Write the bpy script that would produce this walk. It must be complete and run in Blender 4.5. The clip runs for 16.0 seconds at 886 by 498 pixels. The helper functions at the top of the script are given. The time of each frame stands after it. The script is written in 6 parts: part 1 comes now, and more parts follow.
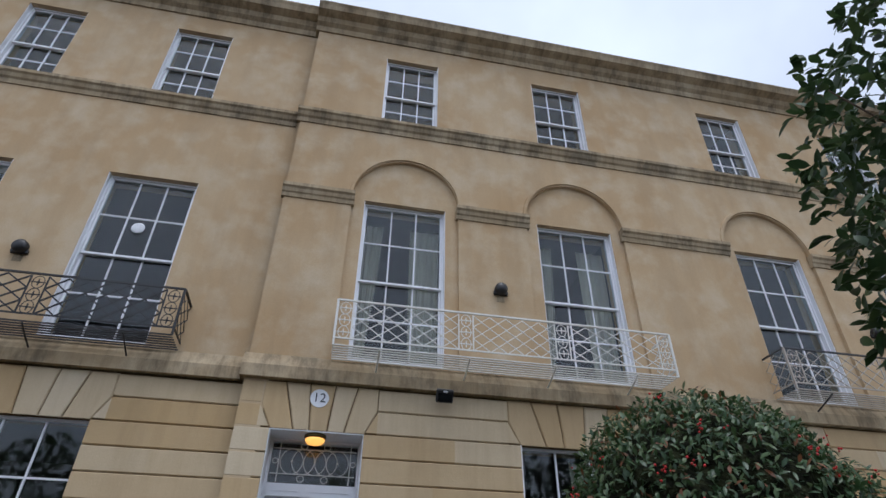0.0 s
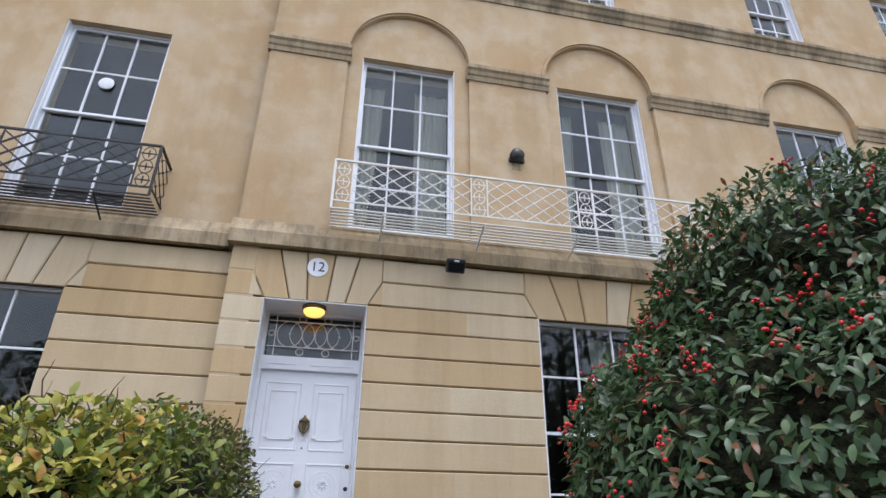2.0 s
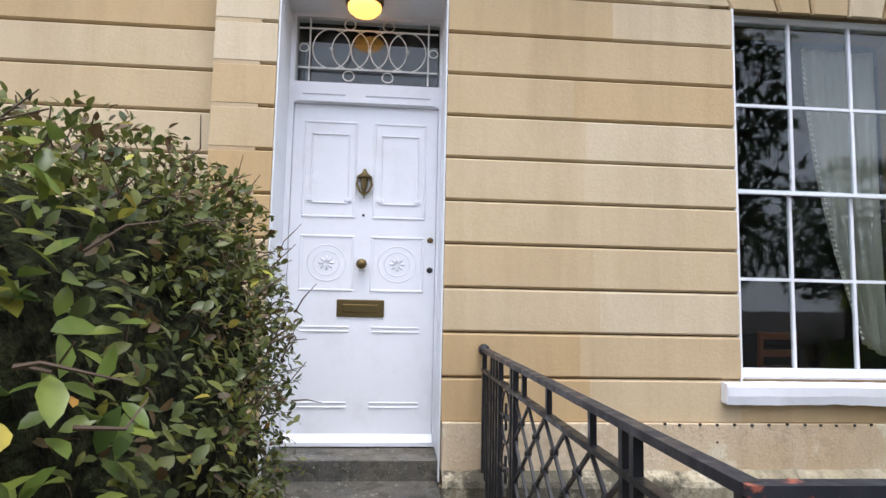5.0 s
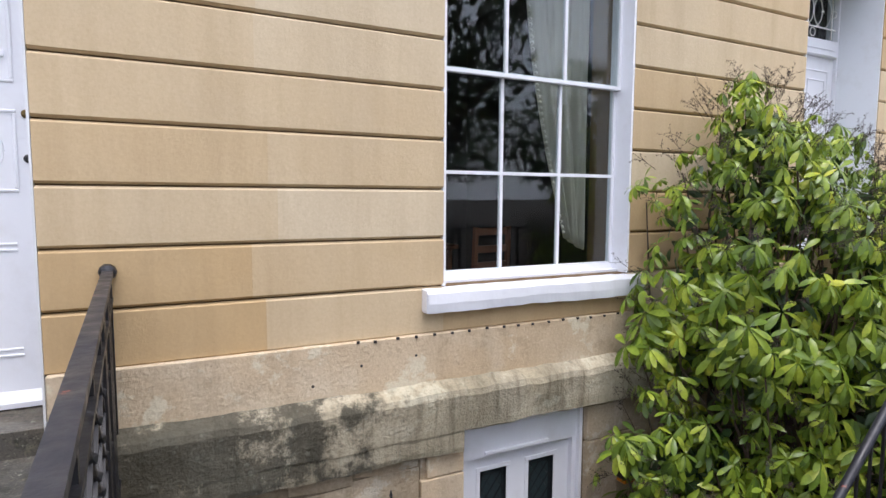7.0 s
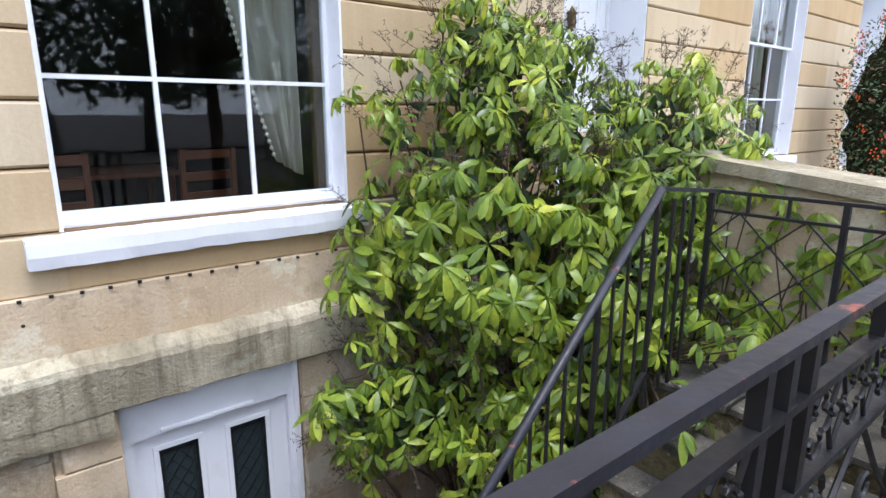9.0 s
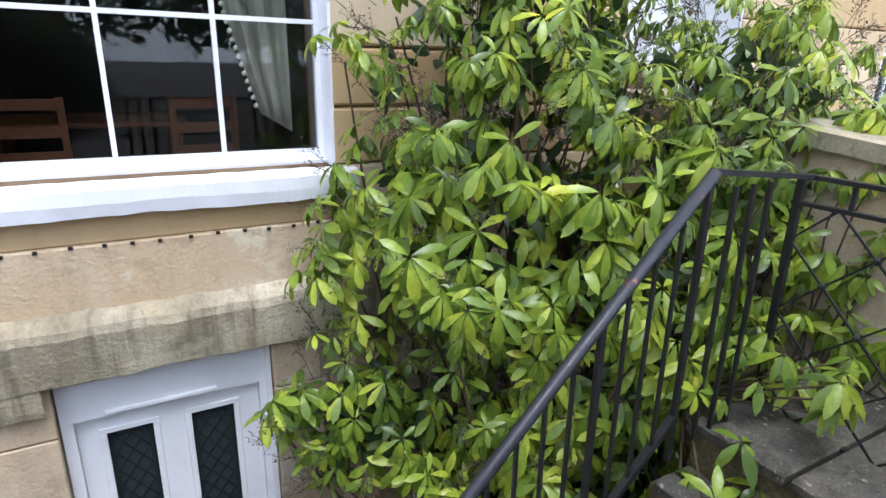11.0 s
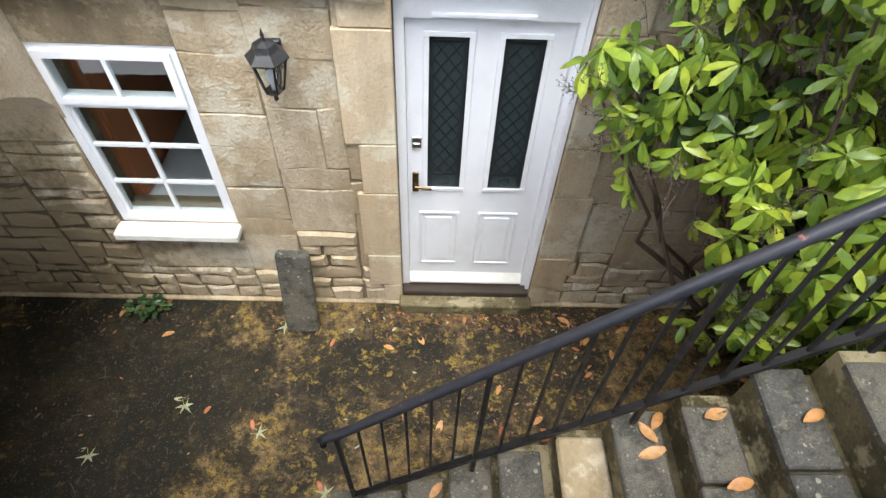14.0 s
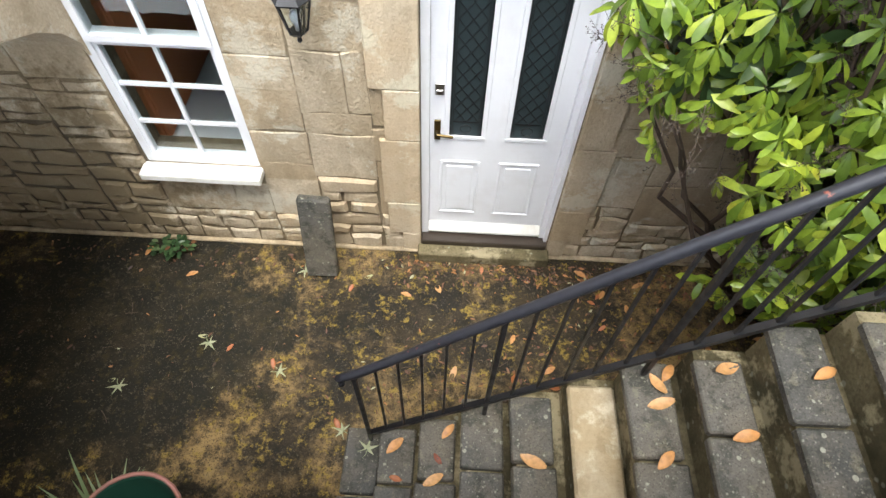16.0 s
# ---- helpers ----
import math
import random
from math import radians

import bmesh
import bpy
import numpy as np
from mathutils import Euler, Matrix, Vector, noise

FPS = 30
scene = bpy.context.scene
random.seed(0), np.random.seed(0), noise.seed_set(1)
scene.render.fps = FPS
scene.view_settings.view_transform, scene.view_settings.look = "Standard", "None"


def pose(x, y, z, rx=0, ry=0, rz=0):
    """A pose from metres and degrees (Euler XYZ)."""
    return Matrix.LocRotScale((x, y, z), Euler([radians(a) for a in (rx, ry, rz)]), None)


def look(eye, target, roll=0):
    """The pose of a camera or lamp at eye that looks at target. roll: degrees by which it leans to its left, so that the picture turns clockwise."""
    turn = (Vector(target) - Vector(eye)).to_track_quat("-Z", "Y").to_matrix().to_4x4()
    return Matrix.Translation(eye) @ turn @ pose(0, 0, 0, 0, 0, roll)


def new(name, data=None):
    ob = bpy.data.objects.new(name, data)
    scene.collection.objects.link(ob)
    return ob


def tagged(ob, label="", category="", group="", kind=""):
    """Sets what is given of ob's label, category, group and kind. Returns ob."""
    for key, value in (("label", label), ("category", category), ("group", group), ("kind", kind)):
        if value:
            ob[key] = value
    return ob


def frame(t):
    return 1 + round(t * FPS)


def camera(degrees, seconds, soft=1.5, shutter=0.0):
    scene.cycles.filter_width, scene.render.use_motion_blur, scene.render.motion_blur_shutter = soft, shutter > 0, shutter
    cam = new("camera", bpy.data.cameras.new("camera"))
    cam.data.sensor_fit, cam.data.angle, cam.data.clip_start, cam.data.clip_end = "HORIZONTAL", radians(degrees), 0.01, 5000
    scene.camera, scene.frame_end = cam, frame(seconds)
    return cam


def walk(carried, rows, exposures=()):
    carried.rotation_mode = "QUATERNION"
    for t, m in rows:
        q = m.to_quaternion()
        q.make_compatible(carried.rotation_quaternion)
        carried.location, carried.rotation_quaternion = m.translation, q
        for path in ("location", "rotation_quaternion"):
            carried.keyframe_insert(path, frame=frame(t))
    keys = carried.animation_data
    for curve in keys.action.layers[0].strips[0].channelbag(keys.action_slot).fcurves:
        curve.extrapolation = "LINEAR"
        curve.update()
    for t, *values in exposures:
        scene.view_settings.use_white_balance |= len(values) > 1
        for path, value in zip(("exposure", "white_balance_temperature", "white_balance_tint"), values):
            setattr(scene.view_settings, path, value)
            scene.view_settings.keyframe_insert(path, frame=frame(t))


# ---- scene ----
cam = camera(74.9, 16.0)
# seconds, place, turn, pitch and roll
ROWS = [
    (0.0, 0.0, 0.0, 1.5, -11.67, 34.83, -0.53),
    (0.5, -0.0139, 0.1092, 1.4365, -11.71, 34.61, -0.55),
    (1.0, 0.0237, 0.3682, 1.3503, -11.88, 33.42, -0.59),
    (1.5, 0.0803, 0.7038, 1.3796, -11.96, 29.75, -0.63),
    (2.0, 0.0943, 1.0531, 1.3693, -11.64, 26.37, -0.56),
    (2.5, 0.0884, 1.437, 1.362, -10.36, 22.05, -0.38),
    (3.0, 0.1059, 1.8935, 1.3912, -7.68, 17.14, -0.53),
    (3.5, 0.102, 2.3171, 1.3788, -4.88, 13.55, -0.69),
    (3.7, 0.1082, 2.5115, 1.396, -4.259, 12.546, -1.216),
    (5.8, 0.3456, 3.8548, 1.6141, -5.859, 0.682, -0.42),
    (6.0, 0.443, 3.9381, 1.6044, -7.59, -0.43, -0.73),
    (6.5, 0.6709, 4.0974, 1.5843, -16.772, -3.71, -0.266),
    (7.0, 0.935, 4.1688, 1.6197, -26.83, -5.12, -0.31),
    (7.5, 1.1736, 4.3167, 1.627, -35.653, -8.504, -0.469),
    (8.0, 1.5356, 4.2387, 1.6431, -38.49, -10.94, -0.01),
    (8.5, 1.8883, 4.1674, 1.6453, -39.39, -12.15, -0.07),
    (8.7, 2.0271, 4.1547, 1.6339, -39.273, -12.663, -0.093),
    (10.8, 3.057, 4.3706, 1.5936, -33.493, -16.765, -0.925),
    (11.0, 3.0513, 4.3982, 1.5851, -28.919, -17.596, -1.243),
    (11.5, 2.8921, 4.5267, 1.5241, -19.75, -21.64, -1.72),
    (12.0, 2.8419, 4.5992, 1.4883, -13.21, -29.7, -1.95),
    (12.5, 2.85, 4.6438, 1.4577, -8.28, -38.23, -2.22),
    (13.0, 2.8437, 4.6606, 1.4285, -4.43, -44.44, -2.36),
    (13.5, 2.8414, 4.6641, 1.4102, -1.62, -48.3, -2.15),
    (14.0, 2.8396, 4.6659, 1.4022, 0.13, -50.98, -1.8),
    (14.5, 2.837, 4.6679, 1.3985, 1.19, -53.24, -1.58),
    (15.0, 2.829, 4.6576, 1.3949, 1.82, -54.7, -1.57),
    (15.5, 2.8321, 4.6473, 1.3978, 2.36, -55.49, -1.46),
    (16.0, 2.8356, 4.6385, 1.4058, 2.69, -55.78, -1.45),
]
walk(cam, [(t, pose(x, y, z, 90 + pitch, roll, turn)) for t, x, y, z, turn, pitch, roll in ROWS],
     exposures=[(0.0, 0.15, 5750, 11), (0.6, 0.15, 5700, 11), (1.0, 0.2, 5700, 12), (1.5, 0.6, 5800, 12), (2.0, 0.85, 5900, 13), (2.5, 0.9, 5950, 13), (3.5, 1.15, 6100, 13), (6.0, 1.28, 6100, 14), (7.0, 1.25, 6150, 16), (7.5, 1.4, 5900, 15), (8.5, 1.52, 5800, 14), (11.0, 1.6, 5800, 13), (12.0, 1.5, 5600, 10), (12.5, 1.6, 5800, 9), (13.5, 2.0, 6200, 8), (16.0, 2.28, 6350, 8)])

# ---- sky and sun: overcast ----
world = bpy.data.worlds.new("overcast")
world.use_nodes = True
scene.world = world
wn = world.node_tree
sky = wn.nodes.new("ShaderNodeTexSky")
sky.sky_type = "NISHITA"
sky.sun_disc = False
sky.sun_elevation, sky.sun_rotation = radians(71), radians(195)
sky.air_density, sky.dust_density = 1.0, 4.0
haze = wn.nodes.new("ShaderNodeMixRGB")
haze.inputs[0].default_value = 0.72
haze.inputs[2].default_value = (7.6, 7.9, 8.5, 1)
wn.links.new(sky.outputs[0], haze.inputs[1])
clouds = wn.nodes.new("ShaderNodeTexNoise")
clouds.inputs["Scale"].default_value = 2.2
clouds.inputs["Detail"].default_value = 5
cloud_ramp = wn.nodes.new("ShaderNodeMapRange")
cloud_ramp.inputs["From Min"].default_value, cloud_ramp.inputs["From Max"].default_value = 0.3, 0.7
cloud_ramp.inputs["To Min"].default_value, cloud_ramp.inputs["To Max"].default_value = 0.8, 1.12
wn.links.new(clouds.outputs[0], cloud_ramp.inputs[0])
cloud_mul = wn.nodes.new("ShaderNodeMixRGB")
cloud_mul.blend_type = "MULTIPLY"
cloud_mul.inputs[0].default_value = 1
wn.links.new(haze.outputs[0], cloud_mul.inputs[1])
wn.links.new(cloud_ramp.outputs[0], cloud_mul.inputs[2])
wn.links.new(cloud_mul.outputs[0], wn.nodes["Background"].inputs[0])
wn.nodes["Background"].inputs[1].default_value = 0.13

sun = new("sun", bpy.data.lights.new("sun", "SUN"))
sun.data.energy, sun.data.angle, sun.data.color = 1.0, radians(25), (1.0, 0.97, 0.92)
sun.matrix_world = look((2, 0, 21), (0, 7, 0))

# ---- materials ----
def material(name, color, rough=0.6, metal=0.0, spec=0.5):
    m = bpy.data.materials.new(name)
    m.use_nodes = True
    b = m.node_tree.nodes["Principled BSDF"]
    b.inputs["Base Color"].default_value = (*color, 1)
    b.inputs["Roughness"].default_value, b.inputs["Metallic"].default_value = rough, metal
    b.inputs["Specular IOR Level"].default_value = spec
    return m, m.node_tree, b


def noise_node(nt, scale, detail=4.0, rough=0.55, stretch=(1, 1, 1), space="Object"):
    co, mp, nz = nt.nodes.new("ShaderNodeTexCoord"), nt.nodes.new("ShaderNodeMapping"), nt.nodes.new("ShaderNodeTexNoise")
    mp.inputs["Scale"].default_value = stretch
    nz.inputs["Scale"].default_value, nz.inputs["Detail"].default_value, nz.inputs["Roughness"].default_value = scale, detail, rough
    nt.links.new(co.outputs[space], mp.inputs[0])
    nt.links.new(mp.outputs[0], nz.inputs["Vector"])
    return nz.outputs[0]


def world_noise(nt, scale, detail=4.0, rough=0.55, stretch=(1, 1, 1)):
    geo, mp, nz = nt.nodes.new("ShaderNodeNewGeometry"), nt.nodes.new("ShaderNodeMapping"), nt.nodes.new("ShaderNodeTexNoise")
    mp.inputs["Scale"].default_value = stretch
    nz.inputs["Scale"].default_value, nz.inputs["Detail"].default_value, nz.inputs["Roughness"].default_value = scale, detail, rough
    nt.links.new(geo.outputs["Position"], mp.inputs[0])
    nt.links.new(mp.outputs[0], nz.inputs["Vector"])
    return nz.outputs[0]


def ramp(nt, fac, lo, hi, a, b):
    r = nt.nodes.new("ShaderNodeMapRange")
    r.inputs["From Min"].default_value, r.inputs["From Max"].default_value = lo, hi
    r.inputs["To Min"].default_value, r.inputs["To Max"].default_value = a, b
    nt.links.new(fac, r.inputs[0])
    return r.outputs[0]


def mix(nt, fac, a, b, blend="MIX"):
    m = nt.nodes.new("ShaderNodeMixRGB")
    m.blend_type = blend
    for i, v in enumerate((fac, a, b)):
        if hasattr(v, "is_linked"):
            nt.links.new(v, m.inputs[i])
        elif i == 0:
            m.inputs[0].default_value = v
        else:
            m.inputs[i].default_value = (*v, 1)
    return m.outputs[0]


def bump(nt, b, height, strength=0.3, dist=0.01):
    n = nt.nodes.new("ShaderNodeBump")
    n.inputs["Strength"].default_value, n.inputs["Distance"].default_value = strength, dist
    nt.links.new(height, n.inputs["Height"])
    nt.links.new(n.outputs[0], b.inputs["Normal"])


def piece_random(nt):
    return nt.nodes.new("ShaderNodeObjectInfo").outputs["Random"]


def island_random(nt):
    return nt.nodes.new("ShaderNodeNewGeometry").outputs["Random Per Island"]


def stone_material(name, base, dark, light, pieces=0.0, soot=0.0, grain=0.25, streak=0.0, soot_color=(0.05, 0.045, 0.035), relief=0.01, lichen=0.0, blotch=0.0, streak_size=3.0, stain=None):
    """Sandy limestone: broad tone patches, fine grain, and a tone of its own for each block."""
    m, nt, b = material(name, base, 0.9, 0, 0.15)
    c = mix(nt, ramp(nt, world_noise(nt, 0.55, 3), 0.35, 0.68, 0, 1), base, dark)
    c = mix(nt, ramp(nt, world_noise(nt, 2.3, 5), 0.45, 0.75, 0, 0.8), c, light)
    if pieces:
        c = mix(nt, pieces, c, mix(nt, piece_random(nt), dark, light))
    if streak:
        c = mix(nt, ramp(nt, world_noise(nt, streak_size, 5, 0.6, (2.2, 1, 0.16)), 0.48, 0.72, 0, streak), c, tuple(v * 0.55 for v in dark))
    if soot:
        patch = ramp(nt, world_noise(nt, 1.7, 6, 0.7, (1.4, 1, 0.55)), 0.46, 0.62, 0, soot)
        c = mix(nt, patch, c, soot_color)
    c = mix(nt, ramp(nt, world_noise(nt, 60, 3), 0.3, 0.75, 0, grain), c, tuple(v * 0.6 for v in dark), "MIX")
    if blotch:
        c = mix(nt, ramp(nt, world_noise(nt, 3.1, 9, 0.68), 0.53, 0.585, 0, blotch), c, tuple(min(0.75, v * 1.22 + 0.03) for v in light))
        c = mix(nt, ramp(nt, world_noise(nt, 4.7, 9, 0.72), 0.56, 0.62, 0, blotch * 0.8), c, tuple(v * 0.55 for v in dark))
        c = mix(nt, ramp(nt, world_noise(nt, 24, 5, 0.7), 0.58, 0.66, 0, blotch * 0.6), c, tuple(v * 0.4 for v in dark))
    if stain:
        # round one place: black moss on the ledge, bridge shade and stains below it
        geo, off, rad = nt.nodes.new("ShaderNodeNewGeometry"), nt.nodes.new("ShaderNodeVectorMath"), nt.nodes.new("ShaderNodeMath")
        off.operation, off.inputs[1].default_value = "DISTANCE", stain[:3]
        nt.links.new(geo.outputs["Position"], off.inputs[0])
        rad.operation = "ADD"
        nt.links.new(off.outputs["Value"], rad.inputs[0])
        nt.links.new(ramp(nt, world_noise(nt, 5.5, 9, 0.75, (1, 1, 0.8)), 0.3, 0.7, -0.75, 0.75), rad.inputs[1])
        c = mix(nt, ramp(nt, rad.outputs[0], stain[3] - 0.35, stain[3] + 0.1, 0.85, 0), c, soot_color)
    if lichen:
        geo, vor = nt.nodes.new("ShaderNodeNewGeometry"), nt.nodes.new("ShaderNodeTexVoronoi")
        vor.inputs["Scale"].default_value = 17
        vor.inputs["Randomness"].default_value = 1
        nt.links.new(geo.outputs["Position"], vor.inputs["Vector"])
        wob = nt.nodes.new("ShaderNodeMath")
        wob.operation = "ADD"
        nt.links.new(vor.outputs["Distance"], wob.inputs[0])
        nt.links.new(ramp(nt, world_noise(nt, 9, 4), 0.35, 0.65, 0.16, -0.12), wob.inputs[1])
        c = mix(nt, ramp(nt, wob.outputs[0], 0.10, 0.19, lichen, 0), c, (0.34, 0.34, 0.27))
    nt.links.new(c, b.inputs["Base Color"])
    h = mix(nt, 0.5, world_noise(nt, 45, 5, 0.65), world_noise(nt, 7, 5, 0.6))
    bump(nt, b, h, 0.9 if blotch else 0.35, relief)
    return m


# one dark round for the bridge's shade and dark staining on the basement wall
BRIDGE_SHADE_STAIN = (-0.1, 7.2, -1.9, 1.1)
STONE = stone_material("bath_stone", (0.54, 0.41, 0.255), (0.47, 0.32, 0.17), (0.61, 0.51, 0.365), 0.0, 0.18, 0.24, 0.16, (0.34, 0.26, 0.17), streak_size=1.6)
BLOCK = stone_material("dressed_block", (0.585, 0.45, 0.27), (0.50, 0.345, 0.17), (0.64, 0.545, 0.39), 0.85, 0.14, 0.16, 0.2, (0.34, 0.25, 0.15))
SOOTY = stone_material("weathered_stone", (0.49, 0.39, 0.255), (0.36, 0.27, 0.16), (0.55, 0.46, 0.32), 0.0, 0.62, 0.3, 0.6, (0.07, 0.06, 0.045), streak_size=5.0)
LEDGE = stone_material("grimy_ledge", (0.55, 0.48, 0.345), (0.37, 0.32, 0.215), (0.66, 0.60, 0.46), 0.0, 0.35, 0.35, 0.85, (0.05, 0.048, 0.036), 0.03, 0.2, 0.22, 11.0, (1.15, 7.15, 0.36, 0.8))
JOINT = stone_material("joint_stone", (0.19, 0.125, 0.065), (0.13, 0.085, 0.045), (0.24, 0.17, 0.10))
PLINTH = stone_material("plinth_stone", (0.63, 0.51, 0.355), (0.53, 0.40, 0.25), (0.68, 0.60, 0.46), 0.0, 0.14, 0.3, 0.3, (0.28, 0.22, 0.14), 0.015, 0.0, 0.4)
RUBBLE = stone_material("rubble_stone", (0.60, 0.49, 0.335), (0.46, 0.35, 0.22), (0.71, 0.63, 0.50), 0.42, 0.40, 0.4, 0.35, (0.24, 0.185, 0.11), relief=0.03, blotch=0.36, streak_size=2.2, stain=BRIDGE_SHADE_STAIN)
MORTAR = stone_material("mortar", (0.30, 0.235, 0.15), (0.19, 0.15, 0.095), (0.42, 0.345, 0.235), 0.0, 0.5, 0.4, 0.3, (0.10, 0.08, 0.055), relief=0.03, blotch=0.4, stain=BRIDGE_SHADE_STAIN)
def spots(nt, scale, size, amount, c, tone):
    """Ragged round lichen spots."""
    geo, vor, wob = nt.nodes.new("ShaderNodeNewGeometry"), nt.nodes.new("ShaderNodeTexVoronoi"), nt.nodes.new("ShaderNodeMath")
    vor.inputs["Scale"].default_value = scale
    nt.links.new(geo.outputs["Position"], vor.inputs["Vector"])
    wob.operation = "ADD"
    nt.links.new(vor.outputs["Distance"], wob.inputs[0])
    nt.links.new(ramp(nt, world_noise(nt, scale * 0.5, 4), 0.38, 0.62, 0.22, -0.10), wob.inputs[1])
    return mix(nt, ramp(nt, wob.outputs[0], size * 0.6, size, amount, 0), c, tone)


def flagstone_material():
    """Wet worn flagstone: brown-grey mottling, dark algae film, pale lichen spots and grit."""
    m, nt, b = material("grey_flagstone", (0.08, 0.075, 0.06), 0.7, 0, 0.4)
    c = mix(nt, ramp(nt, world_noise(nt, 2.2, 6, 0.65), 0.40, 0.60, 0, 1), (0.060, 0.060, 0.056), (0.125, 0.108, 0.082))
    c = mix(nt, 0.3, c, mix(nt, piece_random(nt), (0.05, 0.05, 0.045), (0.15, 0.135, 0.11)))
    c = mix(nt, ramp(nt, world_noise(nt, 7, 8, 0.72), 0.50, 0.60, 0, 0.75), c, (0.026, 0.027, 0.02))
    c = mix(nt, ramp(nt, world_noise(nt, 16, 7, 0.7), 0.56, 0.64, 0, 0.6), c, (0.17, 0.155, 0.105))
    c = spots(nt, 21, 0.17, 0.8, c, (0.33, 0.33, 0.26))
    c = spots(nt, 48, 0.20, 0.7, c, (0.27, 0.27, 0.21))
    c = mix(nt, ramp(nt, world_noise(nt, 85, 3, 0.7), 0.56, 0.68, 0, 0.6), c, (0.20, 0.185, 0.15))
    c = mix(nt, ramp(nt, world_noise(nt, 130, 3, 0.6), 0.34, 0.45, 0.7, 0), c, (0.02, 0.019, 0.015))
    nt.links.new(c, b.inputs["Base Color"])
    nt.links.new(ramp(nt, world_noise(nt, 5, 5), 0.4, 0.6, 0.45, 0.85), b.inputs["Roughness"])
    bump(nt, b, mix(nt, 0.5, world_noise(nt, 60, 5, 0.7), world_noise(nt, 8, 5, 0.6)), 0.7, 0.015)
    return m


STEP = flagstone_material()
RISER = stone_material("mossy_riser", (0.20, 0.165, 0.09), (0.09, 0.075, 0.04), (0.32, 0.27, 0.16), 0.3, 0.7, 0.5, 0.3, (0.03, 0.028, 0.015), 0.03, 0.5, 0.7)
PALE = stone_material("pale_riser", (0.52, 0.43, 0.29), (0.36, 0.27, 0.15), (0.62, 0.55, 0.42), 0.0, 0.35, 0.3, 0.2, (0.16, 0.11, 0.05), 0.02, 0.0, 0.4)


AREA_FLOOR = -2.43


def concrete_material():
    """Damp old concrete with dark wet patches, painted bridge shade, moss and grit."""
    m, nt, b = material("damp_concrete", (0.2, 0.16, 0.1), 0.6, 0, 0.12)
    c = mix(nt, ramp(nt, world_noise(nt, 3.2, 8, 0.76), 0.42, 0.57, 0, 1), (0.035, 0.028, 0.019), (0.26, 0.175, 0.075))
    c = mix(nt, ramp(nt, world_noise(nt, 9, 8, 0.78), 0.52, 0.60, 0, 0.8), c, (0.026, 0.021, 0.014))
    c = mix(nt, ramp(nt, world_noise(nt, 0.75, 7, 0.68), 0.43, 0.51, 0, 0.9), c, (0.016, 0.0145, 0.012))
    c = mix(nt, ramp(nt, world_noise(nt, 13, 8, 0.75), 0.54, 0.61, 0, 0.8), c, (0.27, 0.19, 0.04))
    # broad black patch for bridge shade and wet algae on the floor's damp end
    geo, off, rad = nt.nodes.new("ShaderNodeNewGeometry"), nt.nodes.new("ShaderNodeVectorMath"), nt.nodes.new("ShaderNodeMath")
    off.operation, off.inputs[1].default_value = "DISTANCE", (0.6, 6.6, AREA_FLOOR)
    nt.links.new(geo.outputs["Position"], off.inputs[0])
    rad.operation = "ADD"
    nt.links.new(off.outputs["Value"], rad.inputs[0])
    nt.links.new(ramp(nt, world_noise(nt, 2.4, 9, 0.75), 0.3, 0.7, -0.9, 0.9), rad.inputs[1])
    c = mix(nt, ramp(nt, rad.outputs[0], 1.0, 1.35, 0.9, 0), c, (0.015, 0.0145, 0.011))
    c = mix(nt, ramp(nt, world_noise(nt, 22, 6, 0.7), 0.58, 0.66, 0, 0.3), c, (0.20, 0.16, 0.10))
    c = mix(nt, ramp(nt, world_noise(nt, 80, 3, 0.7), 0.60, 0.70, 0, 0.45), c, (0.24, 0.20, 0.14))
    c = mix(nt, ramp(nt, world_noise(nt, 110, 3), 0.34, 0.46, 0.9, 0), c, (0.018, 0.015, 0.011))
    nt.links.new(c, b.inputs["Base Color"])
    nt.links.new(ramp(nt, world_noise(nt, 1.3, 4), 0.4, 0.6, 0.8, 0.42), b.inputs["Roughness"])
    bump(nt, b, mix(nt, 0.5, world_noise(nt, 70, 4), world_noise(nt, 9, 5)), 0.5, 0.012)
    return m


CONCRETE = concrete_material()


def paint_material(name, color, dirt=(0.45, 0.42, 0.36), amount=0.18, rough=0.38):
    m, nt, b = material(name, color, rough)
    c = mix(nt, ramp(nt, world_noise(nt, 5, 6, 0.65), 0.5, 0.75, 0, amount), color, dirt)
    nt.links.new(c, b.inputs["Base Color"])
    bump(nt, b, world_noise(nt, 120, 2, 0.5, (1, 1, 0.15)), 0.12, 0.002)
    return m


WHITE = paint_material("white_gloss", (0.80, 0.81, 0.84))
CREAM = paint_material("worn_white", (0.78, 0.77, 0.72), (0.38, 0.34, 0.2), 0.5, 0.55)
REVEAL = paint_material("painted_reveal", (0.72, 0.74, 0.76), (0.5, 0.48, 0.42), 0.3, 0.6)


def iron_material(name, color, rust, amount):
    m, nt, b = material(name, color, 0.38, 0.0)
    c = mix(nt, ramp(nt, world_noise(nt, 9, 6, 0.7), 0.62, 0.68, 0, amount), color, rust)
    nt.links.new(c, b.inputs["Base Color"])
    nt.links.new(ramp(nt, world_noise(nt, 14, 4), 0.35, 0.7, 0.3, 0.65), b.inputs["Roughness"])
    bump(nt, b, world_noise(nt, 50, 4), 0.4, 0.003)
    return m


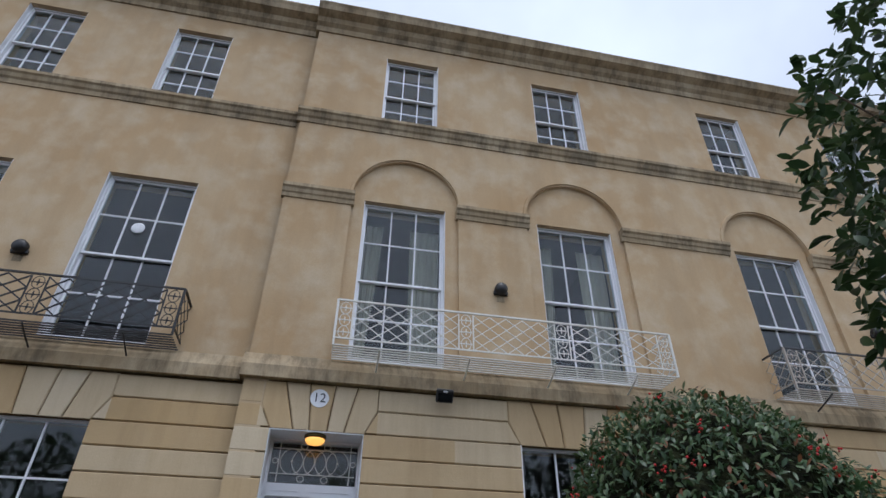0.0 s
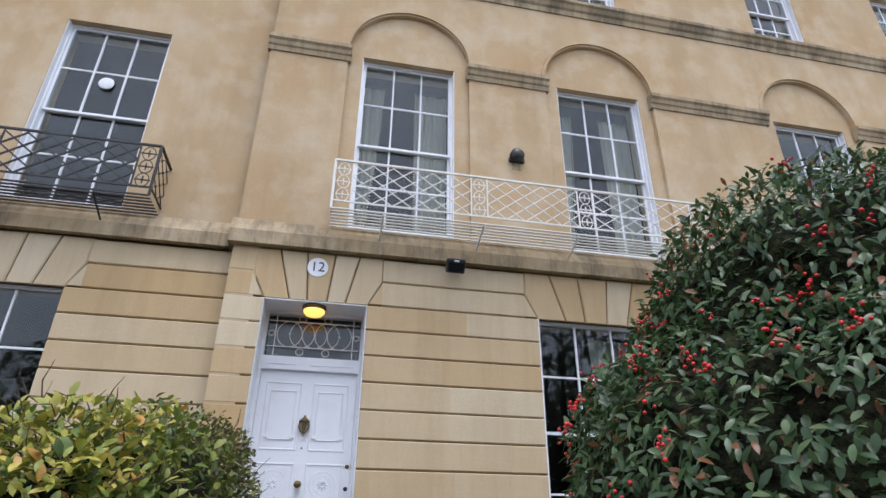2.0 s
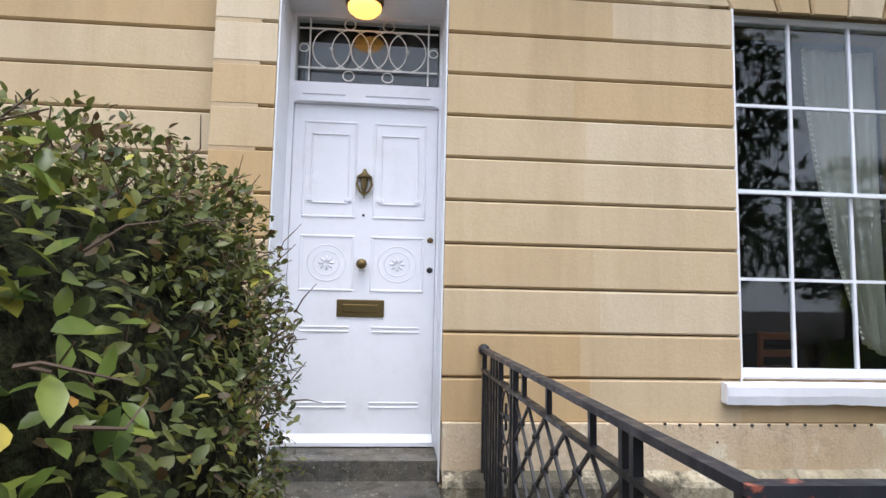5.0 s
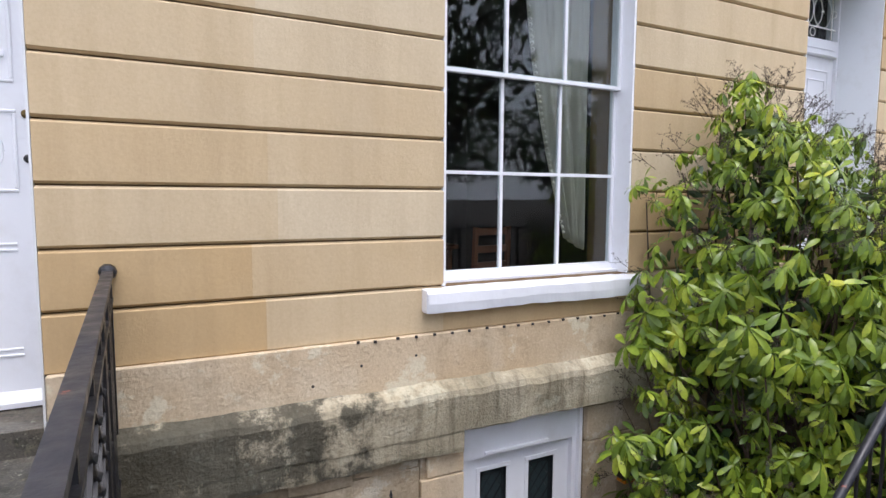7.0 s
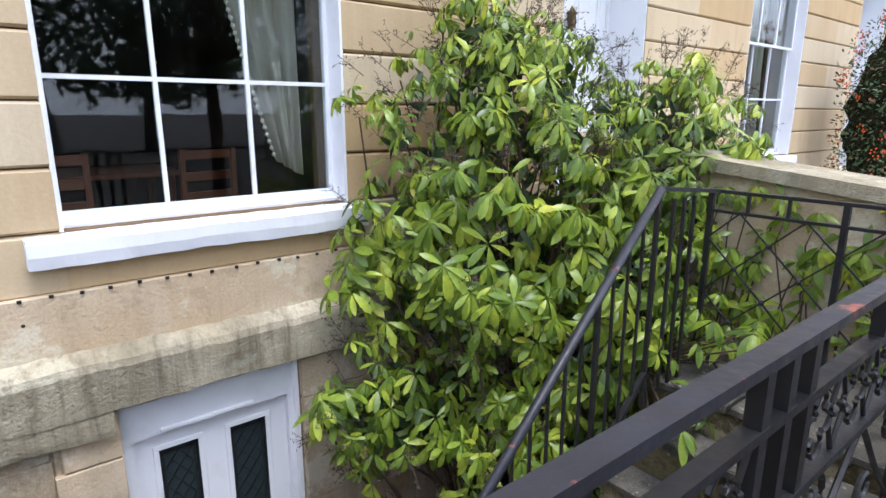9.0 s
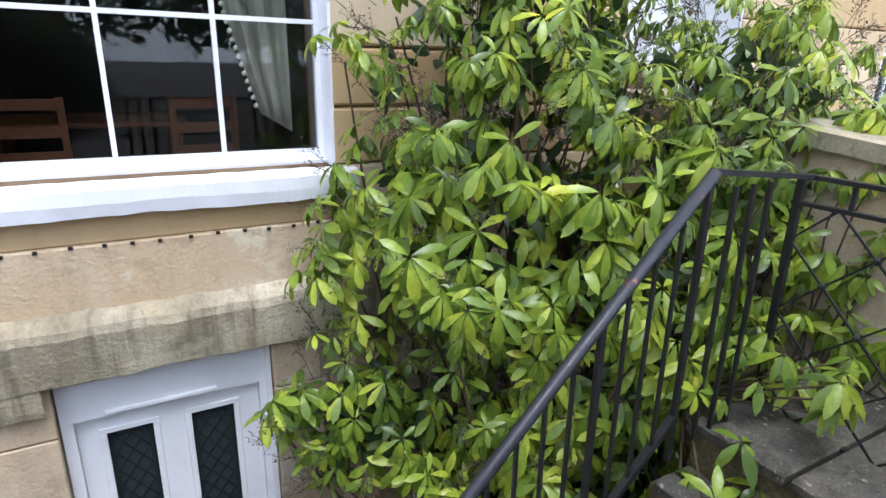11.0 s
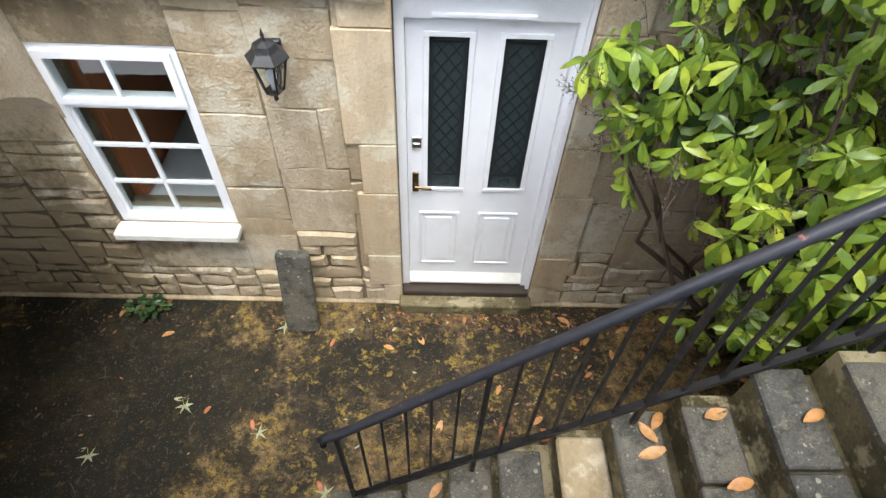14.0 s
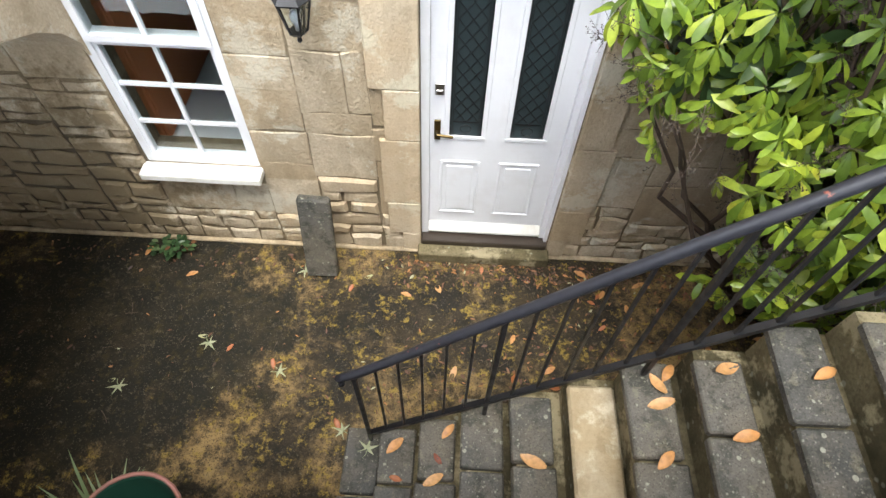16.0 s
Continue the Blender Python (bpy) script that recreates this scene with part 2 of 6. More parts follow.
IRON = iron_material("black_iron", (0.013, 0.013, 0.015), (0.07, 0.035, 0.02), 0.3)
RAIL = iron_material("worn_handrail", (0.022, 0.023, 0.03), (0.33, 0.10, 0.06), 0.9)
WHITE_IRON = iron_material("white_iron", (0.74, 0.73, 0.68), (0.25, 0.17, 0.10), 0.5)
BRASS, _, _ = material("tarnished_brass", (0.16, 0.115, 0.05), 0.45, 1.0)
CHROME, _, _ = material("brushed_steel", (0.5, 0.49, 0.47), 0.3, 1.0)
BLACK, _, _ = material("black_plastic", (0.015, 0.015, 0.016), 0.45)
DARKGLASS, _, _ = material("dark_glass", (0.01, 0.011, 0.013), 0.08)


def glass_material(name, gloss=1.0):
    m = bpy.data.materials.new(name)
    m.use_nodes = True
    nt = m.node_tree
    nt.nodes.clear()
    out, mx = nt.nodes.new("ShaderNodeOutputMaterial"), nt.nodes.new("ShaderNodeMixShader")
    tr, gl, fr = nt.nodes.new("ShaderNodeBsdfTransparent"), nt.nodes.new("ShaderNodeBsdfGlossy"), nt.nodes.new("ShaderNodeLayerWeight")
    fr.inputs["Blend"].default_value = 0.5
    pw = nt.nodes.new("ShaderNodeMath")
    pw.operation = "POWER"
    pw.inputs[1].default_value = 5.0
    nt.links.new(fr.outputs["Facing"], pw.inputs[0])
    gl.inputs["Roughness"].default_value = 0.015
    gl.inputs["Color"].default_value = (gloss, gloss, gloss, 1)
    tr.inputs["Color"].default_value = (0.86, 0.9, 0.9, 1)
    wob = nt.nodes.new("ShaderNodeBump")
    wob.inputs["Strength"].default_value, wob.inputs["Distance"].default_value = 0.06, 0.01
    nt.links.new(world_noise(nt, 2.2, 2), wob.inputs["Height"])
    nt.links.new(wob.outputs[0], gl.inputs["Normal"])
    nt.links.new(ramp(nt, pw.outputs[0], 0, 1, 0.035, 1), mx.inputs[0])
    nt.links.new(tr.outputs[0], mx.inputs[1])
    nt.links.new(gl.outputs[0], mx.inputs[2])
    nt.links.new(mx.outputs[0], out.inputs[0])
    return m


GLASS = glass_material("window_glass")


def leaf_material(name, tones, rough=0.4, trans=0.25, clump=0.0):
    """Leaves: tone by leaf out of a few, a little light let through."""
    m, nt, b = material(name, tones[0][1], rough, 0, 0.4)
    cr = nt.nodes.new("ShaderNodeValToRGB")
    cr.color_ramp.interpolation = "CONSTANT"
    e = cr.color_ramp.elements
    while len(e) < len(tones):
        e.new(0.5)
    for el, (p, c) in zip(e, tones):
        el.position, el.color = p, (*c, 1)
    pick = island_random(nt)
    if clump:
        pick = mix(nt, clump, pick, ramp(nt, world_noise(nt, 3.2, 2), 0.32, 0.68, 0, 1))
    nt.links.new(pick, cr.inputs[0])
    c = mix(nt, ramp(nt, world_noise(nt, 30, 3), 0.35, 0.7, 0, 0.35), cr.outputs[0], tuple(v * 0.5 for v in tones[0][1]))
    nt.links.new(c, b.inputs["Base Color"])
    b.inputs["Subsurface Weight"].default_value = 0.0
    out = nt.nodes["Material Output"]
    t, mx = nt.nodes.new("ShaderNodeBsdfTranslucent"), nt.nodes.new("ShaderNodeMixShader")
    mx.inputs[0].default_value = trans
    nt.links.new(c, t.inputs[0])
    nt.links.new(b.outputs[0], mx.inputs[1])
    nt.links.new(t.outputs[0], mx.inputs[2])
    nt.links.new(mx.outputs[0], out.inputs[0])
    return m


HEDGE_LEAF = leaf_material("hedge_leaf", [(0, (0.075, 0.12, 0.03)), (0.25, (0.13, 0.185, 0.038)), (0.50, (0.20, 0.245, 0.048)), (0.74, (0.29, 0.31, 0.058)), (0.90, (0.42, 0.38, 0.07)), (0.97, (0.18, 0.10, 0.05))], 0.30, clump=0.3)
SMALL_LEAF = leaf_material("hedge_small_leaf", [(0, (0.055, 0.075, 0.024)), (0.25, (0.10, 0.125, 0.03)), (0.52, (0.16, 0.175, 0.042)), (0.72, (0.12, 0.075, 0.036)), (0.86, (0.24, 0.24, 0.055)), (0.97, (0.40, 0.34, 0.07))], 0.40, clump=0.3)
YELLOW_LEAF = leaf_material("yellowing_leaf", [(0, (0.42, 0.40, 0.07)), (0.4, (0.30, 0.33, 0.06)), (0.7, (0.56, 0.46, 0.10)), (0.92, (0.50, 0.26, 0.06))], 0.36)
BERRY_LEAF = leaf_material("berry_bush_leaf", [(0, (0.055, 0.105, 0.038)), (0.32, (0.036, 0.074, 0.028)), (0.62, (0.095, 0.15, 0.058)), (0.84, (0.15, 0.20, 0.09)), (0.94, (0.24, 0.095, 0.045))], 0.34)
DROOP_LEAF = leaf_material("shrub_leaf", [(0, (0.075, 0.13, 0.02)), (0.22, (0.15, 0.235, 0.028)), (0.46, (0.26, 0.36, 0.038)), (0.70, (0.41, 0.49, 0.05)), (0.90, (0.56, 0.58, 0.06)), (0.985, (0.70, 0.52, 0.05))], 0.30, 0.3, clump=0.42)
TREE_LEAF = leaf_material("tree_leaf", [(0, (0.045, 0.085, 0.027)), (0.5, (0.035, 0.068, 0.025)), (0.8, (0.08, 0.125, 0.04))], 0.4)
TWIG, _, _ = material("twig", (0.075, 0.05, 0.032), 0.85)
SEED, _, _ = material("dry_seed_head", (0.06, 0.042, 0.032), 0.9)
BERRY, _, _ = material("red_berry", (0.55, 0.02, 0.02), 0.3)
SOIL, _, _ = material("soil", (0.05, 0.04, 0.03), 0.95)


def cloth_material():
    m, nt, b = material("cream_curtain", (0.66, 0.62, 0.52), 0.9, 0, 0.1)
    nt.links.new(mix(nt, ramp(nt, world_noise(nt, 4, 4), 0.4, 0.7, 0, 0.5), (0.66, 0.62, 0.52), (0.5, 0.46, 0.36)), b.inputs["Base Color"])
    return m


CURTAIN = cloth_material()
# Room shade is put into this near-black wall colour.
ROOM = paint_material("unlit_room_black", (0.05, 0.05, 0.052), (0.03, 0.028, 0.026), 0.4, 0.9)
WOOD, _, _ = material("brown_wood", (0.20, 0.07, 0.03), 0.45)
ORANGE, _, _ = material("orange_wall", (0.55, 0.19, 0.07), 0.7)
GREEN_PLASTIC, _, _ = material("green_plastic", (0.02, 0.075, 0.05), 0.4)
LAMP_GLOW = bpy.data.materials.new("lit_lamp_glass")
LAMP_GLOW.use_nodes = True
_b = LAMP_GLOW.node_tree.nodes["Principled BSDF"]
_b.inputs["Base Color"].default_value = (0.9, 0.6, 0.2, 1)
_b.inputs["Emission Color"].default_value = (1.0, 0.45, 0.08, 1)
_b.inputs["Emission Strength"].default_value = 1.05

# ---- builders ----
def mesh_of(bm, name, mat, smooth=False):
    me = bpy.data.meshes.new(name)
    bm.to_mesh(me)
    bm.free()
    me.materials.append(mat)
    if smooth:
        for p in me.polygons:
            p.use_smooth = True
    return me


def part(name, bm, mat, parent=None, label="", smooth=False):
    ob = new(name, mesh_of(bm, name, mat, smooth))
    ob.parent = parent
    if label:
        ob["label"] = label
    return ob


def thing(name, label, category, group="", at=(0, 0, 0)):
    ob = new(name)
    ob.location = at
    ob.empty_display_size = 0.1
    return tagged(ob, label, category, group)


def structure(name, bm, mat, label="", smooth=False):
    ob = part(name, bm, mat, None, label, smooth)
    ob["kind"] = "structure"
    return ob


def box(bm, x0, x1, y0, y1, z0, z1, bevel=0.0):
    vs = [bm.verts.new((x, y, z)) for z in (z0, z1) for y in (y0, y1) for x in (x0, x1)]
    fs = [bm.faces.new([vs[i] for i in q]) for q in ((0, 2, 3, 1), (4, 5, 7, 6), (0, 1, 5, 4), (2, 6, 7, 3), (0, 4, 6, 2), (1, 3, 7, 5))]
    if bevel:
        es = list({e for f in fs for e in f.edges})
        bmesh.ops.bevel(bm, geom=es, offset=bevel, segments=1, affect="EDGES", profile=0.5)
    return bm


def B(x0, x1, y0, y1, z0, z1, bevel=0.0):
    return box(bmesh.new(), x0, x1, y0, y1, z0, z1, bevel)


def prism(bm, pts, y0, y1):
    """A polygon in x and z, counter-clockwise seen from -y, with depth from y0 (front) to y1."""
    a = [bm.verts.new((x, y0, z)) for x, z in pts]
    b = [bm.verts.new((x, y1, z)) for x, z in pts]
    n = len(pts)
    bm.faces.new(a)
    bm.faces.new(b[::-1])
    for i in range(n):
        bm.faces.new((a[i], b[i], b[(i + 1) % n], a[(i + 1) % n]))
    return bm


def profile_x(bm, pts, x0, x1):
    """A moulding: a polygon in y and z drawn out along x."""
    a = [bm.verts.new((x0, y, z)) for y, z in pts]
    b = [bm.verts.new((x1, y, z)) for y, z in pts]
    n = len(pts)
    bm.faces.new(a[::-1])
    bm.faces.new(b)
    for i in range(n):
        bm.faces.new((a[i], a[(i + 1) % n], b[(i + 1) % n], b[i]))
    bmesh.ops.recalc_face_normals(bm, faces=bm.faces)
    return bm


def tube(bm, pts, r, sides=6, closed=False):
    """A round bar along a line of points; r may be one radius or one for each point."""
    pts = [Vector(p) for p in pts]
    n = len(pts)
    rings = []
    for i, p in enumerate(pts):
        a = pts[(i - 1) % n] if closed or i else p
        b = pts[(i + 1) % n] if closed or i < n - 1 else p
        d = (b - a).normalized()
        u = d.cross(Vector((0, 0, 1)))
        u = u.normalized() if u.length > 0.05 else d.cross(Vector((0, 1, 0))).normalized()
        v = d.cross(u)
        rr = r[i] if isinstance(r, (list, tuple)) else r
        rings.append([bm.verts.new(p + rr * (math.cos(t) * u + math.sin(t) * v)) for t in (2 * math.pi * k / sides for k in range(sides))])
    for i in range(n if closed else n - 1):
        a, b = rings[i], rings[(i + 1) % n]
        for k in range(sides):
            bm.faces.new((a[k], a[(k + 1) % sides], b[(k + 1) % sides], b[k]))
    if not closed:
        bm.faces.new(rings[0][::-1])
        bm.faces.new(rings[-1])
    return bm


def bar(bm, p, q, w, h=None):
    """A square bar from p to q."""
    p, q, h = Vector(p), Vector(q), h or w
    d = (q - p).normalized()
    u = d.cross(Vector((0, 0, 1)))
    u = u.normalized() if u.length > 0.02 else Vector((1, 0, 0))
    v = d.cross(u)
    a, b = [[bm.verts.new(e + u * w / 2 * i + v * h / 2 * j) for i, j in ((-1, -1), (1, -1), (1, 1), (-1, 1))] for e in (p, q)]
    bm.faces.new(a[::-1])
    bm.faces.new(b)
    for k in range(4):
        bm.faces.new((a[k], a[(k + 1) % 4], b[(k + 1) % 4], b[k]))
    return bm


def lathe(bm, prof, cx, cy, cz, sides=16, axis="z"):
    """A turned body: radius and height pairs round an axis."""
    rings = []
    for r, h in prof:
        ring = []
        for k in range(sides):
            c, s = math.cos(2 * math.pi * k / sides) * r, math.sin(2 * math.pi * k / sides) * r
            ring.append(bm.verts.new((cx + c, cy + s, cz + h) if axis == "z" else (cx + c, cy - h, cz + s)))
        rings.append(ring)
    for a, b in zip(rings, rings[1:]):
        for k in range(sides):
            bm.faces.new((a[k], a[(k + 1) % sides], b[(k + 1) % sides], b[k]))
    bm.faces.new(rings[0][::-1])
    bm.faces.new(rings[-1])
    bmesh.ops.recalc_face_normals(bm, faces=bm.faces)
    return bm

# ---- plan ----
FRONT = 7.28          # face of the terrace
LEFT_FACE = 7.45      # the neighbour's face, set back
CORNER = -1.08        # where the face steps forward
PERIOD = 6.64         # one house
AREA = -2.43          # floor of the sunken area
EDGE = 4.56           # street edge of the area
COURSE0, COURSE = 0.79, 0.2925
DOOR_X = (-0.67, 0.48)
WIN_X = (2.515, 4.02)
GROUND_SILL, GROUND_HEAD = 1.08, 3.715
UP_X = ((0.17, 1.50), (3.08, 4.42))
UP_SILL, UP_HEAD = 4.70, 7.47
TOP_X = ((0.30, 1.32), (3.25, 4.27))
TOP_SILL, TOP_HEAD = 9.28, 11.05
RIGHT_END, LEFT_END = 21.0, -13.0


def holed_wall(bm, x0, x1, z0, z1, y0, y1, holes):
    """A wall with openings that go right through it."""
    xs = sorted({x0, x1, *(v for h in holes for v in h[:2])})
    zs = sorted({z0, z1, *(v for h in holes for v in h[2:])})
    for a, b in zip(xs, xs[1:]):
        run = None
        for c, d in zip(zs, zs[1:]):
            if any(h[0] <= a and b <= h[1] and h[2] <= c and d <= h[3] for h in holes):
                if run:
                    box(bm, a, b, y0, y1, *run)
                run = None
            else:
                run = (run[0], d) if run else (c, d)
        if run:
            box(bm, a, b, y0, y1, *run)
    return bm


HOUSES = [(i * PERIOD) for i in range(3)]
LEFT_WIN = [(-4.18, -2.73), (-6.8, -5.35), (-9.4, -7.95)]
LEFT_UP = [(-3.70, -2.40), (-6.32, -5.02), (-8.95, -7.65)]
LEFT_TOP = [(-3.64, -2.64), (-6.18, -5.20), (-8.8, -7.8)]
BASE_FACE = 7.20      # face of the thicker basement wall
BASE_DOOR = (2.635, 3.615, -2.34, 0.18)
BASE_WIN = (0.78, 1.55, -1.56, -0.235)

holes_low = [h for o in HOUSES for h in ((DOOR_X[0] + o, DOOR_X[1] + o, 0.40, GROUND_HEAD), (WIN_X[0] + o, WIN_X[1] + o, GROUND_SILL, GROUND_HEAD))]
structure("wall_front_ground", holed_wall(bmesh.new(), CORNER, RIGHT_END, 0.40, 4.32, FRONT + 0.035, FRONT + 0.45, holes_low), JOINT, "recessed joints behind rusticated stone courses")
holes_up = [(a + o, b + o, UP_SILL, UP_HEAD) for o in HOUSES for a, b in UP_X] + [(a + o, b + o, TOP_SILL, TOP_HEAD) for o in HOUSES for a, b in TOP_X]
structure("wall_front_upper", holed_wall(bmesh.new(), CORNER, RIGHT_END, 4.32, 11.55, FRONT + 0.06, FRONT + 0.45, holes_up), STONE, "smooth honey-coloured limestone upper wall")
structure("wall_neighbour_ground", holed_wall(bmesh.new(), LEFT_END, CORNER, -0.2, 4.32, LEFT_FACE + 0.035, LEFT_FACE + 0.4, [(a, b, GROUND_SILL, GROUND_HEAD) for a, b in LEFT_WIN]), JOINT, "recessed joints behind rusticated stone courses")
structure("wall_neighbour_upper", holed_wall(bmesh.new(), LEFT_END, CORNER, 4.32, 11.55, LEFT_FACE, LEFT_FACE + 0.4,
          [(a, b, UP_SILL, 7.45) for a, b in LEFT_UP] + [(a, b, 9.28, 11.08) for a, b in LEFT_TOP]), STONE, "smooth honey-coloured limestone upper wall")
structure("wall_corner_return", B(CORNER, CORNER + 0.3, FRONT + 0.003, LEFT_FACE + 0.3, -0.2, 11.55), STONE, "stone return of the projecting house front")


# upper skin: piers, spandrels over round-headed recesses, and the plain storey above
def spandrel(bm, x0, x1, cx, r, z0, z1, y0, y1):
    steps = 20
    arc = [(cx - r * math.cos(math.pi * i / steps), z0 + r * math.sin(math.pi * i / steps)) for i in range(steps + 1)]
    pts = [(x0, z0), *arc, (x1, z0)]
    for (xa, za), (xb, zb) in zip(pts, pts[1:]):
        if xb - xa > 1e-4:
            prism(bm, [(xa, za), (xb, zb), (xb, z1), (xa, z1)], y0, y1)
    return bm


ARCH_R, SPRING = 0.87, 7.50
skin = bmesh.new()
edges = [CORNER]
for o in HOUSES:
    for a, b in UP_X:
        c = (a + b) / 2 + o
        edges += [c - ARCH_R, c + ARCH_R]
edges.append(RIGHT_END)
for a, b in zip(edges[::2], edges[1::2]):
    box(skin, a, b, FRONT, FRONT + 0.06, 4.66, SPRING)
centres = [(a + b) / 2 + o for o in HOUSES for a, b in UP_X]
bounds = [CORNER] + [(p + q) / 2 for p, q in zip(centres, centres[1:])] + [RIGHT_END]
for c, a, b in zip(centres, bounds, bounds[1:]):
    spandrel(skin, a, b, c, ARCH_R, SPRING, 9.0, FRONT, FRONT + 0.06)
holed_wall(skin, CORNER, RIGHT_END, 9.0, 11.55, FRONT, FRONT + 0.06, [(a + o, b + o, TOP_SILL, TOP_HEAD) for o in HOUSES for a, b in TOP_X])
structure("wall_front_piers", skin, STONE, "smooth limestone piers and spandrels round arched recesses")


def moulding(name, x0, x1, y, prof, mat, label):
    ob = structure(name, profile_x(bmesh.new(), [(y + a, b) for a, b in prof], x0, x1), mat, label)
    return ob


BAND = [(0.30, 4.32), (-0.09, 4.32), (-0.09, 4.48), (-0.06, 4.54), (-0.02, 4.62), (0.0, 4.66), (0.30, 4.66)]
IMPOST = [(0.05, 7.29), (-0.02, 7.29), (-0.03, 7.36), (-0.05, 7.38), (-0.06, 7.44), (-0.09, 7.47), (-0.09, 7.53), (0.05, 7.53)]
SILLBAND = [(0.05, 8.97), (-0.02, 8.97), (-0.03, 9.06), (-0.06, 9.09), (-0.08, 9.16), (-0.11, 9.19), (-0.11, 9.25), (0.05, 9.27)]
CORNICE = [(0.4, 11.52), (-0.03, 11.52), (-0.05, 11.64), (-0.12, 11.70), (-0.16, 11.80), (-0.30, 11.86), (-0.33, 11.96), (-0.36, 12.02), (0.0, 12.06), (0.4, 12.06)]
for side, x0, x1, y in (("front", CORNER - 0.06, RIGHT_END, FRONT), ("neighbour", LEFT_END, CORNER - 0.07, LEFT_FACE)):
    moulding("trim_band_" + side, x0, x1, y, BAND, SOOTY, "stone string course streaked with black grime")
    moulding("trim_sill_band_" + side, x0, x1, y, SILLBAND, SOOTY, "moulded stone sill band stained dark")
    moulding("cornice_" + side, x0, x1, y, CORNICE, SOOTY, "weathered moulded stone cornice")
    structure("parapet_" + side, B(x0, x1, y + 0.02, y + 0.4, 12.06, 12.62, 0.01), SOOTY, "grime-blackened stone parapet")
for a, b in zip(edges[::2], edges[1::2]):
    lo, hi = a - 0.04, b + 0.04
    bm = profile_x(bmesh.new(), [(FRONT + p, q) for p, q in IMPOST], lo, hi)
    structure("trim_impost", bm, SOOTY, "moulded stone impost course between arched recesses")


def archivolt(c):
    bm = bmesh.new()
    n = 28
    ring = []
    for i in range(n + 1):
        t = math.pi * i / n
        ring.append([bm.verts.new((c - r * math.cos(t), FRONT - d, SPRING + 0.03 + r * math.sin(t))) for r, d in ((ARCH_R, -0.04), (ARCH_R, 0.025), (ARCH_R + 0.05, 0.025), (ARCH_R + 0.06, -0.01))])
    for p, q in zip(ring, ring[1:]):
        for k in range(3):
            bm.faces.new((p[k], p[k + 1], q[k + 1], q[k]))
    bmesh.ops.recalc_face_normals(bm, faces=bm.faces)
    structure("trim_arch", bm, STONE, "slim moulded stone edge of an arched recess")


for c in centres:
    archivolt(c)

# behind the front: unseen roof, floors and walls near-black for shade, closing the rooms
structure("roof", B(LEFT_END, RIGHT_END, 7.9, 14, 11.9, 12.05), SOOTY, "unseen flat roof behind the parapet, closing the rooms")
structure("wall_back", B(LEFT_END, RIGHT_END, 12.0, 12.2, AREA, 12.0), ROOM, "back wall coloured near-black for the shade of the rooms")
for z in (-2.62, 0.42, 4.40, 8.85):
    structure("floor_rooms", B(LEFT_END, RIGHT_END, FRONT + 0.46, 12.0, z - 0.18, z), ROOM, "floor coloured near-black for the shade of the rooms")
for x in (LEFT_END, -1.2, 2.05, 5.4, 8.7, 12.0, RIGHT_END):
    structure("wall_cross", B(x - 0.1, x + 0.1, FRONT + 0.46, 12.0, -2.6, 11.9), ROOM, "dividing wall coloured near-black between unlit rooms")

# basement wall and the ledge above it
structure("wall_basement", holed_wall(bmesh.new(), -8.0, 14.0, AREA - 0.1, 0.40, BASE_FACE + 0.05, 7.50, [BASE_DOOR, BASE_WIN]), MORTAR, "basement wall of rubble stone in lime mortar")
def worn_profile(pts, x0, x1, step, amount):
    """A moulding whose edges are worn unevenly along its length."""
    bm = bmesh.new()
    n = int((x1 - x0) / step)
    rings = []
    for i in range(n + 1):
        x = x0 + (x1 - x0) * i / n
        rings.append([bm.verts.new((x, y + amount * noise.noise((x * 3.1, y * 9, z * 4)) + 0.5 * amount * noise.noise((x * 11, y * 9, z * 6)), z + amount * noise.noise((x * 2.7, 5 + z * 8, y * 3)) + 0.6 * amount * noise.noise((x * 9, 7, z * 8)))) for y, z in pts])
    m = len(pts)
    for a, b in zip(rings, rings[1:]):
        for k in range(m - 1):
            bm.faces.new((a[k], b[k], b[k + 1], a[k + 1]))
    bmesh.ops.recalc_face_normals(bm, faces=bm.faces)
    return bm


structure("trim_basement_ledge", worn_profile([(BASE_FACE + 0.06, 0.175), (BASE_FACE + 0.0, 0.18), (BASE_FACE - 0.035, 0.20), (BASE_FACE - 0.04, 0.27), (BASE_FACE - 0.045, 0.35), (BASE_FACE - 0.05, 0.42), (BASE_FACE - 0.035, 0.455), (BASE_FACE, 0.48), (FRONT, 0.52)], 0.485, 14.0, 0.025, 0.012), LEDGE, "mossy projecting stone ledge streaked with black grime")
structure("trim_lintel_course", worn_profile([(BASE_FACE + 0.06, 0.045), (BASE_FACE + 0.01, 0.05), (BASE_FACE - 0.018, 0.065), (BASE_FACE - 0.026, 0.10), (BASE_FACE - 0.03, 0.16), (BASE_FACE - 0.03, 0.21)], 0.485, 2.61, 0.02, 0.017), LEDGE, "rough broken stone course under the ledge")
structure("wall_plinth", B(0.485, 14.0, FRONT - 0.03, FRONT + 0.05, 0.49, 0.80, 0.006), PLINTH, "smooth patched stone plinth course")

# ground, terrace, bridge to the door, area floor and its retaining wall
def ground_sheet():
    bm = bmesh.new()
    R = 400
    for x0, x1, y0, y1, z in ((-R, R, -R, 3.2, 0.0), (-R, -1.0, 3.2, FRONT + 0.1, 0.0), (-1.0, 14.0, 3.2, EDGE, 0.19)):
        box(bm, x0, x1, y0, y1, z - 0.3, z)
    return bm


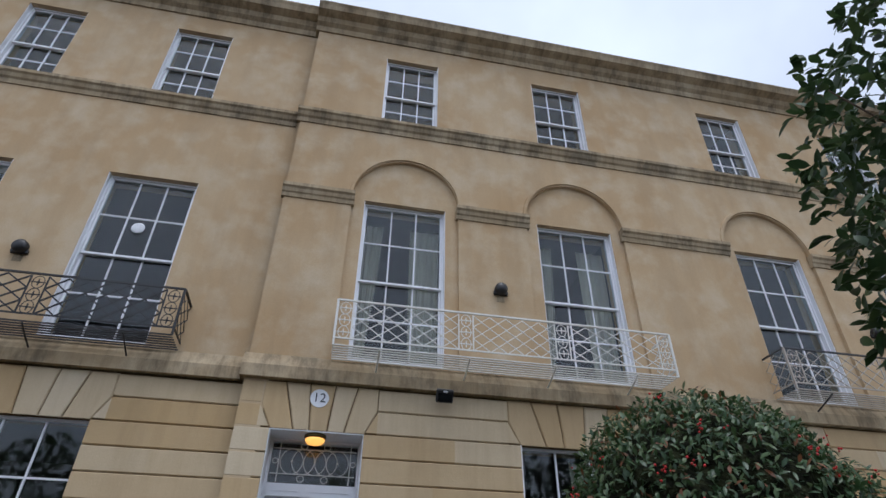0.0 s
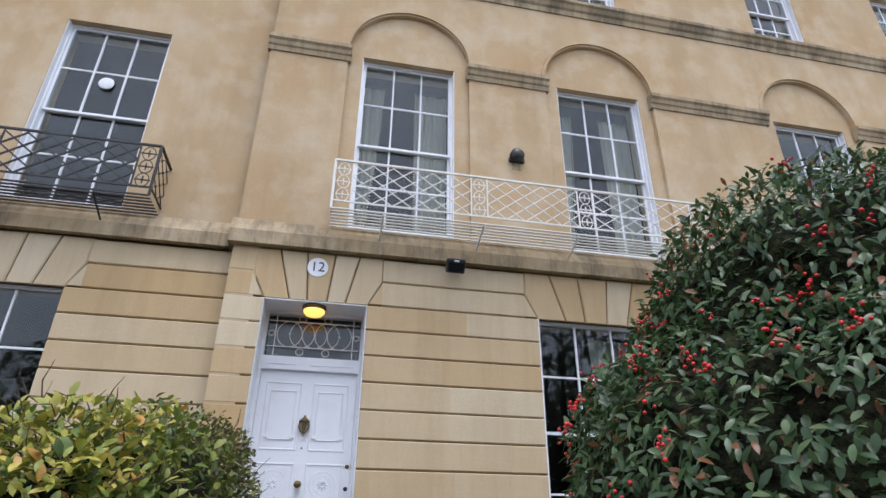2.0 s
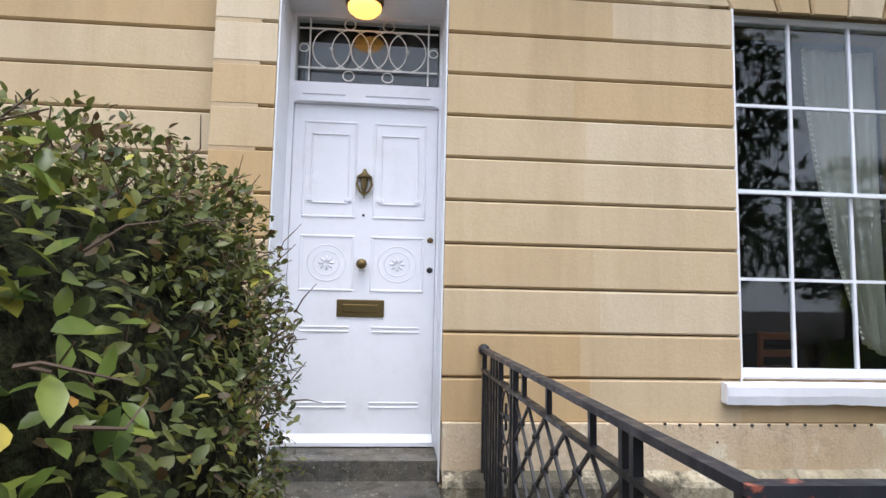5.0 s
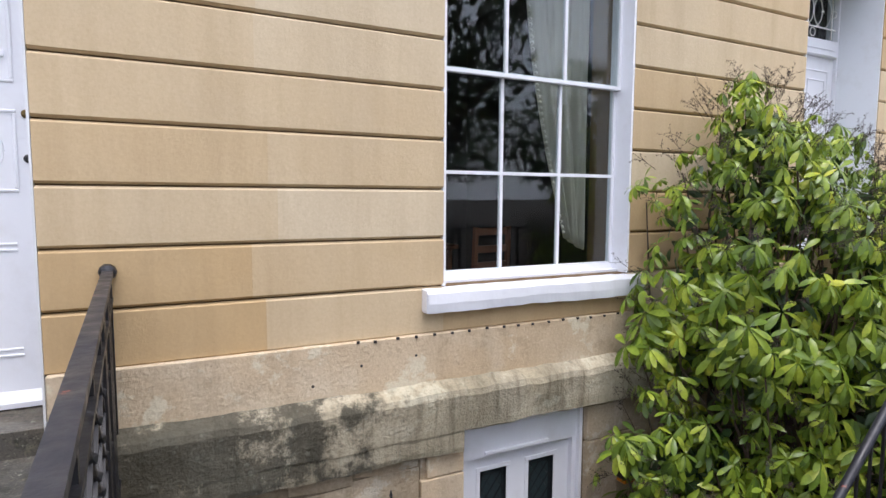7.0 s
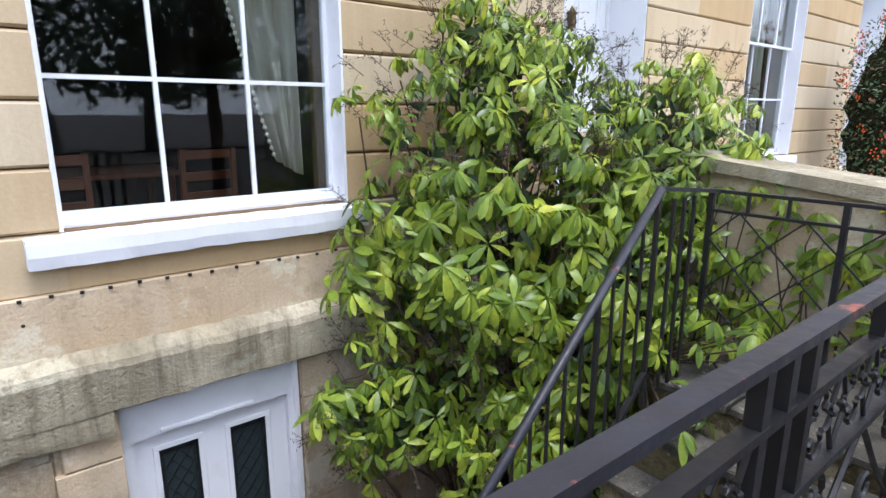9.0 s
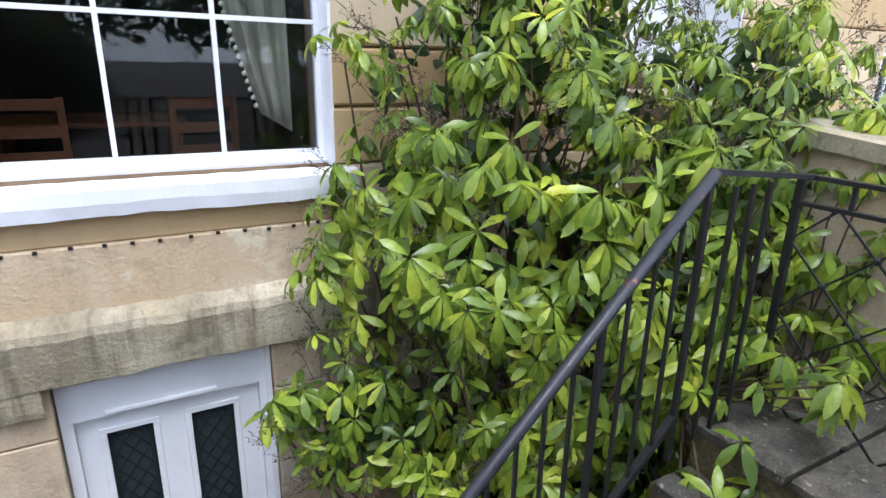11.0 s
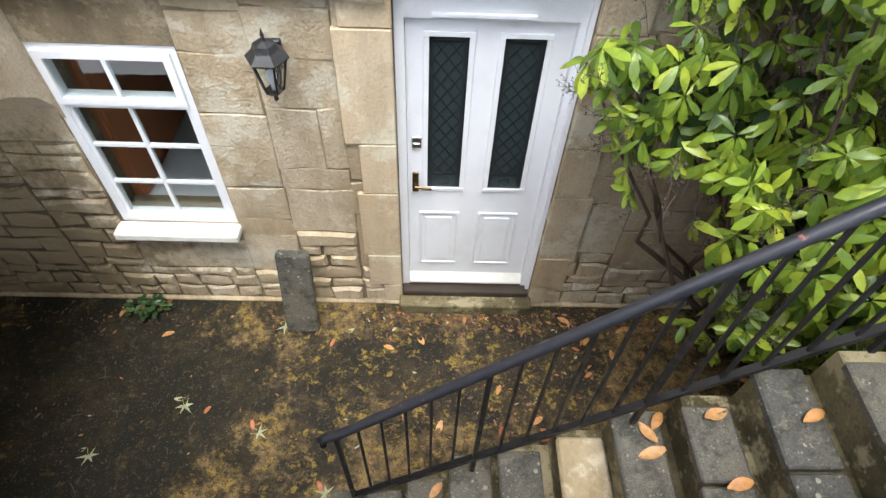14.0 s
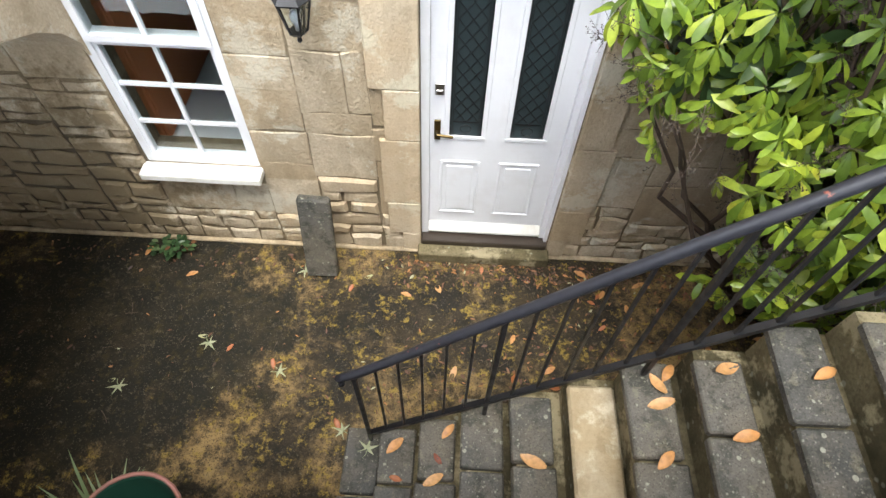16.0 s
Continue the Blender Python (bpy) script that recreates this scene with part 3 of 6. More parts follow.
structure("ground", ground_sheet(), SOIL, "bare earth and path of the front garden")
structure("wall_retaining", B(0.80, 6.0, EDGE - 0.28, EDGE + 0.05, AREA - 0.1, 0.12), MORTAR, "retaining wall at the street edge of the sunken area")
structure("coping_area", B(0.80, 4.75, EDGE - 0.28, EDGE + 0.22, 0.12, 0.20, 0.012), STEP, "stone coping under the area railing")
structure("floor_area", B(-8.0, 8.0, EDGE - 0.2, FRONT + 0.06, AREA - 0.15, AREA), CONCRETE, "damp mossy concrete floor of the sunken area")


def bridge():
    """The stone bridge to the front door, with an arch under it."""
    bm = bmesh.new()
    n = 14
    pts = [(7.27, -0.75)] + [(5.93 + 1.34 * math.cos(math.pi * i / n), -0.75 + 0.62 * math.sin(math.pi * i / n)) for i in range(1, n)] + [(4.59, -0.75)]
    for (ya, za), (yb, zb) in zip(pts, pts[1:]):
        a = [bm.verts.new((x, y, z)) for x in (-1.0, 0.80) for y, z in ((ya, za), (yb, zb), (yb, 0.19), (ya, 0.19))]
        for q in ((0, 1, 2, 3), (7, 6, 5, 4), (0, 4, 5, 1), (3, 2, 6, 7)):
            bm.faces.new([a[i] for i in q])
    bmesh.ops.recalc_face_normals(bm, faces=bm.faces)
    return bm


structure("bridge", bridge(), RUBBLE, "stone bridge on an arch across the sunken area")
structure("wall_area_end", B(-1.2, -1.0, EDGE - 0.2, FRONT + 0.1, AREA, 0.18), MORTAR, "dark end wall of the sunken area")
structure("doorstep", B(-0.72, 0.475, 6.62, FRONT + 0.3, 0.15, 0.41, 0.012), STEP, "worn grey stone doorstep")
structure("threshold", B(DOOR_X[0] + 0.003, DOOR_X[1] - 0.003, 7.34, 7.90, 0.40, 0.545, 0.008), STEP, "dark stone threshold under the front door")


def party_wall():
    """The neighbour's bridge wall, falling slightly to the street."""
    wall = prism_yz(6.0, 6.35, [(3.6, AREA), (7.2, AREA), (7.2, 1.38), (3.6, 1.0)])
    structure("wall_party", wall, PLINTH, "low rendered side wall with plants growing on it")
    cap = prism_yz(5.93, 6.42, [(3.55, 1.0), (7.25, 1.385), (7.25, 1.465), (3.55, 1.08)])
    structure("coping", cap, LEDGE, "mossy stone coping with black stains")


def prism_yz(x0, x1, pts):
    bm = bmesh.new()
    a = [bm.verts.new((x0, y, z)) for y, z in pts]
    b = [bm.verts.new((x1, y, z)) for y, z in pts]
    bm.faces.new(a)
    bm.faces.new(b[::-1])
    n = len(pts)
    for i in range(n):
        bm.faces.new((a[i], a[(i + 1) % n], b[(i + 1) % n], b[i]))
    bmesh.ops.recalc_face_normals(bm, faces=bm.faces)
    return bm


party_wall()

# ---- windows and doors ----
window_count = [0]


def sash_window(x0, x1, z0, z1, y, cols=3, rows=(2, 2), meet=None, f=0.032, foot=0.05, rail=0.07):
    """A sliding sash window in an opening whose face stands at y."""
    window_count[0] += 1
    w = tagged(new("window_%d" % window_count[0]), "white-painted timber sash window with small panes", "window", "", "structure")
    yf = y + 0.09
    bm = bmesh.new()
    for a, b, c, d in ((x0 + 0.002, x0 + f, z0 + 0.002, z1 - 0.002), (x1 - f, x1 - 0.002, z0 + 0.002, z1 - 0.002), (x0 + f, x1 - f, z1 - f * 0.8, z1 - 0.002), (x0 + f, x1 - f, z0 + 0.002, z0 + foot)):
        box(bm, a, b, yf, yf + 0.14, c, d)
    part("window_frame", bm, WHITE, w)
    meet = meet or (z0 + z1) / 2
    spans = ((meet - 0.02, z1 - f * 0.8, yf + 0.03, rows[0]), (z0 + foot, meet + 0.02, yf + 0.075, rows[1]))
    for lo, hi, ys, n in spans:
        s = bmesh.new()
        st = 0.032 if f > 0.02 else 0.024
        a, b = x0 + f, x1 - f
        box(s, a, a + st, ys, ys + 0.04, lo, hi)
        box(s, b - st, b, ys, ys + 0.04, lo, hi)
        box(s, a + st, b - st, ys, ys + 0.04, hi - st, hi)
        box(s, a + st, b - st, ys, ys + 0.04, lo, lo + (rail if lo < meet - 0.1 else st))
        for i in range(1, cols):
            xc = a + st + (b - a - 2 * st) * i / cols
            box(s, xc - 0.011, xc + 0.011, ys + 0.004, ys + 0.03, lo + st, hi - st)
        for i in range(1, n):
            base = lo + (rail if lo < meet - 0.1 else st)
            zc = base + (hi - st - base) * i / n
            box(s, a + st, b - st, ys + 0.006, ys + 0.028, zc - 0.011, zc + 0.011)
        sash = part("sash", s, WHITE, w)
        for i in range(cols):
            for j in range(n):
                xa, xb = a + st + (b - a - 2 * st) * i / cols, a + st + (b - a - 2 * st) * (i + 1) / cols
                za, zb = lo + st + (hi - lo - 2 * st) * j / n, lo + st + (hi - lo - 2 * st) * (j + 1) / n
                g = B(xa, xb, ys + 0.015, ys + 0.019, za, zb)
                tilt = random.uniform(-0.004, 0.004)
                for v in g.verts:
                    v.co.y += (v.co.x - xa) * tilt + (v.co.z - za) * random.choice((-1, 1)) * 0.0
                p = part("pane", g, GLASS, sash)
                p.visible_shadow = False
    return w


def sill(x0, x1, z, y, mat=WHITE, depth=0.14, h=0.15):
    bm = worn_profile([(y + 0.12, z), (y - depth + 0.02, z - 0.012), (y - depth, z - 0.03), (y - depth, z - h * 0.6), (y - depth + 0.01, z - h), (y + 0.1, z - h - 0.004)], x0, x1, 0.03, 0.009)
    for e in (x0, x1):
        box(bm, e - 0.004, e + 0.004, y - depth + 0.008, y + 0.1, z - h + 0.006, z - 0.012)
    tagged(structure("window_sill", bm, mat, "thick white-painted stone window sill"))


def lining(x0, x1, z0, z1, y, mat, t=0.012):
    """Painted plaster on the sides of an opening."""
    bm = bmesh.new()
    box(bm, x0 - 0.002, x0 + t, y + 0.012, y + 0.10, z0, z1)
    box(bm, x1 - t, x1 + 0.002, y + 0.012, y + 0.13, z0, z1)
    structure("trim_reveal", bm, mat, "white-painted window reveal")


for o in HOUSES:
    a, b = WIN_X[0] + o, WIN_X[1] + o
    sash_window(a, b, GROUND_SILL, GROUND_HEAD, FRONT, meet=2.415, f=0.012, foot=0.018, rail=0.05)
    sill(a - 0.14, b + 0.10, GROUND_SILL, FRONT, depth=0.075)
    lining(a, b, GROUND_SILL, GROUND_HEAD, FRONT - 0.008, WHITE, 0.016)
    for a, b in UP_X:
        sash_window(a + o, b + o, UP_SILL, UP_HEAD, FRONT + 0.06, meet=6.04)
        lining(a + o, b + o, UP_SILL, UP_HEAD, FRONT + 0.06, WHITE)
    for a, b in TOP_X:
        sash_window(a + o, b + o, TOP_SILL, TOP_HEAD, FRONT, meet=10.1)
        lining(a + o, b + o, TOP_SILL, TOP_HEAD, FRONT, WHITE)
for a, b in LEFT_WIN:
    sash_window(a, b, GROUND_SILL, GROUND_HEAD, LEFT_FACE, meet=2.415, f=0.012, foot=0.018, rail=0.05)
for a, b in LEFT_UP:
    sash_window(a, b, UP_SILL, 7.45, LEFT_FACE, meet=6.06)
    lining(a, b, UP_SILL, 7.45, LEFT_FACE, WHITE)
for a, b in LEFT_TOP:
    sash_window(a, b, 9.28, 11.08, LEFT_FACE, meet=10.12)
    lining(a, b, 9.28, 11.08, LEFT_FACE, WHITE)


def window_vent():
    t = thing("window_vent", "round clear plastic ventilator fitted in a window pane", "vent", "", (-3.05, LEFT_FACE + 0.112, 6.55))
    part("ring", lathe(bmesh.new(), [(0.09, 0), (0.095, 0.008), (0.075, 0.014)], 0, 0, 0, 24, "y"), REVEAL, t, "", True)
    part("hub", lathe(bmesh.new(), [(0.02, 0.012), (0.02, 0.02), (0.008, 0.022)], 0, 0, 0, 12, "y"), WHITE, t)
    part("blade_bar", B(-0.004, 0.004, -0.018, -0.013, -0.08, 0.08), WHITE, t)


window_vent()

# ---- front door, fanlight and fittings ----
def front_door(ox):
    """A panelled door with fanlight in its deep painted opening."""
    x0, x1 = DOOR_X[0] + ox, DOOR_X[1] + ox
    yd = 7.52
    d = tagged(new("door_%d" % (1 if ox == 0 else 2 + round(ox / PERIOD))), "white-painted six-panel front door, closed, with brass fittings", "door", "", "structure")

    def fitted(name, bm, mat, parent, label="", smooth=False):
        """A piece of the joinery, drawn to a standard door and eased to fill this opening."""
        for v in bm.verts:
            v.co = ((v.co.x - ox + 0.0725) * 1.095 - 0.086 + ox, v.co.y + 0.18, 1.60 + (v.co.z - 1.60) * 1.045)
        return part(name, bm, mat, parent, label, smooth)

    bm = bmesh.new()
    box(bm, x0 + 0.003, x0 + 0.014, FRONT + 0.008, FRONT + 0.52, 0.42, GROUND_HEAD - 0.004)
    box(bm, x1 - 0.014, x1 - 0.003, FRONT + 0.008, FRONT + 0.52, 0.42, GROUND_HEAD - 0.004)
    box(bm, x0 + 0.014, x1 - 0.014, FRONT + 0.008, FRONT + 0.52, GROUND_HEAD - 0.02, GROUND_HEAD - 0.004)
    part("door_lining", bm, REVEAL, d, "grey-white painted stone reveal")
    bm = bmesh.new()
    a, b = x0 + 0.03, x1 - 0.03
    box(bm, a + 0.04, a + 0.08, yd - 0.03, yd + 0.08, 0.585, 3.68)
    box(bm, b - 0.035, b, yd - 0.03, yd + 0.08, 0.585, 3.68)
    box(bm, a + 0.08, b - 0.035, yd - 0.035, yd + 0.08, 2.95, 3.10)
    box(bm, a + 0.08, b - 0.035, yd - 0.03, yd + 0.08, 3.58, 3.68)
    box(bm, a + 0.10, b - 0.06, yd - 0.055, yd - 0.034, 2.955, 2.985)
    box(bm, a + 0.14, a + 0.42, yd - 0.047, yd - 0.034, 3.01, 3.07)
    box(bm, a + 0.56, b - 0.10, yd - 0.047, yd - 0.034, 3.01, 3.07)
    fitted("door_frame", bm, WHITE, d)
    lx0, lx1 = a + 0.082, b - 0.037
    leaf = fitted("door_leaf", B(lx0, lx1, yd, yd + 0.045, 0.64, 2.948, 0.004), WHITE, d)
    fitted("weatherboard", profile_x(bmesh.new(), [(yd, 0.60), (yd - 0.06, 0.60), (yd - 0.06, 0.625), (yd, 0.67)], lx0, lx1), WHITE, leaf)
    mid = (lx0 + lx1) / 2

    def border(pa, pb, za, zb, w=0.022, h=0.014):
        m = bmesh.new()
        for q in ((pa, pb, za, za + w), (pa, pb, zb - w, zb), (pa, pa + w, za + w, zb - w), (pb - w, pb, za + w, zb - w)):
            box(m, q[0], q[1], yd - h, yd + 0.002, q[2], q[3], 0.005)
        return m

    for s in (-1, 1):
        pa, pb = (lx0 + 0.075, mid - 0.055) if s < 0 else (mid + 0.055, lx1 - 0.075)
        for za, zb in ((2.14, 2.83), (1.63, 2.02)):
            fitted("panel_moulding", border(pa, pb, za, zb, 0.018, 0.008), WHITE, leaf)
        for za in (0.84, 0.87, 1.35, 1.38):
            fitted("panel_bead", B(pa + 0.02, pb - 0.02, yd - 0.007, yd + 0.002, za, za + 0.012, 0.003), WHITE, leaf)
        inner = border(pa + 0.05, pb - 0.05, 2.24, 2.74, 0.012, 0.011)
        box(inner, pa + 0.03, pa + 0.075, yd - 0.016, yd, 2.255, 2.285, 0.004)
        box(inner, pb - 0.075, pb - 0.03, yd - 0.016, yd, 2.255, 2.285, 0.004)
        fitted("raised_panel", inner, WHITE, leaf)
        cx, cz = (pa + pb) / 2, 1.825
        m = bmesh.new()
        for r, t in ((0.125, 0.0042), (0.085, 0.0036)):
            tube(m, [(cx + r * math.cos(k * math.pi / 12), yd, cz + r * math.sin(k * math.pi / 12)) for k in range(24)], t, 6, True)
        for k in range(8):
            w = k * math.pi / 4
            tube(m, [(cx + 0.012 * math.cos(w), yd - 0.004, cz + 0.012 * math.sin(w)), (cx + 0.05 * math.cos(w), yd - 0.001, cz + 0.05 * math.sin(w))], 0.006, 5)
        fitted("rosette", m, WHITE, leaf, "carved round rosette moulding", True)
    kn = bmesh.new()
    lathe(kn, [(0.012, 0.0), (0.016, 0.02), (0.03, 0.035), (0.036, 0.055), (0.030, 0.075), (0.012, 0.083)], mid, yd, 1.82, 16, "y")
    fitted("knob", kn, BRASS, leaf, "round tarnished brass door knob", True)
    kk = bmesh.new()
    kz = 0.05
    lathe(kk, [(0.006, 0.17), (0.012, 0.155), (0.02, 0.14), (0.05, 0.115), (0.05, 0.105), (0.014, 0.10)], mid, yd - 0.03, 2.27 + kz, 10)
    tube(kk, [(mid - 0.042, yd - 0.025, 2.375 + kz), (mid - 0.05, yd - 0.03, 2.33 + kz), (mid - 0.03, yd - 0.035, 2.28 + kz), (mid, yd - 0.035, 2.25 + kz), (mid + 0.03, yd - 0.035, 2.28 + kz), (mid + 0.05, yd - 0.03, 2.33 + kz), (mid + 0.042, yd - 0.025, 2.375 + kz)], 0.009, 6)
    tube(kk, [(mid, yd - 0.03, 2.38 + kz), (mid, yd - 0.03, 2.30 + kz), (mid, yd - 0.035, 2.23 + kz)], [0.026, 0.02, 0.006], 8)
    box(kk, mid - 0.012, mid + 0.012, yd - 0.03, yd + 0.002, 2.26 + kz, 2.40 + kz)
    fitted("knocker", kk, BRASS, leaf, "tarnished brass urn-shaped door knocker")
    lb = B(mid - 0.155, mid + 0.155, yd - 0.012, yd + 0.001, 1.455, 1.575, 0.004)
    fitted("letter_box", lb, BRASS, leaf, "brown tarnished brass letter box")
    fl = bmesh.new()
    box(fl, mid - 0.115, mid + 0.115, yd - 0.019, yd - 0.011, 1.488, 1.542, 0.003)
    fitted("letter_flap", fl, BRASS, leaf, "sprung brass letter flap")
    for zz, mm in ((2.0, BRASS), (1.79, BLACK)):
        m = bmesh.new()
        lathe(m, [(0.021, 0), (0.021, 0.008), (0.012, 0.014)], lx1 - 0.035, yd, zz, 12, "y")
        fitted("lock", m, mm, leaf, "small round brass lock cylinder")
    fitted("spy_hole", lathe(bmesh.new(), [(0.009, 0), (0.009, 0.006), (0.004, 0.008)], mid, yd, 2.165, 8, "y"), BLACK, leaf)
    # fanlight glass and ironwork
    g = fitted("fanlight_glass", B(a + 0.08, b - 0.035, yd + 0.02, yd + 0.025, 3.10, 3.58), GLASS, d)
    g.visible_shadow = False
    ir = bmesh.new()
    gx0, gx1, gz0, gz1, gy = a + 0.095, b - 0.05, 3.115, 3.575, yd - 0.012
    for z in (gz0 + 0.095, gz1 - 0.075):
        bar(ir, (gx0, gy, z), (gx1, gy, z), 0.010)
    for x in (gx0 + 0.075, gx1 - 0.065):
        bar(ir, (x, gy, gz0), (x, gy, gz1), 0.010)
    w0, w1 = gx0 + 0.09, gx1 - 0.08
    zc, hr = (gz0 + 0.095 + gz1 - 0.075) / 2, (gz1 - gz0 - 0.19) / 2 + 0.012
    n = 5
    r = (w1 - w0) / (n + 1)
    for k in range(n):
        cx = w0 + r * (k + 1)
        tube(ir, [(cx + r * 0.98 * math.cos(t * math.pi / 12), gy, zc + hr * math.sin(t * math.pi / 12)) for t in range(24)], 0.0042, 5, True)
        if k % 2 == 0:
            bmesh.ops.create_icosphere(ir, subdivisions=1, radius=0.015, matrix=Matrix.Translation((cx, gy, zc)))
    for fx in (0.36, 0.64):
        for z in (gz0 + 0.045, gz1 - 0.036):
            cx = gx0 + (gx1 - gx0) * fx
            tube(ir, [(cx + 0.038 * math.cos(t * math.pi / 8), gy, z + 0.036 * math.sin(t * math.pi / 8)) for t in range(16)], 0.0042, 5, True)
    for cx in (gx0 + 0.036, gx1 - 0.03):
        tube(ir, [(cx + 0.03 * math.cos(t * math.pi / 8), gy, zc + 0.03 * math.sin(t * math.pi / 8)) for t in range(16)], 0.0042, 5, True)
    fitted("fanlight_ironwork", ir, WHITE_IRON, d, "pale iron tracery of linked ovals")
    # small near-black board behind the glass, standing for an unlit lobby
    structure("lobby", B(x0, x1, 8.4, 8.45, 0.4, 3.8), ROOM, "near-black board for the unlit lobby behind the fanlight")


front_door(0.0)
front_door(PERIOD)
front_door(2 * PERIOD)


def porch_lamp():
    t = thing("porch_lamp", "round ceiling lamp with lit amber glass above the door", "lamp", "", (-0.11, 7.44, GROUND_HEAD - 0.02))
    part("rim", lathe(bmesh.new(), [(0.135, 0), (0.135, -0.03), (0.12, -0.045)], 0, 0, 0, 20), BRASS, t, "dark metal rim", True)
    part("glass", lathe(bmesh.new(), [(0.12, -0.042), (0.118, -0.07), (0.09, -0.10), (0.04, -0.112)], 0, 0, 0, 20), LAMP_GLOW, t, "glowing amber glass", True)


porch_lamp()


def text_mesh(body, size, depth=0.002):
    cu = bpy.data.curves.new("numerals", "FONT")
    cu.body, cu.size, cu.align_x, cu.align_y, cu.extrude = body, size, "CENTER", "CENTER", depth
    ob = bpy.data.objects.new("numerals", cu)
    scene.collection.objects.link(ob)
    me = bpy.data.meshes.new_from_object(ob.evaluated_get(bpy.context.evaluated_depsgraph_get()))
    bpy.data.objects.remove(ob)
    return me


NUMERAL, _, _ = material("dark_numeral", (0.03, 0.04, 0.05), 0.6)


def plaque(x, z, body, r):
    t = thing("number_plaque", "round white-painted house number %s on the keystone" % body, "house number", "", (x, FRONT - 0.006, z))
    part("disc", lathe(bmesh.new(), [(r, 0), (r, 0.006), (r * 0.97, 0.008)], 0, 0.006, 0, 28, "y"), WHITE, t)
    me = text_mesh(body, r * 1.42)
    me.materials.append(NUMERAL)
    n = new("numerals", me)
    n.parent, n.matrix_local = t, pose(0, -0.005, 0, 90, 0, 0)
    n["label"] = "dark painted numerals"


plaque(-0.12, 4.12, "12", 0.118)
plaque(6.52, 4.06, "13", 0.10)


def floodlight():
    t = thing("floodlight", "small black floodlight with sensor on the string course", "lamp", "", (1.46, FRONT - 0.14, 4.24))
    part("bracket", B(-0.03, 0.03, -0.03, 0.14, 0.02, 0.07, 0.006), BLACK, t)
    h = part("housing", B(-0.11, 0.11, -0.04, 0.04, -0.10, 0.07, 0.012), BLACK, t)
    h.matrix_local = pose(0, -0.06, -0.01, 28, 0, 0)
    g = part("lens", B(-0.09, 0.09, -0.047, -0.041, -0.085, 0.02), DARKGLASS, t, "dark front glass")
    g.matrix_local = pose(0, -0.06, -0.01, 28, 0, 0)
    s = part("sensor", B(-0.03, 0.03, -0.05, -0.04, 0.03, 0.052, 0.004), WHITE, t, "small pale sensor window")
    s.matrix_local = pose(0, -0.06, -0.01, 28, 0, 0)


floodlight()


def wall_vent(x, z, y):
    t = thing("wall_vent", "round black flue cowl on the stone wall with stain", "vent", "flue cowls", (x, y, z))
    part("cowl", lathe(bmesh.new(), [(0.075, -0.01), (0.10, 0.03), (0.095, 0.10), (0.06, 0.13), (0.02, 0.14)], 0, 0, 0, 18, "y"), BLACK, t, "", True)
    part("base_plate", B(-0.11, 0.11, -0.05, 0.0, -0.09, -0.02, 0.01), BLACK, t)
    part("stain_pad", B(-0.06, 0.06, -0.006, 0.0, -0.20, -0.09, 0.002), SOOTY, t, "lichen-stained plate")


wall_vent(2.35, 6.02, FRONT)
wall_vent(-4.32, 5.92, LEFT_FACE)
wall_vent(8.99, 6.02, FRONT)


# ---- rusticated blocks ----
def block_mesh(w, h, c=0.017, d=0.045):
    """A stone block with chamfered upper and lower edges, its lower left corner at 0."""
    bm = bmesh.new()
    g = 0.004
    pts = [(d, g), (c, g), (0, c), (0, h - c), (c, h - g), (d, h - g)]
    profile_x(bm, pts, 0, w)
    return mesh_of(bm, "stone_block", BLOCK)


BLOCK_MESHES = {}


def block(x0, x1, z, y, parent, h=COURSE):
    key = (round(x1 - x0, 3), round(h, 3))
    if key not in BLOCK_MESHES:
        BLOCK_MESHES[key] = block_mesh(*key)
    ob = new("stone_block", BLOCK_MESHES[key])
    ob.location, ob.parent = (x0, y, z), parent


def voussoirs(x0, x1, y, parent, n=5):
    """A flat arch of wedge blocks over an opening; the outer wedges are notched into the courses."""
    zb, zt = GROUND_HEAD, 4.305
    c, w = (x0 + x1) / 2, (x1 - x0)
    zm = COURSE0 + 11 * COURSE
    lo = [x0 + w * f for f in (0, 0.24, 0.41, 0.60, 0.78, 1.0)]
    spread = 0.155
    hi = [x0 - spread + (w + 2 * spread) * f for f in (0, 0.185, 0.395, 0.615, 0.81, 1.0)]
    g = 0.007
    for i in range(n):
        a, b, p, q = lo[i] + g, lo[i + 1] - g, hi[i] + g, hi[i + 1] - g
        pts = [(a, zb), (b, zb), (q, zt), (p, zt)]
        if i == 0:
            pts = [(a - g, zb), (b, zb), (q, zt), (p, zt), (p, zm)]
        if i == n - 1:
            pts = [(a, zb), (b + g, zb), (q, zm), (q, zt), (p, zt)]
        bm = bmesh.new()
        m = len(pts)
        cx, cz = sum(v[0] for v in pts) / m, sum(v[1] for v in pts) / m
        back = [bm.verts.new((u, y + 0.045, v)) for u, v in pts]
        rim = [bm.verts.new((u, y + 0.014, v)) for u, v in pts]
        k = 0.017
        face = [bm.verts.new((u + (cx - u) / max(abs(cx - u), 0.01) * min(k, abs(cx - u)), y, v + (0 if v == zb else (-k if v == zt else 0)))) for u, v in pts]
        bm.faces.new(face)
        for j in range(m):
            h = (j + 1) % m
            bm.faces.new((rim[j], rim[h], face[h], face[j]))
            bm.faces.new((back[j], back[h], rim[h], rim[j]))
        bmesh.ops.recalc_face_normals(bm, faces=bm.faces)
        part("voussoir", bm, BLOCK, parent)


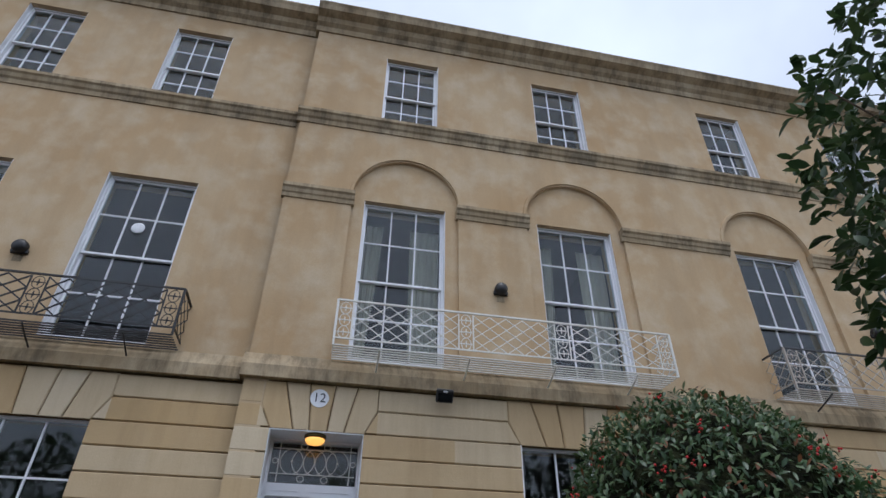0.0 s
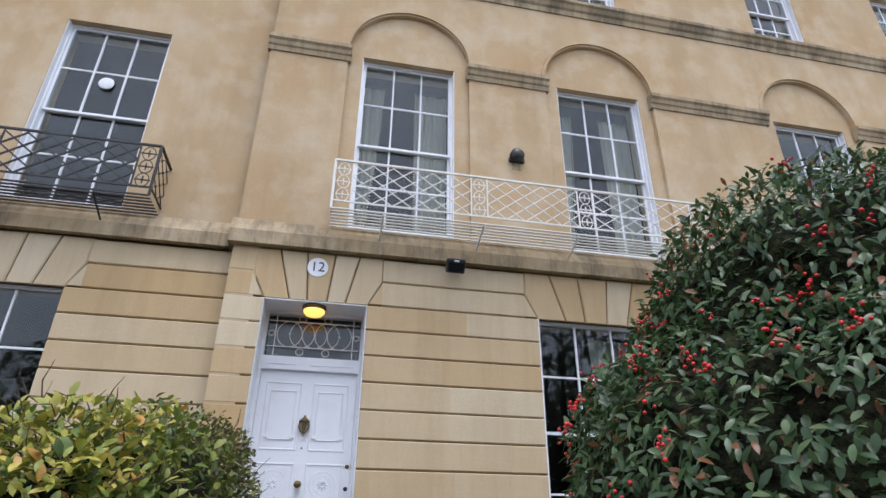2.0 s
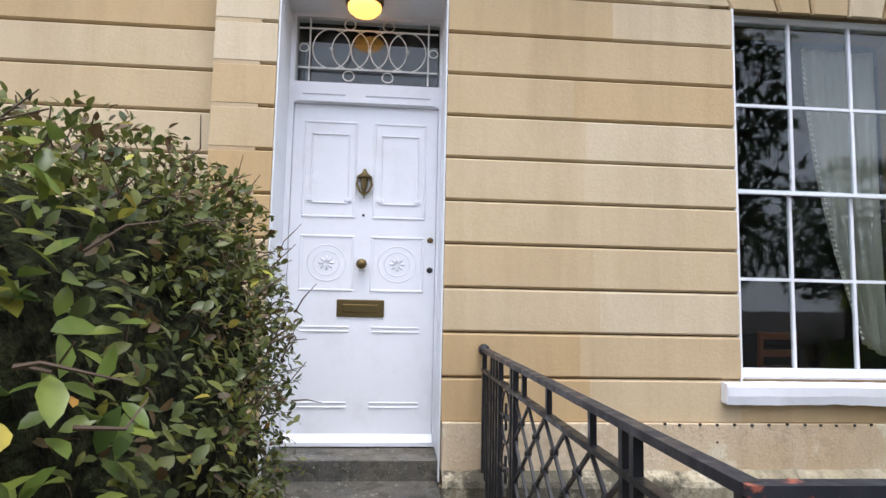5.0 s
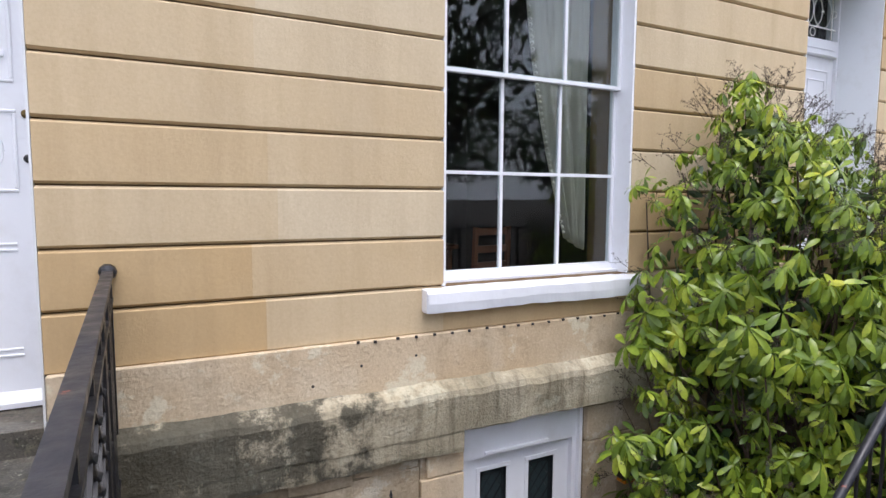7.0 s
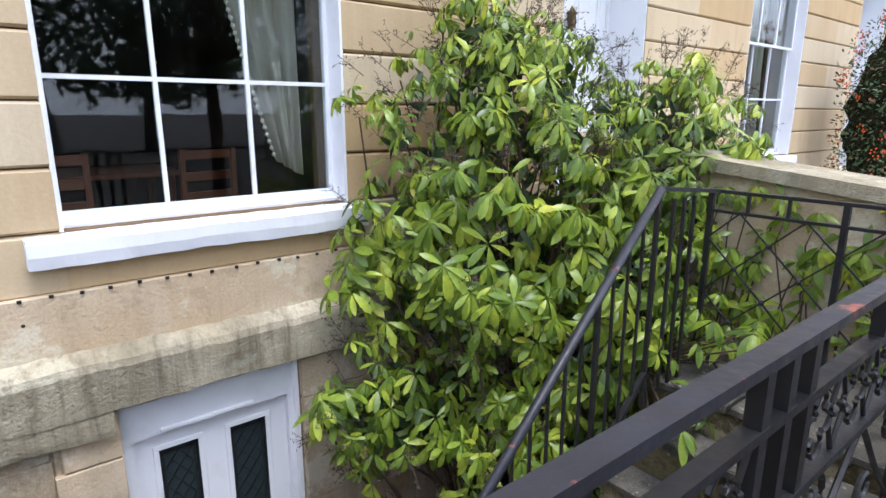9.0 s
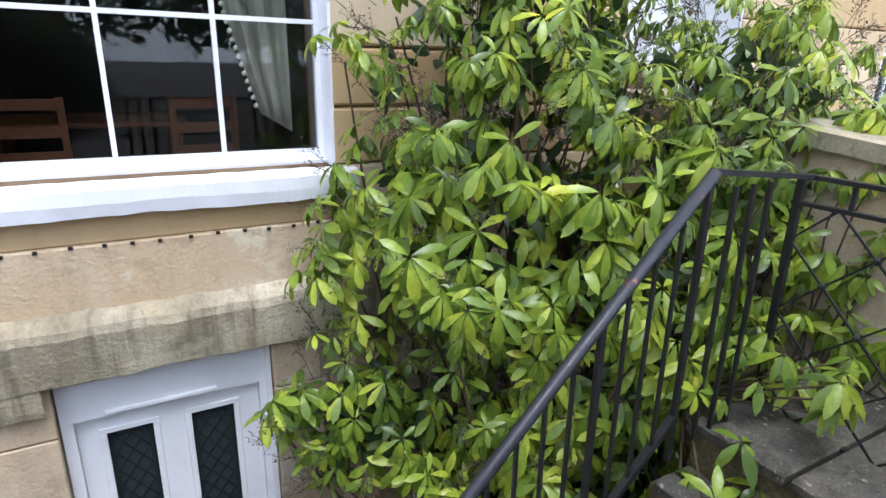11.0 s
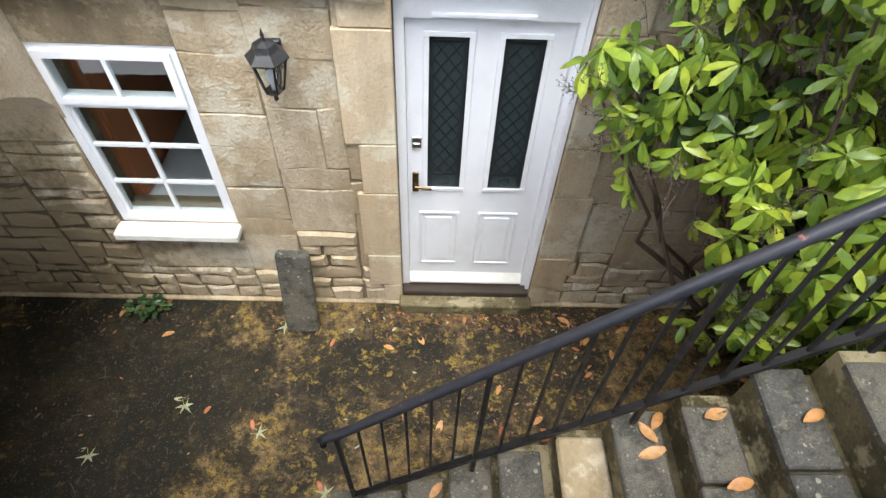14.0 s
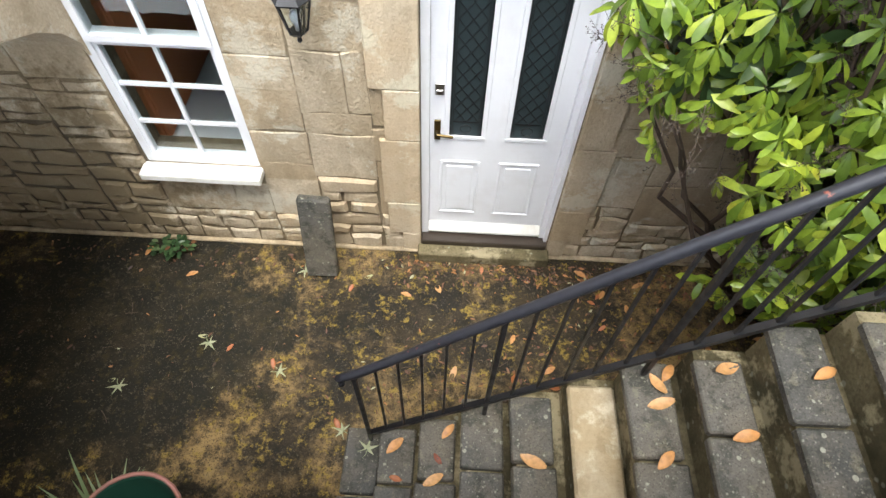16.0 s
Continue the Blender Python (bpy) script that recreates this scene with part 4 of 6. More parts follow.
def rusticate(x0, x1, y, openings, wall, seed, first=0):
    """Courses of blocks between the openings, broken irregularly along their length."""
    rnd = random.Random(seed)
    for k in range(first, 12):
        z = COURSE0 + k * COURSE
        gaps = []
        for a, b, sill_z in openings:
            if k >= 10:
                reach = 0.155
                gaps.append((a - reach, b + reach))
            elif z + COURSE > sill_z + 0.02:
                gaps.append((a, b))
        u = x0
        for a, b in sorted(gaps) + [(x1, x1)]:
            if a > u + 0.02:
                n = max(1, round((a - u) / rnd.uniform(0.9, 1.5)))
                cuts = [u + (a - u) * i / n + (rnd.uniform(-0.15, 0.15) if 0 < i < n else 0) for i in range(n + 1)]
                for p, q in zip(cuts, cuts[1:]):
                    block(p, q, z, y, wall)
            u = max(u, b)
    for a, b, sill_z in openings:
        voussoirs(a, b, y, wall)
        if sill_z > COURSE0 + 0.1:
            mid = a + (b - a) * rnd.uniform(0.4, 0.6)
            block(a, mid, COURSE0, y, wall, sill_z - 0.05 - COURSE0)
            block(mid, b, COURSE0, y, wall, sill_z - 0.05 - COURSE0)


def corner_quoins():
    wall = bpy.data.objects["wall_front_ground"]
    openings = [(DOOR_X[0] + o, DOOR_X[1] + o, 0.4) for o in HOUSES] + [(WIN_X[0] + o, WIN_X[1] + o, GROUND_SILL - 0.05) for o in HOUSES]
    rusticate(CORNER, 18.5, FRONT, sorted(openings), wall, 4)
    left = bpy.data.objects["wall_neighbour_ground"]
    rusticate(-9.0, CORNER - 0.005, LEFT_FACE, sorted((a, b, GROUND_SILL - 0.05) for a, b in LEFT_WIN), left, 9)


corner_quoins()


def jog_fill():
    """Side faces of the notched course next to the outer wedges."""
    spans = [("wall_front_ground", FRONT, q[0] + o, q[1] + o) for o in HOUSES for q in (DOOR_X, WIN_X)] + [("wall_neighbour_ground", LEFT_FACE, a, b) for a, b in LEFT_WIN]
    for name, face, a, b in spans:
            wall = bpy.data.objects[name]
            z0, z1 = GROUND_HEAD + 0.004, COURSE0 + 11 * COURSE - 0.004
            for s, e in ((-1, a), (1, b)):
                pts = [(e + s * 0.014, z0 + 0.012), (e + s * 0.155, z0 + 0.012), (e + s * 0.155, z1 - 0.012)]
                if s > 0:
                    prism(bm := bmesh.new(), pts, face + 0.001, face + 0.04)
                else:
                    prism(bm := bmesh.new(), pts[::-1], face + 0.001, face + 0.04)
                part("stone_sliver", bm, BLOCK, wall)


jog_fill()

# ---- balconies ----
def lattice(bm, p, q, z0, z1, nx, nz, r, knot):
    """Crossed thin bars with a knot at each crossing, between two posts."""
    p, q = Vector((*p, 0)), Vector((*q, 0))

    def at(i, j):
        v = p + (q - p) * i / nx
        return Vector((v.x, v.y, z0 + (z1 - z0) * j / nz))

    for i in range(nx):
        for j in range(nz + 1):
            if (i + j) % 2 == 0:
                for dj in (-1, 1):
                    if 0 <= j + dj <= nz:
                        bar(bm, at(i, j), at(i + 1, j + dj), r * 2)
    for i in range(1, nx):
        for j in range(1, nz):
            if (i + j) % 2 == 0:
                bmesh.ops.create_icosphere(bm, subdivisions=1, radius=knot, matrix=Matrix.Translation(at(i, j)))
    return bm


def ovals(bm, p, q, z0, z1, r, n=3):
    """Stacked ovals with a small cross in each, between two uprights."""
    p, q = Vector((*p, 0)), Vector((*q, 0))
    d = (q - p)
    m = (p + q) / 2
    for e in (p, q):
        bar(bm, (e.x, e.y, z0), (e.x, e.y, z1), r * 2.6)
    h = (z1 - z0) / n
    for k in range(n):
        zc = z0 + h * (k + 0.5)
        tube(bm, [(m.x + d.x * 0.34 * math.cos(t * math.pi / 8), m.y + d.y * 0.34 * math.cos(t * math.pi / 8), zc + h * 0.5 * math.sin(t * math.pi / 8)) for t in range(16)], r, 5, True)
        bar(bm, (m.x, m.y, zc - h * 0.26), (m.x, m.y, zc + h * 0.26), r * 2)
        bar(bm, (m.x - d.x * 0.42, m.y - d.y * 0.42, zc), (m.x + d.x * 0.42, m.y + d.y * 0.42, zc), r * 2)
        bmesh.ops.create_icosphere(bm, subdivisions=1, radius=r * 3, matrix=Matrix.Translation((m.x, m.y, zc)))
    return bm


def balcony(x0, x1, y0, wall, strips, mat, label, rail_mat=None):
    """A shallow iron balcony: grid floor on brackets, lattice panels and oval strips."""
    t = thing("balcony", label, "balcony", "iron balconies", (0, 0, 0))
    zf, zt = 4.66, 5.31
    rail_mat = rail_mat or mat
    bm = bmesh.new()
    for a, b in (((x0, wall, zt), (x0, y0, zt)), ((x0, y0, zt), (x1, y0, zt)), ((x1, y0, zt), (x1, wall, zt))):
        bar(bm, a, b, 0.028, 0.022)
    part("top_rail", bm, rail_mat, t)
    bm = bmesh.new()
    for a, b in (((x0, wall, zf + 0.1), (x0, y0, zf + 0.1)), ((x0, y0, zf + 0.1), (x1, y0, zf + 0.1)), ((x1, y0, zf + 0.1), (x1, wall, zf + 0.1))):
        bar(bm, a, b, 0.018)
    part("bottom_rail", bm, mat, t)
    n = 7
    for i in range(n):
        y = y0 + (wall - y0 - 0.03) * i / (n - 1)
        part("floor_bar", bar(bmesh.new(), (x0, y, zf), (x1, y, zf), 0.022, 0.014), mat, t)
    w = 0.2
    for s in strips:
        part("oval_strip", ovals(bmesh.new(), (s, y0), (s + w, y0), zf + 0.1, zt - 0.03, 0.006), mat, t)
    for a, b in zip(strips, strips[1:]):
        part("lattice_panel", lattice(bmesh.new(), (a + w, y0), (b, y0), zf + 0.1, zt - 0.03, 2 * round((b - a - w) / 0.30) + 2, 6, 0.0085 if mat is IRON else 0.005, 0.018), mat, t)
    for x in (x0, x1):
        part("end_panel", lattice(bmesh.new(), (x, y0), (x, wall), zf + 0.1, zt - 0.03, 4, 6, 0.0045, 0.016), mat, t)
        part("post", bar(bmesh.new(), (x, y0, zf), (x, y0, zt), 0.026), mat, t)
    k = max(2, round((x1 - x0) / 1.1))
    for i in range(k):
        x = x0 + (x1 - x0) * (i + 0.5) / k
        b = bmesh.new()
        tube(b, [(x, y0 + 0.02, zf - 0.01), (x, y0 + 0.10, zf - 0.05), (x, wall - 0.085, zf - 0.16)], 0.012, 6)
        part("bracket", b, IRON if rail_mat is IRON else mat, t)
    return t


balcony(-0.04, 4.72, 6.81, FRONT, [-0.03, 1.59, 2.96, 4.51], WHITE_IRON, "white-painted iron balcony with lattice and oval panels")
balcony(6.60, 11.36, 6.81, FRONT, [6.61, 8.23, 9.60, 11.15], iron_material("rusty_pale_iron", (0.40, 0.36, 0.30), (0.14, 0.07, 0.04), 0.9), "rust-streaked iron balcony with lattice and oval panels", IRON)
balcony(-7.6, -1.99, 6.98, LEFT_FACE, [-7.58, -5.6, -3.79, -2.20], IRON, "black iron balcony with lattice and oval panels")


# ---- area railings ----
def rail_line(bm, a, b, w=0.05, h=0.022):
    return bar(bm, a, b, w, h)


def quatrefoil(bm, c, d, r, th):
    """Four lobes round a centre, in the plane of d and up."""
    for k in range(4):
        ang = k * math.pi / 2
        o = Vector(c) + (d * math.cos(ang) + Vector((0, 0, 1)) * math.sin(ang)) * r
        pts = []
        for s in range(11):
            u = ang - 2.2 + 4.4 * s / 10
            pts.append(o + (d * math.cos(u) + Vector((0, 0, 1)) * math.sin(u)) * r * 0.62)
        tube(bm, pts, th, 5)
    return bm


def curl(bm, c, d, r, turns, start, sgn, th):
    pts = []
    for s in range(22):
        f = s / 21
        u = start + sgn * f * turns * 2 * math.pi
        pts.append(Vector(c) + (d * math.cos(u) + Vector((0, 0, 1)) * math.sin(u)) * r * (1 - 0.72 * f))
    tube(bm, pts, th, 5)
    bmesh.ops.create_icosphere(bm, subdivisions=1, radius=th * 2.6, matrix=Matrix.Translation(pts[-1]))


LAND = 0.19
RAIL_Z = 1.245
WALL_RAIL_Z = 1.265
C0, C1 = Vector((0.75, FRONT, 0)), Vector((0.82, EDGE - 0.06, 0))


def side_railing():
    t = thing("bridge_railing", "black iron railing with lattice panel beside the doorstep, worn rail", "railing")
    d = (C1 - C0).normalized()
    at = lambda s, z: C0 + d * s + Vector((0, 0, z))
    L = (C1 - C0).length
    part("handrail", rail_line(bmesh.new(), at(-0.03, WALL_RAIL_Z), at(L, RAIL_Z), 0.045, 0.024), RAIL, t, "flat worn handrail with rust-red chips")
    part("upper_bar", rail_line(bmesh.new(), at(0.02, WALL_RAIL_Z - 0.13), at(L, RAIL_Z - 0.13), 0.034, 0.02), IRON, t)
    part("lower_bar", rail_line(bmesh.new(), at(0.02, LAND + 0.10), at(L, LAND + 0.10), 0.034, 0.02), IRON, t)
    part("wall_knob", lathe(bmesh.new(), [(0.035, -0.02), (0.04, 0.0), (0.035, 0.025), (0.01, 0.035)], C0.x, C0.y - 0.03, WALL_RAIL_Z, 10, "y"), IRON, t)
    for s in (0.05, 0.32, 0.40, 0.48, 0.56, 0.86, 0.92, L - 0.55, L - 0.48, L - 0.02):
        part("post", bar(bmesh.new(), at(s, LAND), at(s, WALL_RAIL_Z + (RAIL_Z - WALL_RAIL_Z) * s / L), 0.028), IRON, t)
    for s in (0.11, 0.17, 0.23, 0.27):
        part("baluster", bar(bmesh.new(), at(s, LAND + 0.1), at(s, RAIL_Z - 0.13), 0.014), IRON, t)
    part("oval_strip", ovals(bmesh.new(), at(0.56, 0).xy, at(0.86, 0).xy, LAND + 0.1, RAIL_Z - 0.14, 0.007), IRON, t)
    part("lattice_panel", lattice(bmesh.new(), at(0.92, 0).xy, at(L - 0.55, 0).xy, LAND + 0.1, RAIL_Z - 0.14, 10, 8, 0.006, 0.02), IRON, t)
    part("oval_strip", ovals(bmesh.new(), at(L - 0.47, 0).xy, at(L - 0.03, 0).xy, LAND + 0.1, RAIL_Z - 0.14, 0.007), IRON, t)
    for s in (0.45, 1.1, 1.5, L - 0.8):
        part("stud", bar(bmesh.new(), at(s, RAIL_Z - 0.13), at(s, WALL_RAIL_Z + (RAIL_Z - WALL_RAIL_Z) * s / L), 0.022), IRON, t)


def front_railing():
    t = thing("area_railing", "black ornamental iron railing with quatrefoils, chipped paint on rail", "railing")
    d = Vector((1, 0, 0))
    x0, x1, y = C1.x, 5.42, C1.y
    part("handrail", rail_line(bmesh.new(), (x0 - 0.02, y, RAIL_Z), (x1, y, RAIL_Z - 0.01), 0.042, 0.022), RAIL, t, "flat worn handrail with rust-red chips")
    for z in (RAIL_Z - 0.13, RAIL_Z - 0.335, LAND + 0.10):
        part("rail_bar", rail_line(bmesh.new(), (x0, y, z), (x1, y, z), 0.034, 0.018), IRON, t)
    posts = [x0 + v for v in (0.03, 0.14, 0.25, 1.20, 1.30, 1.40, 2.35, 2.45, 2.55, 3.42, 3.52, 4.40)]
    for x in posts:
        part("post", bar(bmesh.new(), (x, y, LAND), (x, y, RAIL_Z), 0.03), IRON, t)
    for a, b in ((0.25, 1.20), (1.40, 2.35), (2.55, 3.42), (3.52, 4.40)):
        a, b = x0 + a, x0 + b
        m = (a + b) / 2
        part("stud", bar(bmesh.new(), (m, y, RAIL_Z - 0.13), (m, y, RAIL_Z), 0.03), IRON, t)
        zc = RAIL_Z - 0.232
        n = 4
        w = (b - a) / n
        for k in range(n):
            bm = bmesh.new()
            c = a + w * (k + 0.5)
            quatrefoil(bm, (c, y, zc), d, 0.045, 0.006)
            for s in (-1, 1):
                e = c + s * w / 2
                tube(bm, [(c + s * 0.075, y, zc), (c + s * (w / 2 - 0.04), y, zc + 0.025), (e, y, zc + 0.10)], 0.0055, 5)
                tube(bm, [(c + s * 0.075, y, zc), (c + s * (w / 2 - 0.04), y, zc - 0.025), (e, y, zc - 0.10)], 0.0055, 5)
                bmesh.ops.create_icosphere(bm, subdivisions=1, radius=0.012, matrix=Matrix.Translation((c + s * 0.08, y, zc)))
            part("quatrefoil", bm, IRON, t)
        bm = bmesh.new()
        zt = RAIL_Z - 0.345
        zb = LAND + 0.11
        for s in (-1, 1):
            tube(bm, [(m, y, zt), (m + s * 0.2, y, zt - 0.2), (m + s * 0.43, y, (zt + zb) / 2 - 0.1), (m + s * 0.2, y, zb + 0.15), (m, y, zb)], 0.008, 5)
            curl(bm, (m + s * 0.30, y, zt - 0.09), d, 0.085, 1.1, math.pi / 2, s, 0.007)
            curl(bm, (m + s * 0.12, y, zt - 0.24), d, 0.075, 1.1, -math.pi / 2, -s, 0.007)
            curl(bm, (m + s * 0.30, y, zb + 0.10), d, 0.085, 1.1, -math.pi / 2, -s, 0.007)
            curl(bm, (m + s * 0.12, y, zb + 0.24), d, 0.07, 1.1, math.pi / 2, s, 0.007)
        part("scrollwork", bm, IRON, t)


def end_panel():
    t = thing("landing_railing", "black iron lattice panel at the head of the area steps", "railing")
    x = 5.42
    part("handrail", rail_line(bmesh.new(), (x, EDGE, 1.20), (x, 5.72, 1.20), 0.034, 0.018), IRON, t)
    for z in (1.09, 0.16):
        part("rail_bar", rail_line(bmesh.new(), (x, EDGE, z), (x, 5.72, z), 0.026, 0.016), IRON, t)
    for y in (EDGE, 5.05, 5.70):
        part("post", bar(bmesh.new(), (x, y, LAND - 0.03), (x, y, 1.2), 0.028), IRON, t)
    part("lattice_panel", lattice(bmesh.new(), (x, EDGE), (x, 5.70), 0.16, 1.09, 7, 6, 0.0042, 0.018), IRON, t)
    for y in (4.8, 5.3, 5.5):
        part("stud", bar(bmesh.new(), (x, y, 1.09), (x, y, 1.2), 0.016), IRON, t)


side_railing()
front_railing()
end_panel()


# ---- area steps and their rail ----
STEP_X0, RUN, RISE, STEPS = 2.28, 0.23, 0.2, 13


def area_steps():
    t = thing("area_steps", "steep worn grey flagstone steps with mossy risers and fallen leaves", "steps")
    rnd = random.Random(5)
    for k in range(STEPS):
        x, z = STEP_X0 + RUN * k, AREA + RISE * (k + 1)
        x2 = x + RUN + 0.035 if k < STEPS - 1 else 6.0
        body = B(x + 0.03, x2 if k < STEPS - 1 else 6.0, EDGE + 0.052, 5.74, AREA if k < 3 else z - RISE * 3, z - 0.05)
        part("riser", body, RISER, t)
        if k == 5:
            part("tread", B(x + 0.02, x2 - 0.02, EDGE + 0.06, 5.70 + rnd.uniform(-0.02, 0.02), z - 0.05, z - 0.012, 0.012), PALE, t, "pale bare stone tread where the flagstone is missing")
            continue
        cut = 5.33 + rnd.uniform(-0.06, 0.04)
        for a, b in ((cut + 0.008, 5.70 + rnd.uniform(-0.03, 0.05)), (EDGE + 0.06, cut - 0.008)):
            m = bmesh.new()
            j = [rnd.uniform(-0.008, 0.008) for _ in range(4)]
            box(m, x + j[0], x2 - 0.055 + j[1] if k < STEPS - 1 else 5.98, a, b, z - 0.05, z + j[2] * 0.5, 0.009)
            for v in m.verts:
                v.co.x += 0.01 * noise.noise(v.co * 6 + Vector((k, 0, 0)))
                v.co.z += 0.006 * noise.noise(v.co * 5)
            part("tread", m, STEP, t)


area_steps()


def stair_rail():
    t = thing("stair_railing", "black iron stair railing with a plain round-topped handrail", "railing")
    y = 5.66
    a, b = Vector((2.41, y, -1.21)), Vector((4.82, y, 1.26))
    d = b - a
    bm = bmesh.new()
    tube(bm, [a + Vector((-0.05, 0, -0.10)), a + Vector((-0.055, 0, -0.03)), a + Vector((-0.015, 0, 0.0)), a + d * 0.02, a + d * 0.5, b], [0.017, 0.020, 0.023, 0.023, 0.023, 0.023], 8)
    part("handrail", bm, RAIL, t, "worn black round handrail with chipped paint", True)
    p, q = Vector((2.435, y, -2.09)), Vector((4.81, y, 0.30))
    part("bottom_bar", bar(bmesh.new(), p, q, 0.030, 0.024), IRON, t)
    n = 23
    for i in range(n):
        f = i / (n - 1)
        lo, hi = p + (q - p) * f, a + d * (0.008 + 0.985 * f)
        heavy = i in (0, 6, 12, 18, 22)
        part("post" if heavy else "baluster", bar(bmesh.new(), lo + Vector((0, 0, -0.2 if heavy else 0)), hi, 0.021 if heavy else 0.0125), IRON, t)
    for i in range(3):
        x = 4.95 + 0.10 * i
        part("baluster", bar(bmesh.new(), (x, y, 0.15), (x, y, 1.2), 0.016), IRON, t)
    part("upper_rail", rail_line(bmesh.new(), b, (5.42, y, 1.2), 0.03, 0.02), IRON, t)


stair_rail()

# ---- basement: stonework, door, window, lantern, area clutter ----
def stone(p, q, z, h, low, rnd, wall):
    """One wall stone with an uneven outline and a slightly bellied face."""
    g = 0.010 if low else rnd.uniform(0.001, 0.0045)
    out = rnd.uniform(0.006, 0.030) if low else rnd.uniform(0.003, 0.007)
    j = 0.019 if low else 0.016
    pts = []
    for u, v in ((p + g, z + g), ((p + q) / 2, z + g), (q - g, z + g), (q - g, z + h - g), ((p + q) / 2, z + h - g), (p + g, z + h - g)):
        pts.append((u + rnd.uniform(-j, j) * 0.6, v + rnd.uniform(-j, j)))
    bm = bmesh.new()
    m = len(pts)
    cx, cz = sum(v[0] for v in pts) / m, sum(v[1] for v in pts) / m
    back = [bm.verts.new((u, BASE_FACE + 0.06, v)) for u, v in pts]
    rim = [bm.verts.new((u, BASE_FACE + 0.048 - out * 0.35, v)) for u, v in pts]
    k = 0.016 if low else 0.006
    face = [bm.verts.new((u + (cx - u) * min(1, k / max(abs(cx - u), 0.02)), BASE_FACE + 0.05 - out - rnd.uniform(0, 0.005), v + (cz - v) * min(1, k / max(abs(cz - v), 0.02)))) for u, v in pts]
    ctr = bm.verts.new((cx, BASE_FACE + 0.05 - out - rnd.uniform(0.001, 0.008), cz))
    for i in range(m):
        n = (i + 1) % m
        bm.faces.new((face[i], face[n], ctr))
        bm.faces.new((rim[i], rim[n], face[n], face[i]))
        bm.faces.new((back[i], back[n], rim[n], rim[i]))
    bmesh.ops.recalc_face_normals(bm, faces=bm.faces)
    part("wall_stone", bm, RUBBLE, wall)


def rubble_wall():
    wall = bpy.data.objects["wall_basement"]
    rnd = random.Random(11)
    holes = [(BASE_DOOR[0] - 0.004, BASE_DOOR[1] + 0.004, BASE_DOOR[2], BASE_DOOR[3]), (BASE_WIN[0] - 0.004, BASE_WIN[1] + 0.004, BASE_WIN[2] - 0.07, BASE_WIN[3])]
    made = 0
    bays = [-1.0, -0.25, 0.32, BASE_WIN[0], BASE_WIN[1], 1.92, 2.34, BASE_DOOR[0], BASE_DOOR[1], 4.15, 4.9, 6.0]
    for left, right in zip(bays, bays[1:]):
        z = AREA + 0.01
        while z < 0.13:
            low = z < AREA + (1.55 if right <= BASE_WIN[0] else 0.55 + 0.25 * math.sin(left * 7))
            h = rnd.uniform(0.08, 0.17) if low else rnd.choice((rnd.uniform(0.16, 0.24), rnd.uniform(0.26, 0.46)))
            h = 0.175 - z if z + h > 0.10 else h
            x = left
            while x < right - 0.01:
                w = rnd.uniform(0.14, 0.36) if low else rnd.uniform(0.28, 0.62)
                x2 = right if x + w > right - 0.12 else x + w
                spans = [(x, x2)]
                for a, b, c, d in holes:
                    if z < d and z + h > c:
                        spans = [s for p, q in spans for s in ((p, min(q, a)), (max(p, b), q)) if s[1] - s[0] > 0.03]
                for p, q in spans:
                    stone(p, q, z, h, low, rnd, wall)
                    made += 1
                x = x2
            z += h
    return made


# quoins beside the basement door are larger, flush, pale stones
def door_surround():
    wall = bpy.data.objects["wall_basement"]
    rnd = random.Random(3)
    x0, x1 = BASE_DOOR[:2]
    for side in (0, 1):
        z = AREA + 0.02
        for h, w in ((0.22, 0.14), (0.36, 0.24), (0.62, 0.26), (0.40, 0.22), (0.72, 0.30), (0.30, 0.26)):
            h = min(h, 0.17 - z)
            a, b = (x0 - w, x0 - 0.001) if side == 0 else (x1 + 0.001, x1 + w)
            bm = B(a + 0.004, b, BASE_FACE + 0.018 - rnd.uniform(0, 0.006), BASE_FACE + 0.1, z + 0.004, z + h - 0.004, 0.005)
            part("quoin", bm, PLINTH if side == 0 else RUBBLE, wall, "large dressed stone at the door jamb")
            z += h


